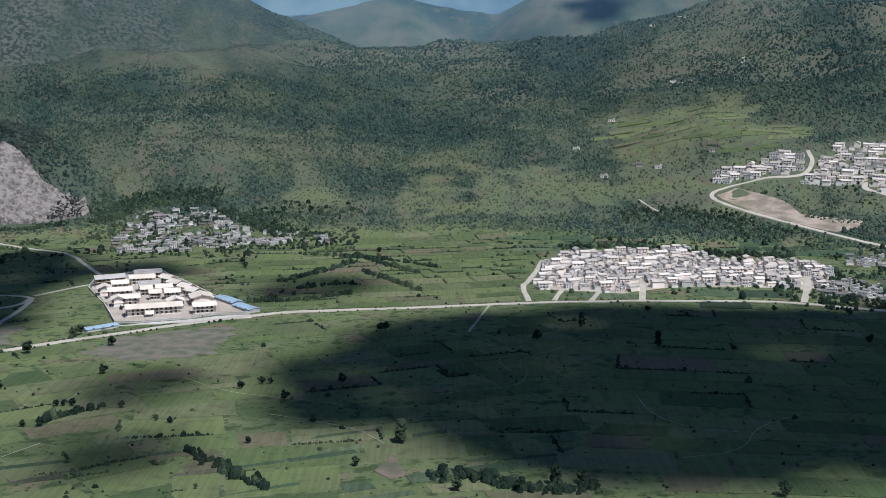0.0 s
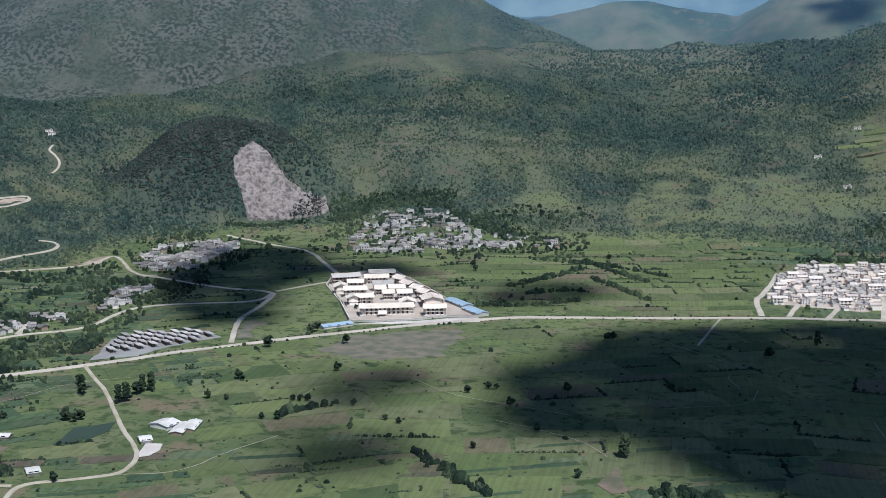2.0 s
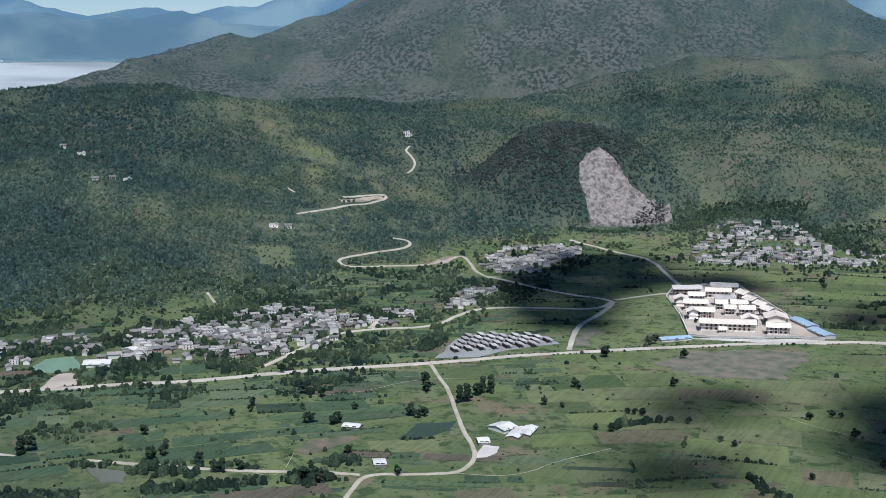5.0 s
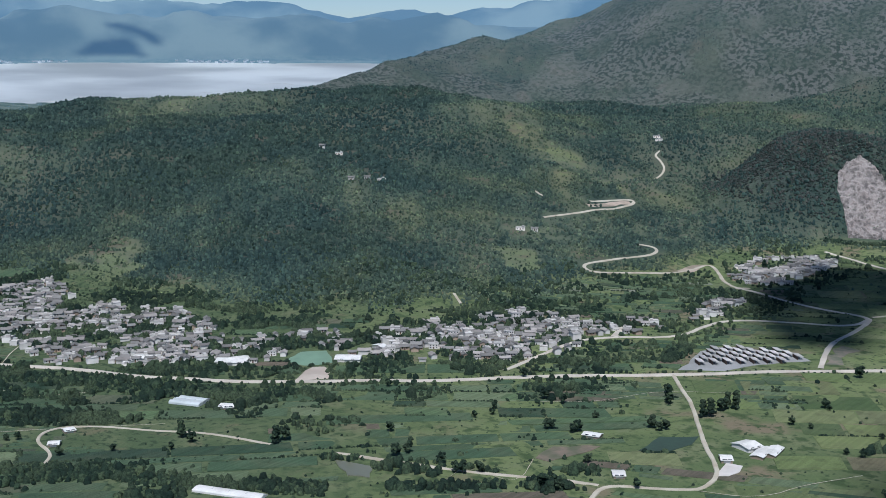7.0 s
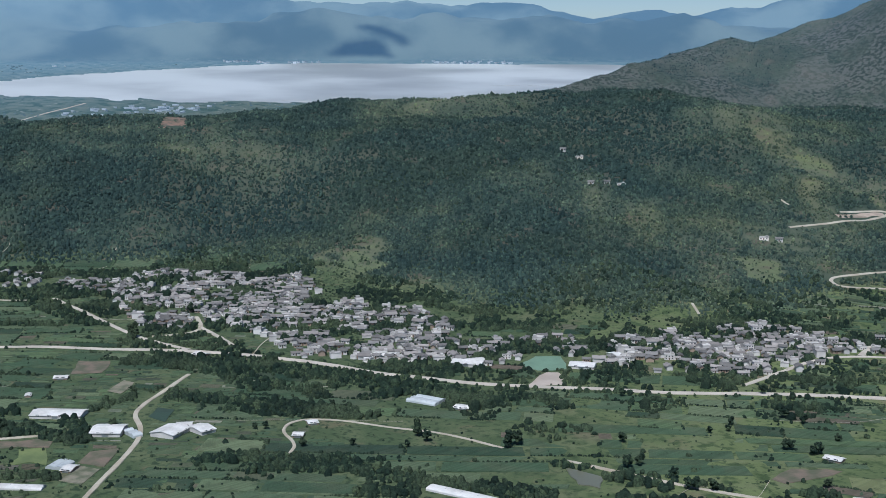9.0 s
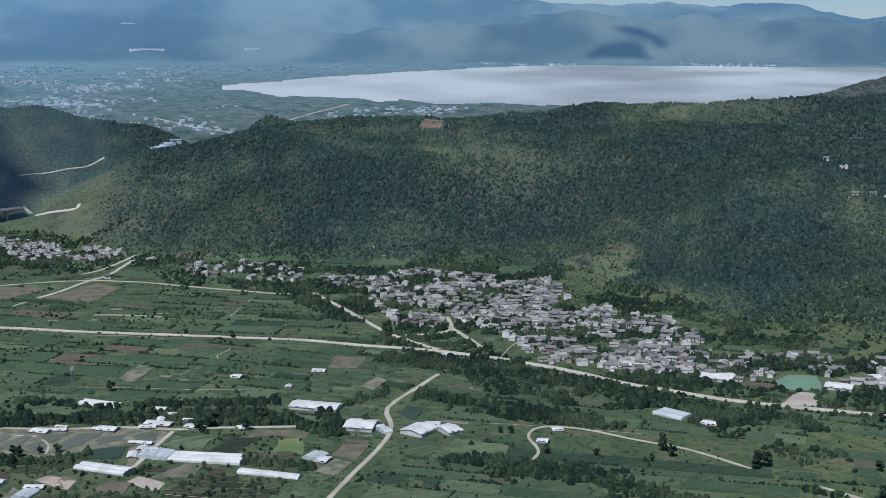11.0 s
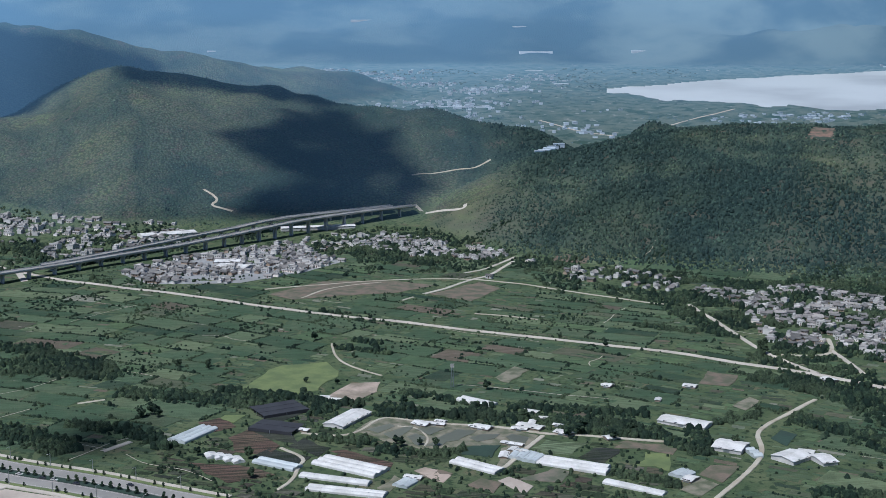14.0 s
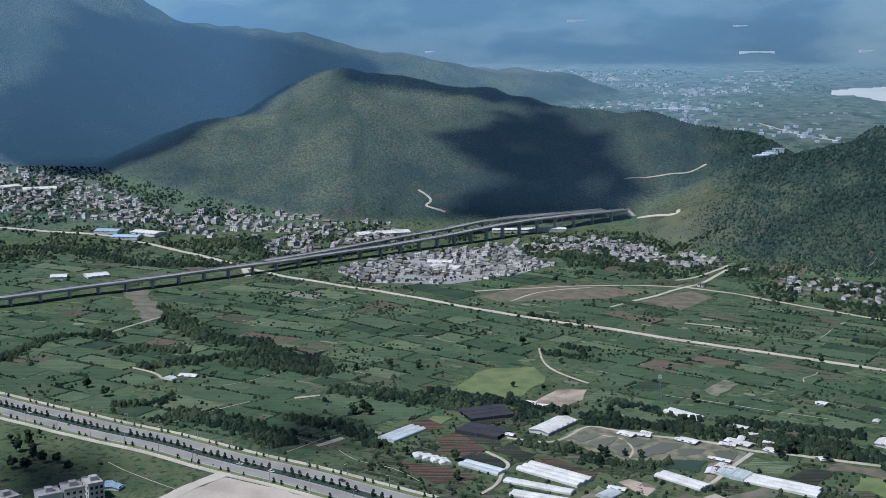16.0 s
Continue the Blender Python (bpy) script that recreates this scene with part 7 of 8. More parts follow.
# belts and hedges on the plain
bx, by, bs = [], [], []
for line, width, dense in BELTS:
    if len(line) < 2:
        continue
    p, h = resample(line, 1.0)
    n = int(len(p) * dense * max(1, width / 9) * 2.4)
    k, off = rs.randint(0, len(p), n), rs.normal(0, width / 4.2, n)
    bx.append(p[k, 0] - h[k, 1] * off), by.append(p[k, 1] + h[k, 0] * off), bs.append(rs.uniform(1.0, 2.4, n) * np.where(rs.uniform(0, 1, n) < 0.12, 1.5, 1))
bx, by, bs = np.concatenate(bx), np.concatenate(by), np.concatenate(bs)
free = np.isin(taken[cell(bx, by)], (0, 4))
stuff("tree_belt", "belts of dark green trees and bushes between the plots", "tree belt", on_land(bx[free], by[free]), bs[free], bs[free] * rs.uniform(1.3, 2.1, free.sum()), 7, MAT_LEAF, SLIM, True)
# thickets and orchard trees over the plain
tb, tr = rs.uniform(22, 115, 90000), np.sqrt(rs.uniform(4.8 ** 2, 15.6 ** 2, 90000))
tx, ty = -np.sin(np.radians(tb)) * tr * U, np.cos(np.radians(tb)) * tr * U
tall_grown = rough(tx / 42, ty / 42, 57, 3) + 0.35 * rough(tx / 160, ty / 160, 59, 2)
ok = (rs.uniform(0, 1, len(tx)) < 0.5 * smooth((tall_grown - 0.32) / 0.45) * (0.35 + 0.65 * smooth((tb - 66) / 10)) + np.where(tb < 40, 0.12, 0.36) * smooth((tall_grown + 0.3) / 0.4) * (tb < 62) * (tr > np.interp(tb, (22, 30, 36, 50, 58, 62), (10.2, 9.6, 8.9, 8.8, 10.2, 11.5))) + 0.6 * inside(tx, ty, NURSERY)) & np.isin(taken[cell(tx, ty)], (0, 4, 5)) & (taken[cell(tx + 3, ty)] != 2)
ts = rs.uniform(0.6, 1.7, ok.sum())
stuff("thickets", "dark thickets and orchard trees over the plain", "thicket", on_land(tx[ok], ty[ok]), ts, ts * rs.uniform(1.2, 2.0, ok.sum()), 12, MAT_LEAF, SLIM, True)

# hedges along plot edges, lone bushes
hx, hy = [], []
for k, (px, py) in enumerate(fields):
    n = len(px)
    chosen = rs.choice(n, int(n * (0.2 if 10 <= k <= 13 or k in (7, 8) else 0.4 if k > 13 else 0.95)), replace=False)
    for i in chosen:
      for e in ((0, 1), (2,), (0, 3), (2, 1))[rs.randint(0, 4)]:
        edge = math.hypot(px[i, (e + 1) % 4] - px[i, e], py[i, (e + 1) % 4] - py[i, e])
        m = int(edge / 1.7)
        t = np.arange(m) / max(m, 1) * rs.uniform(0.4, 1) + rs.uniform(0, 0.02, m)
        hx.append(px[i, e] + (px[i, (e + 1) % 4] - px[i, e]) * t + rs.normal(0, 0.3, m)), hy.append(py[i, e] + (py[i, (e + 1) % 4] - py[i, e]) * t + rs.normal(0, 0.4, m))
for off in (-5.5, 5.5):
    p, h = resample(ROADS["valley_road"][1], 5.0)
    p = p + rs.normal(0, 0.4, p.shape)
    hx.append(p[:, 0] - h[:, 1] * off), hy.append(p[:, 1] + h[:, 0] * off)
sb, sr = rs.uniform(-24, 114, 7000), rs.uniform(4.8, 16, 7000)
few = (sb > 30) | (rs.uniform(0, 1, 7000) < 0.4)
sb, sr = sb[few], sr[few]
hx.append(-np.sin(np.radians(sb)) * sr * U), hy.append(np.cos(np.radians(sb)) * sr * U)
hx, hy = np.concatenate(hx), np.concatenate(hy)
free = np.isin(taken[cell(hx, hy)], (0, 1)) & (taken[cell(hx + 3, hy)] != 2)
free &= np.isin(taken[cell(hx, hy)], (0,)) | (rs.uniform(0, 1, len(hx)) < 0.15)
hs = rs.uniform(0.5, 1.15, free.sum()) * np.where(rs.uniform(0, 1, free.sum()) < 0.08, 2.0, 1)
stuff("hedges", "hedges and bushes along the plot edges", "hedge", on_land(hx[free], hy[free]), hs, hs * rs.uniform(1.0, 1.7, free.sum()), 8, MAT_LEAF, SLIM, True)

# narrow foot paths between the plots
co, faces, at = [], [], 0
for k in range(57):
    b, r = (radians(rs.uniform(56, 112)), rs.uniform(620, 1400)) if k < 45 else (radians(rs.uniform(-16, 50)), rs.uniform(470, 900))
    x, y, a, run = -math.sin(b) * r, math.cos(b) * r, radians(48 + (90 if k % 3 == 0 else 0) + rs.uniform(-4, 4)), rs.uniform(30, 130)
    sway = rs.normal(0, 3 if k < 45 else 9, 4)
    line = [(x + math.cos(a) * run * t - math.sin(a) * w, y + math.sin(a) * run * t + math.cos(a) * w) for t, w in zip((0, 0.3, 0.65, 1), sway)]
    if np.isin(taken[cell(np.array([q[0] for q in line]), np.array([q[1] for q in line]))], (2, 3)).any():
        continue
    w = rs.uniform(0.25, 0.45) if k < 45 else rs.uniform(0.15, 0.28)
    v, f = ribbon(line, (-w, w), (0.44, 0.44), 6.0)
    co.append(v), faces.append(f + at)
    at += len(v)
me = bpy.data.meshes.new("foot_paths")
fill(me, np.concatenate(co), np.concatenate(faces), False)
me.materials.append(MAT_DIRTROAD)
tagged(new("foot_paths", me), "narrow pale foot paths between the plots", "paths", kind="stuff")

# trees among the houses
vx, vy = [], []
for key, outline in VILLAGES.items():
    xs, ys = [p[0] for p in outline], [p[1] for p in outline]
    n = int((max(xs) - min(xs) + 60) * (max(ys) - min(ys) + 60) / (300 if key in ("V1", "V2", "V8") else 45 if key in ("V3", "V4") else 34 if key in ("V9", "V9b") else 10 if key == "V6" else 24))
    x, y = rs.uniform(min(xs) - 30, max(xs) + 30, n), rs.uniform(min(ys) - 30, max(ys) + 30, n)
    s = np.hypot(*(np.array([x, y]) - np.array([[np.mean(xs)], [np.mean(ys)]]))) < 0.75 * math.hypot(max(xs) - min(xs), max(ys) - min(ys))
    vx.append(x[s]), vy.append(y[s])
vx, vy = np.concatenate(vx), np.concatenate(vy)
free = np.isin(taken[cell(vx, vy)], (0, 4)) & (rough(vx / 35, vy / 35, 17, 2) > -0.3) & (height(vx, vy) - plain(np.hypot(vx, vy) / U) * U < np.where(vx < -1500, np.where(vx < -1900, 2, 6), 60))
vs = rs.uniform(1.0, 2.3, free.sum()) * np.where(rs.uniform(0, 1, free.sum()) < 0.1, 1.7, 1)
stuff("village_trees", "dark garden trees among the houses", "trees", on_land(vx[free], vy[free]), vs, vs * rs.uniform(1.2, 2.0, free.sum()), 9, MAT_LEAF, SLIM, True)


def tree(kind, seed, label):
    """A tapered trunk with limbs under a crown of many leaf clumps."""
    rng = np.random.RandomState(seed)
    ob = thing("tree", label, "tree")
    bm = bmesh.new()
    rings = []
    for z, r in ((-0.06, 0.035), (0.12, 0.026), (0.4, 0.018), (0.72, 0.008)):
        rings.append([bm.verts.new((r * math.cos(a), r * math.sin(a), z)) for a in np.arange(6) * math.pi / 3])
    for a, b in zip(rings, rings[1:]):
        for k in range(6):
            bm.faces.new((a[k], a[(k + 1) % 6], b[(k + 1) % 6], b[k]))
    for k in range(5):
        a, z = k * 2.4, 0.25 + 0.08 * k
        d = Vector((math.cos(a), math.sin(a), 0.9)) * 0.2
        side = Vector((-math.sin(a), math.cos(a), 0)) * 0.008
        v = [bm.verts.new(p) for p in (Vector((0, 0, z)) - side, Vector((0, 0, z)) + side, Vector((0, 0, z)) + d, Vector((0, 0, z + 0.02)) - side)]
        bm.faces.new(v[:3]), bm.faces.new((v[0], v[2], v[3]))
    part("trunk", bm, MAT_BARK, ob)
    n = 16 if seed == 9 else 44
    if kind == "tall":
        t = rng.uniform(0, 1, n)
        rad = 0.17 * np.sqrt(rng.uniform(0, 1, n)) * (1.1 - 0.8 * t) * 1.3
        z = 0.16 + 0.78 * t
    else:
        d = rng.normal(0, 1, (n, 3))
        d /= np.linalg.norm(d, axis=1)[:, None]
        rr = rng.uniform(0.35, 1, n)
        z = 0.54 + d[:, 2] * rr * 0.32
        rad = np.hypot(d[:, 0], d[:, 1]) * rr * 0.38
    ang = rng.uniform(0, 6.28, n)
    co = np.stack([rad * np.cos(ang), rad * np.sin(ang), z], 1)
    s = rng.uniform(0.1, 0.19, n) * (1.25 if seed == 9 else 1)
    v, f = crowns(co, s, s * 1.5, seed, 0.4, FULL)
    me = bpy.data.meshes.new("crown")
    fill(me, v, f, False)
    me.materials.append(MAT_LEAF)
    crown = new("crown", me)
    crown.parent = ob
    return ob


ROUND = [tree("round", k, "lone dark green broadleaf tree on the fields") for k in (1, 2, 3)]
TALL = [tree("tall", k, "slender upright dark green tree on the fields") for k in (4, 5)]


def plant(source, poses, group):
    """Copies of a tree at many poses; the first one is the tree itself."""
    for m in poses[1:]:
        tagged(copy_thing(source, m), group=group)
    source.matrix_world = poses[0]
    tagged(source, group=group)


stands = {}
for k, (x, y, tall) in enumerate(row for block in TREES.values() for row in block):
    kind = TALL if tall >= 12 else ROUND
    stands.setdefault(kind[k % len(kind)], []).append(pose(x, y, float(height(x, y)) - 0.2, 0, 0, k * 77) @ Matrix.Diagonal((tall * 0.78, tall * 0.78, tall * 0.82, 1)))
for source, poses in stands.items():
    plant(source, poses, "trees on the fields")
# street trees along the carriageway
sapling = tree("tall", 9, "young street tree in the median of the carriageway")
p, h = resample(HIGHWAY, 6.0)
rows = []
for off, tall in ((0, 3.6), (15.7, 2.4), (-15.7, 2.6)):
    for k in range(len(p)):
        if (k * 7 + int(off)) % 11 == 0 or (off and (k * 5) % 7 < 3):
            continue
        x, y = p[k, 0] - h[k, 1] * off, p[k, 1] + h[k, 0] * off
        t = tall * (0.8 + 0.4 * ((k * 37) % 10) / 10)
        rows.append(pose(x, y, float(height(x, y)) + 0.4, 0, 0, k * 50) @ Matrix.Diagonal((t * 1.05, t * 1.05, t, 1)))
plant(sapling, rows, "street trees")

# ---- street furniture and traffic on the carriageway ----
def street_lamp():
    ob = thing("street_lamp", "grey steel street lamp beside the carriageway", "street lamp", "street lamps")
    part("pole", boxes((-0.16, 0.16, -0.16, 0.16, -0.5, 4.0), (-0.11, 0.11, -0.11, 0.11, 4.0, 8.0)), MAT_STEEL, ob)
    arm = part("arm", boxes((-0.06, 0.06, -2.0, 0.1, 7.9, 8.05)), MAT_STEEL, ob)
    part("lamp_head", boxes((-0.2, 0.2, -2.6, -1.7, 7.82, 8.0)), MAT_WHITE, arm, "flat lamp head")
    part("base", boxes((-0.4, 0.4, -0.4, 0.4, -0.6, 0.35)), MAT_PALE, ob, "concrete footing")
    return ob


def car(paint, label):
    ob = thing("car", label, "car", "cars on the carriageway")
    bm = bmesh.new()
    side = ((-2.1, 0.35), (-2.15, 0.8), (-1.2, 0.95), (1.3, 0.95), (2.1, 0.8), (2.15, 0.4))
    rows = [[bm.verts.new((x, y, z)) for x, z in side] for y in (-0.85, 0.85)]
    n = len(side)
    for k in range(n):
        bm.faces.new((rows[0][k], rows[0][(k + 1) % n], rows[1][(k + 1) % n], rows[1][k]))
    bm.faces.new(rows[0][::-1]), bm.faces.new(rows[1])
    body = part("body", bm, paint, ob)
    bm = bmesh.new()
    low = [bm.verts.new(p) for p in ((-1.5, -0.78, 0.94), (1.2, -0.78, 0.94), (1.2, 0.78, 0.94), (-1.5, 0.78, 0.94))]
    top = [bm.verts.new(p) for p in ((-1.1, -0.62, 1.45), (0.5, -0.62, 1.45), (0.5, 0.62, 1.45), (-1.1, 0.62, 1.45))]
    for k in range(4):
        bm.faces.new((low[k], low[(k + 1) % 4], top[(k + 1) % 4], top[k]))
    bm.faces.new(top)
    cabin = part("cabin", bm, MAT_GLASS, body, "dark glazed cabin")
    part("roof", boxes((-1.08, 0.48, -0.6, 0.6, 1.455, 1.5)), paint, body)
    for x in (-1.35, 1.35):
        for y in (-0.8, 0.8):
            bm = bmesh.new()
            bmesh.ops.create_cone(bm, cap_ends=True, segments=14, radius1=0.34, radius2=0.34, depth=0.2)
            bmesh.ops.rotate(bm, verts=bm.verts, matrix=Matrix.Rotation(radians(90), 3, "X"))
            bmesh.ops.translate(bm, verts=bm.verts, vec=(x, y, 0.34))
            part("wheel", bm, MAT_NET, ob, "dark rubber wheel")
    return ob


lamp_row = street_lamp()
p, h = resample(HIGHWAY, 30.0)
posts = [pose(p[k, 0] - h[k, 1] * off, p[k, 1] + h[k, 0] * off, float(height(p[k, 0], p[k, 1])) + 0.3, 0, 0, math.degrees(math.atan2(h[k, 1], h[k, 0])) + (0 if off > 0 else 180))
         for k in range(1, len(p) - 1) for off in (16.6, -16.6)]
plant(lamp_row, posts, "street lamps")
for x, y, white in ((-688, -103, True), (-678, -90, False), (-703, -124, True), (-669, -60, False), (-693, -110, False), (-815, -285, True)):
    ob = car(MAT_WHITE if white else MAT_NET, "white car on the grey carriageway" if white else "dark car on the grey carriageway")
    ob.matrix_world = pose(x, y, float(height(x, y)) + 0.36, 0, 0, 56)

# ---- the quarried cliff ----
qx, qy = np.meshgrid(np.linspace(-540, -405, 170), np.linspace(1345, 1450, 150), indexing="ij")
qz = height(qx, qy) + np.where(inside(qx, qy, FACE), np.maximum(0.6, 5.6 - 5.5 * np.abs(rough(qx / 16, qy / 16, 13, 3)) - 3.4 * np.abs(rough(qx / 6, qy / 6, 15, 3))), -4.0)
me = bpy.data.meshes.new("cliff")
i = np.arange(169 * 149)
a = i // 149 * 150 + i % 149
fill(me, np.stack([qx, qy, qz], -1).reshape(-1, 3), np.stack([a, a + 150, a + 151, a + 1], 1), False)
me.materials.append(MAT_CLIFF)
tagged(new("cliff", me), "pale quarried rock face on the wooded knoll", "cliff", kind="structure")
lx, ly = rs.uniform(-450, -408, 620), rs.uniform(1380, 1434, 620)
ok = inside(lx, ly, FACE) & (lx + 0.25 * (1434 - ly) > -438) & (lx < -420 + 0.2 * (1434 - ly) * (ly < 1410) + 4 * rough(lx / 9, ly / 9, 19, 2))
ls = rs.uniform(0.6, 1.5, ok.sum())
stuff("ledge_scrub", "dark scrub over the ledges beside the quarried face", "scrub", on_land(lx[ok], ly[ok]) + np.array([0.0, 0.0, 2.4]), ls, ls * rs.uniform(0.9, 1.5, ok.sum()), 14, MAT_KNOLL, SLIM, False)

# ---- scattered far buildings of the basin ----
fb, fr = rs.uniform(54, 104, 5200), rs.uniform(20, 37, 5200)
fx, fy = -np.sin(np.radians(fb)) * fr * U, np.cos(np.radians(fb)) * fr * U
fz = height(fx, fy)
town = rough(fx / 210, fy / 210, 33, 3)
ok = (fz - plain(fr) * U < 3) & (lake(fb, fr) == 0) & (lake(fb, fr + 0.6) == 0) & (lake(fb, fr - 0.6) == 0) & (town > 0.5)
bm = bmesh.new()
for x, y, z, k in zip(fx[ok], fy[ok], fz[ok], range(ok.sum())):
    w, d, t = 1.6 + ((k * 13) % 6) * 0.6 + (8 if k % 23 == 0 else 0), 2.5 + (k * 7) % 4, 2.2 + ((k * 5) % 5) * 0.6
    box(bm, x - d, x + d, y - w, y + w, z - 3, z + t)
    box(bm, x - d - 0.4, x + d + 0.4, y - w - 0.4, y + w + 0.4, z + t, z + t + 0.6)
clusters = (((-3673, 375), 26), ((-3506, 445), 30), ((-3316, 504), 34), ((-3109, 550), 40), ((-2957, 634), 40), ((-2969, 759), 34), ((-2719, 540), 26), ((-2647, 568), 26), ((-2513, 487), 14), ((-2699, 638), 14), ((-2498, 544), 16),
            ((-2918, 654), 22), ((-2366, 666), 10), ((-2308, 693), 10), ((-2240, 716), 10), ((-3048, 2611), 14), ((-2975, 2663), 14), ((-2897, 2708), 14), ((-2690, 2669), 12), ((-2601, 2737), 12),
            ((-2542, 2787), 10), ((-3470, 2090), 16), ((-3383, 2147), 10), ((-3322, 2238), 10))
for (cx, cy), count in clusters:
    for k in range(count):
        x, y = (cx + rs.normal(0, 34), cy + rs.normal(0, 42)) if cy < 2000 else (cx * 0.962 + rs.normal(0, 26), cy * 0.962 + rs.normal(0, 26))
        if lake(math.degrees(math.atan2(-x, y)), math.hypot(x, y) / U) > 0:
            continue
        z, w, d, t = float(height(x, y)), rs.uniform(1.8, 4.5), rs.uniform(2, 5), rs.uniform(2, 4.5)
        box(bm, x - d, x + d, y - w, y + w, z - 3, z + t)
        box(bm, x - d - 0.4, x + d + 0.4, y - w - 0.4, y + w + 0.4, z + t, z + t + 0.5)
# long pale strips on the far land, placed to fit the camera's view
for x, y, w in ((-3930, 1068, 55), (-3936, 1433, 34), (-3541, 955, 26), (-4197, 1080, 24), (-4459, 577, 52), (-3061, 897, 20), (-4124, 26, 14), (-2672, 528, 26), (-2655, 556, 20), (-2640, 590, 16)):
    z = float(height(x, y))
    box(bm, x - 7, x + 7, y - w, y + w, z - 8, z + 1.0)
    box(bm, x - 4, x + 4, y - w, y + w, z + 1.0, z + 1.8)
for k, (x, y) in enumerate(((-1853, 513), (-1862, 523), (-1876, 533), (-1891, 547), (-1846, 505), (-1868, 526))):
    z = float(height(x, y))
    box(bm, x - 4, x + 4, y - 9, y + 9, z - 3, z + 4)
    box(bm, x - 4.5, x + 4.5, y - 9.5, y + 9.5, z + 4, z + 4.6)
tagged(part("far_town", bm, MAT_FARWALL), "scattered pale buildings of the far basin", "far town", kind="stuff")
fb, fr = rs.uniform(54, 104, 7000), rs.uniform(19, 37.5, 7000)
fx, fy = -np.sin(np.radians(fb)) * fr * U, np.cos(np.radians(fb)) * fr * U
fz = height(fx, fy)
ok = (fz - plain(fr) * U < 3) & (lake(fb, fr) == 0) & (lake(fb, fr + 0.3) == 0) & (lake(fb, fr - 0.4) == 0) & (rough(fx / 120, fy / 120, 37, 3) > 0.1)
fs = rs.uniform(1.4, 3.4, ok.sum())
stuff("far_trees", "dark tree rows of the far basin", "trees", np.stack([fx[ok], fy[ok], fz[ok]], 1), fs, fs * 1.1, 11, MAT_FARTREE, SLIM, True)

# ---- clouds over the valley ----
def cloud(shade, thick=0.97):
    """A low cumulus over the ground that it shades: puffs heaped over an outline, up the sun's way."""
    base = 2600.0
    mean = height(np.array([p[0] for p in shade]), np.array([p[1] for p in shade]))
    lifted = []
    for (x, y), z in zip(shade, mean):
        k = (base - z) / TO_SUN.z
        lifted.append((x + TO_SUN.x * k, y + TO_SUN.y * k))
    mx, my = sum(p[0] for p in lifted) / len(lifted), sum(p[1] for p in lifted) / len(lifted)
    lifted = [(mx + (x - mx) * 1.04, my + (y - my) * 1.04) for x, y in lifted]
    xs, ys = [p[0] for p in lifted], [p[1] for p in lifted]
    area = (max(xs) - min(xs)) * (max(ys) - min(ys))
    step = min(17.0, max(6.0, math.sqrt(area) / 20))
    gx, gy = np.meshgrid(np.arange(min(xs) - 3 * step, max(xs) + 3 * step, step), np.arange(min(ys) - 3 * step, max(ys) + 3 * step, step), indexing="ij")
    gx, gy = gx + rs.uniform(-step * 0.5, step * 0.5, gx.shape), gy + rs.uniform(-step * 0.5, step * 0.5, gx.shape)
    # puffs thin out towards a torn edge
    edge = math.sqrt(area) / 9
    sway = edge * 0.55
    ok = inside(gx + sway * rough(gx / edge / 2, gy / edge / 2, 301, 3), gy + sway * rough(gx / edge / 2, gy / edge / 2, 303, 3), lifted) & (rs.uniform(0, 1, gx.shape) < thick)
    x, y = gx[ok], gy[ok]
    if len(x) == 0:
        return
    me = bpy.data.meshes.new("cloud")
    s = rs.uniform(0.85, 1.35, len(x)) * step
    v, f = crowns(np.stack([x, y, np.full(len(x), base)], 1), s, s * 1.2, 3, 0.28, FULL)
    fill(me, v, f)
    me.materials.append(MAT_CLOUD)
    tagged(new("cloud", me), "low white cumulus cloud over the valley", "cloud", kind="structure")


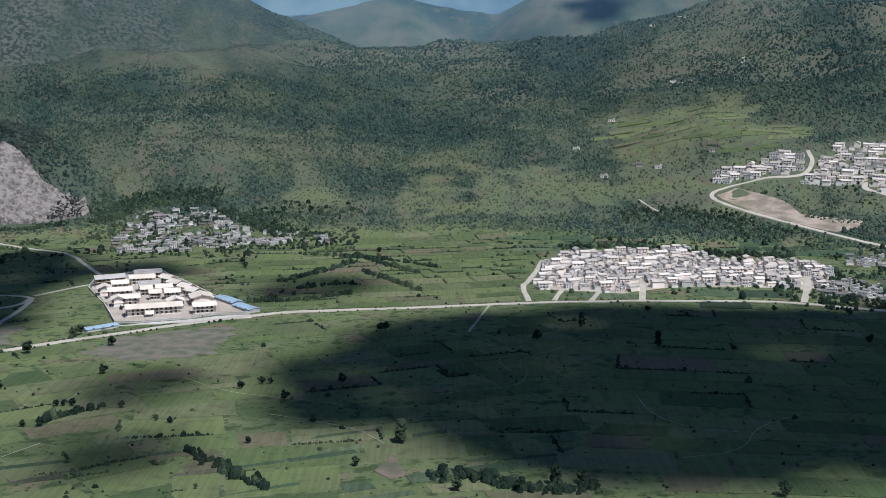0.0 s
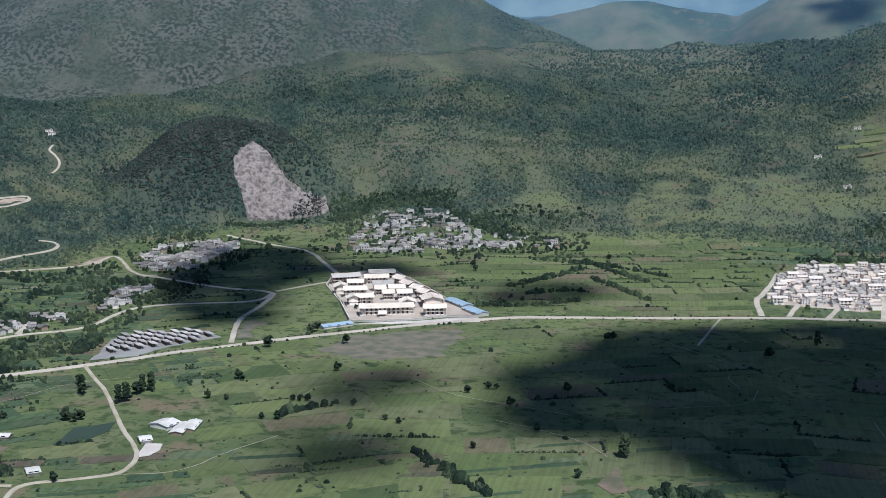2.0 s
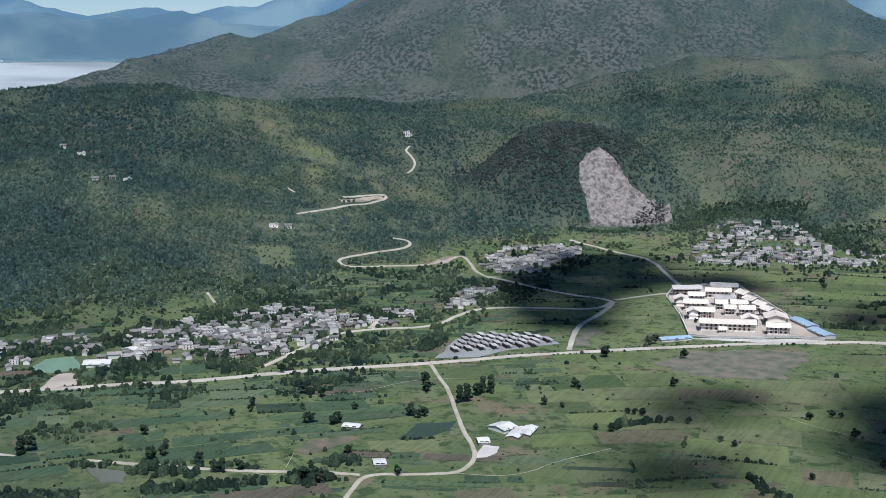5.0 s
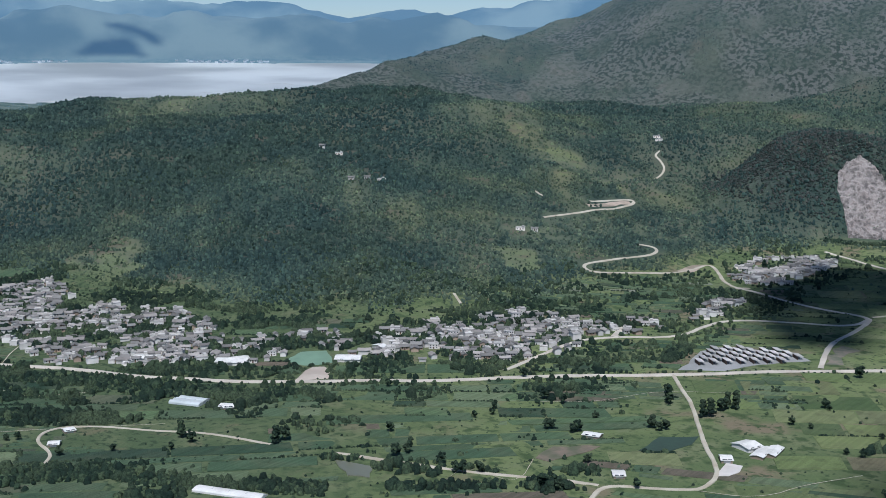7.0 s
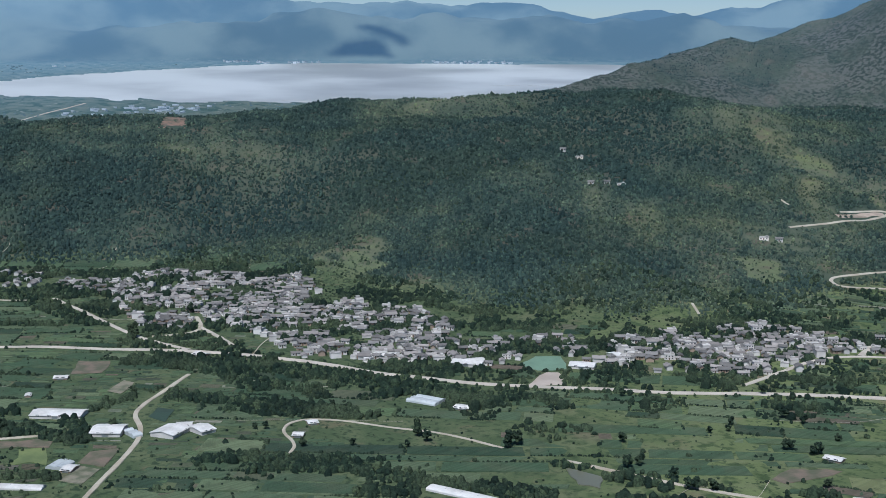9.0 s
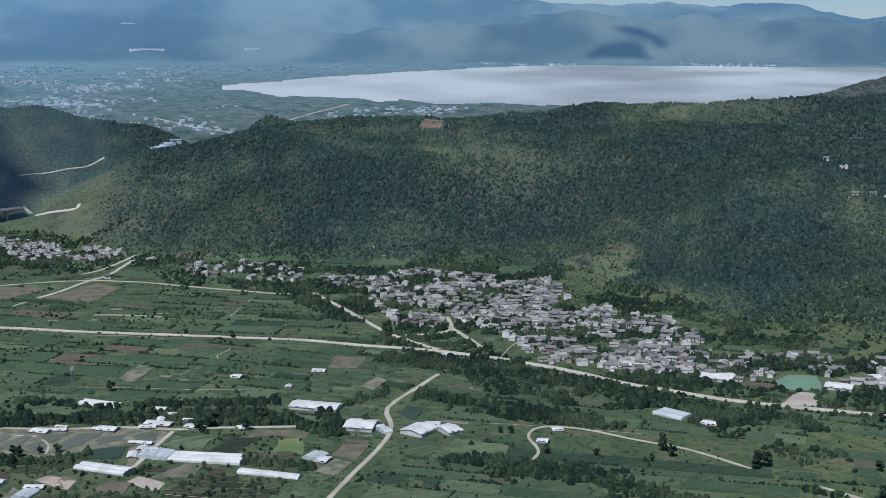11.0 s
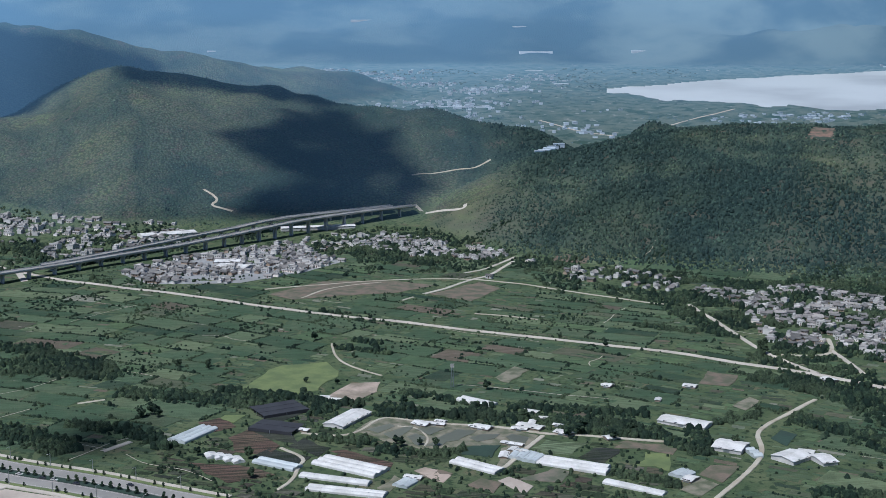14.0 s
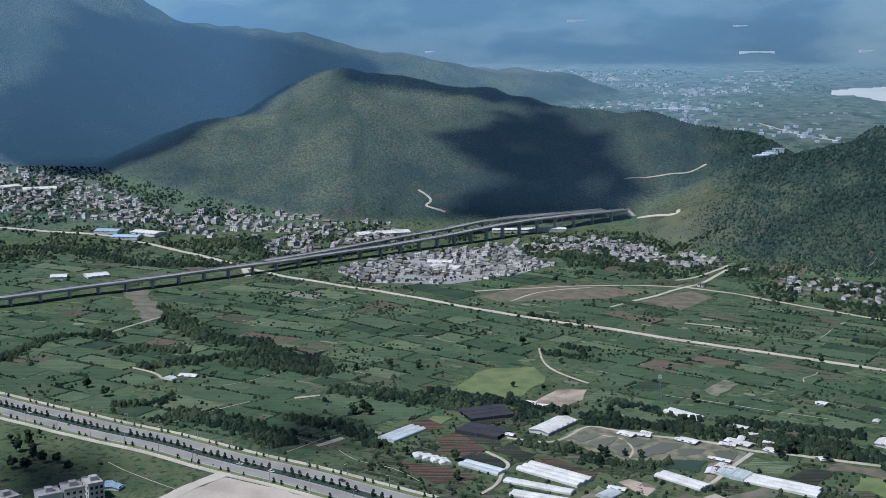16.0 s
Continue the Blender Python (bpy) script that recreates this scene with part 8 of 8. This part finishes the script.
cloud([(-39, 856), (-2, 908), (38, 922), (96, 932), (187, 936), (346, 915), (520, 890), (420, 640), (300, 545), (210, 545), (134, 542), (84, 559), (42, 570), (21, 603), (-14, 648), (-44, 637), (-79, 678), (-76, 716), (-96, 766), (-69, 794), (-53, 826)], 0.97)
cloud([(-220, 713), (-207, 746), (-173, 764), (-145, 754), (-143, 726), (-166, 702), (-176, 661), (-201, 664)], 0.42)
cloud([(-207, 592), (-208, 632), (-180, 650), (-140, 634), (-126, 572), (-159, 554), (-186, 555)], 0.36)
cloud([(-449, 1028), (-462, 1116), (-475, 1180), (-440, 1225), (-368, 1195), (-316, 1108), (-304, 1058), (-336, 1022), (-321, 947), (-319, 892), (-352, 880), (-417, 930)], 0.8)
cloud([(-324, 1125), (-290, 1169), (-242, 1148), (-231, 1095), (-303, 1085)], 0.65)
cloud([(-159, 1018), (-137, 1067), (-97, 1108), (-65, 1071), (-66, 1022), (-103, 985), (-148, 982)], 0.55)
cloud([(-1912, 8), (-1960, 41), (-1969, 114), (-2041, 161), (-2068, 221), (-2041, 246), (-1975, 275), (-1864, 265), (-1776, 283), (-1733, 269), (-1706, 193), (-1684, 96), (-1671, 24), (-1688, 5), (-1740, 59), (-1820, 104), (-1877, 38)], 0.85)
cloud([(-2164, -142), (-2152, -53), (-2115, 45), (-2101, 142), (-2082, 236), (-2150, 250), (-2240, 140), (-2260, 0), (-2240, -130)], 0.8)
cloud([(-2493, -696), (-2600, -600), (-2690, -540), (-2743, -435), (-2740, -310), (-2760, -180), (-2619, -200), (-2300, -230), (-2120, -300), (-2000, -480), (-1990, -586), (-2080, -670), (-2147, -760), (-2221, -764), (-2342, -715), (-2436, -700)])
cloud([(271, 2914), (357, 2865), (416, 2824), (387, 2793), (325, 2804)])
cloud([(-711, -271), (-734, -243), (-700, -205), (-655, -200), (-639, -247)], 0.55)
cloud([(-762, -112), (-806, -86), (-770, -53), (-725, -65), (-728, -101)], 0.5)
cloud([(-3284, 2302), (-3285, 2367), (-3260, 2456), (-3202, 2488), (-3157, 2462)])
cloud([(-3333, 2463), (-3316, 2500), (-3195, 2570), (-3170, 2537)])
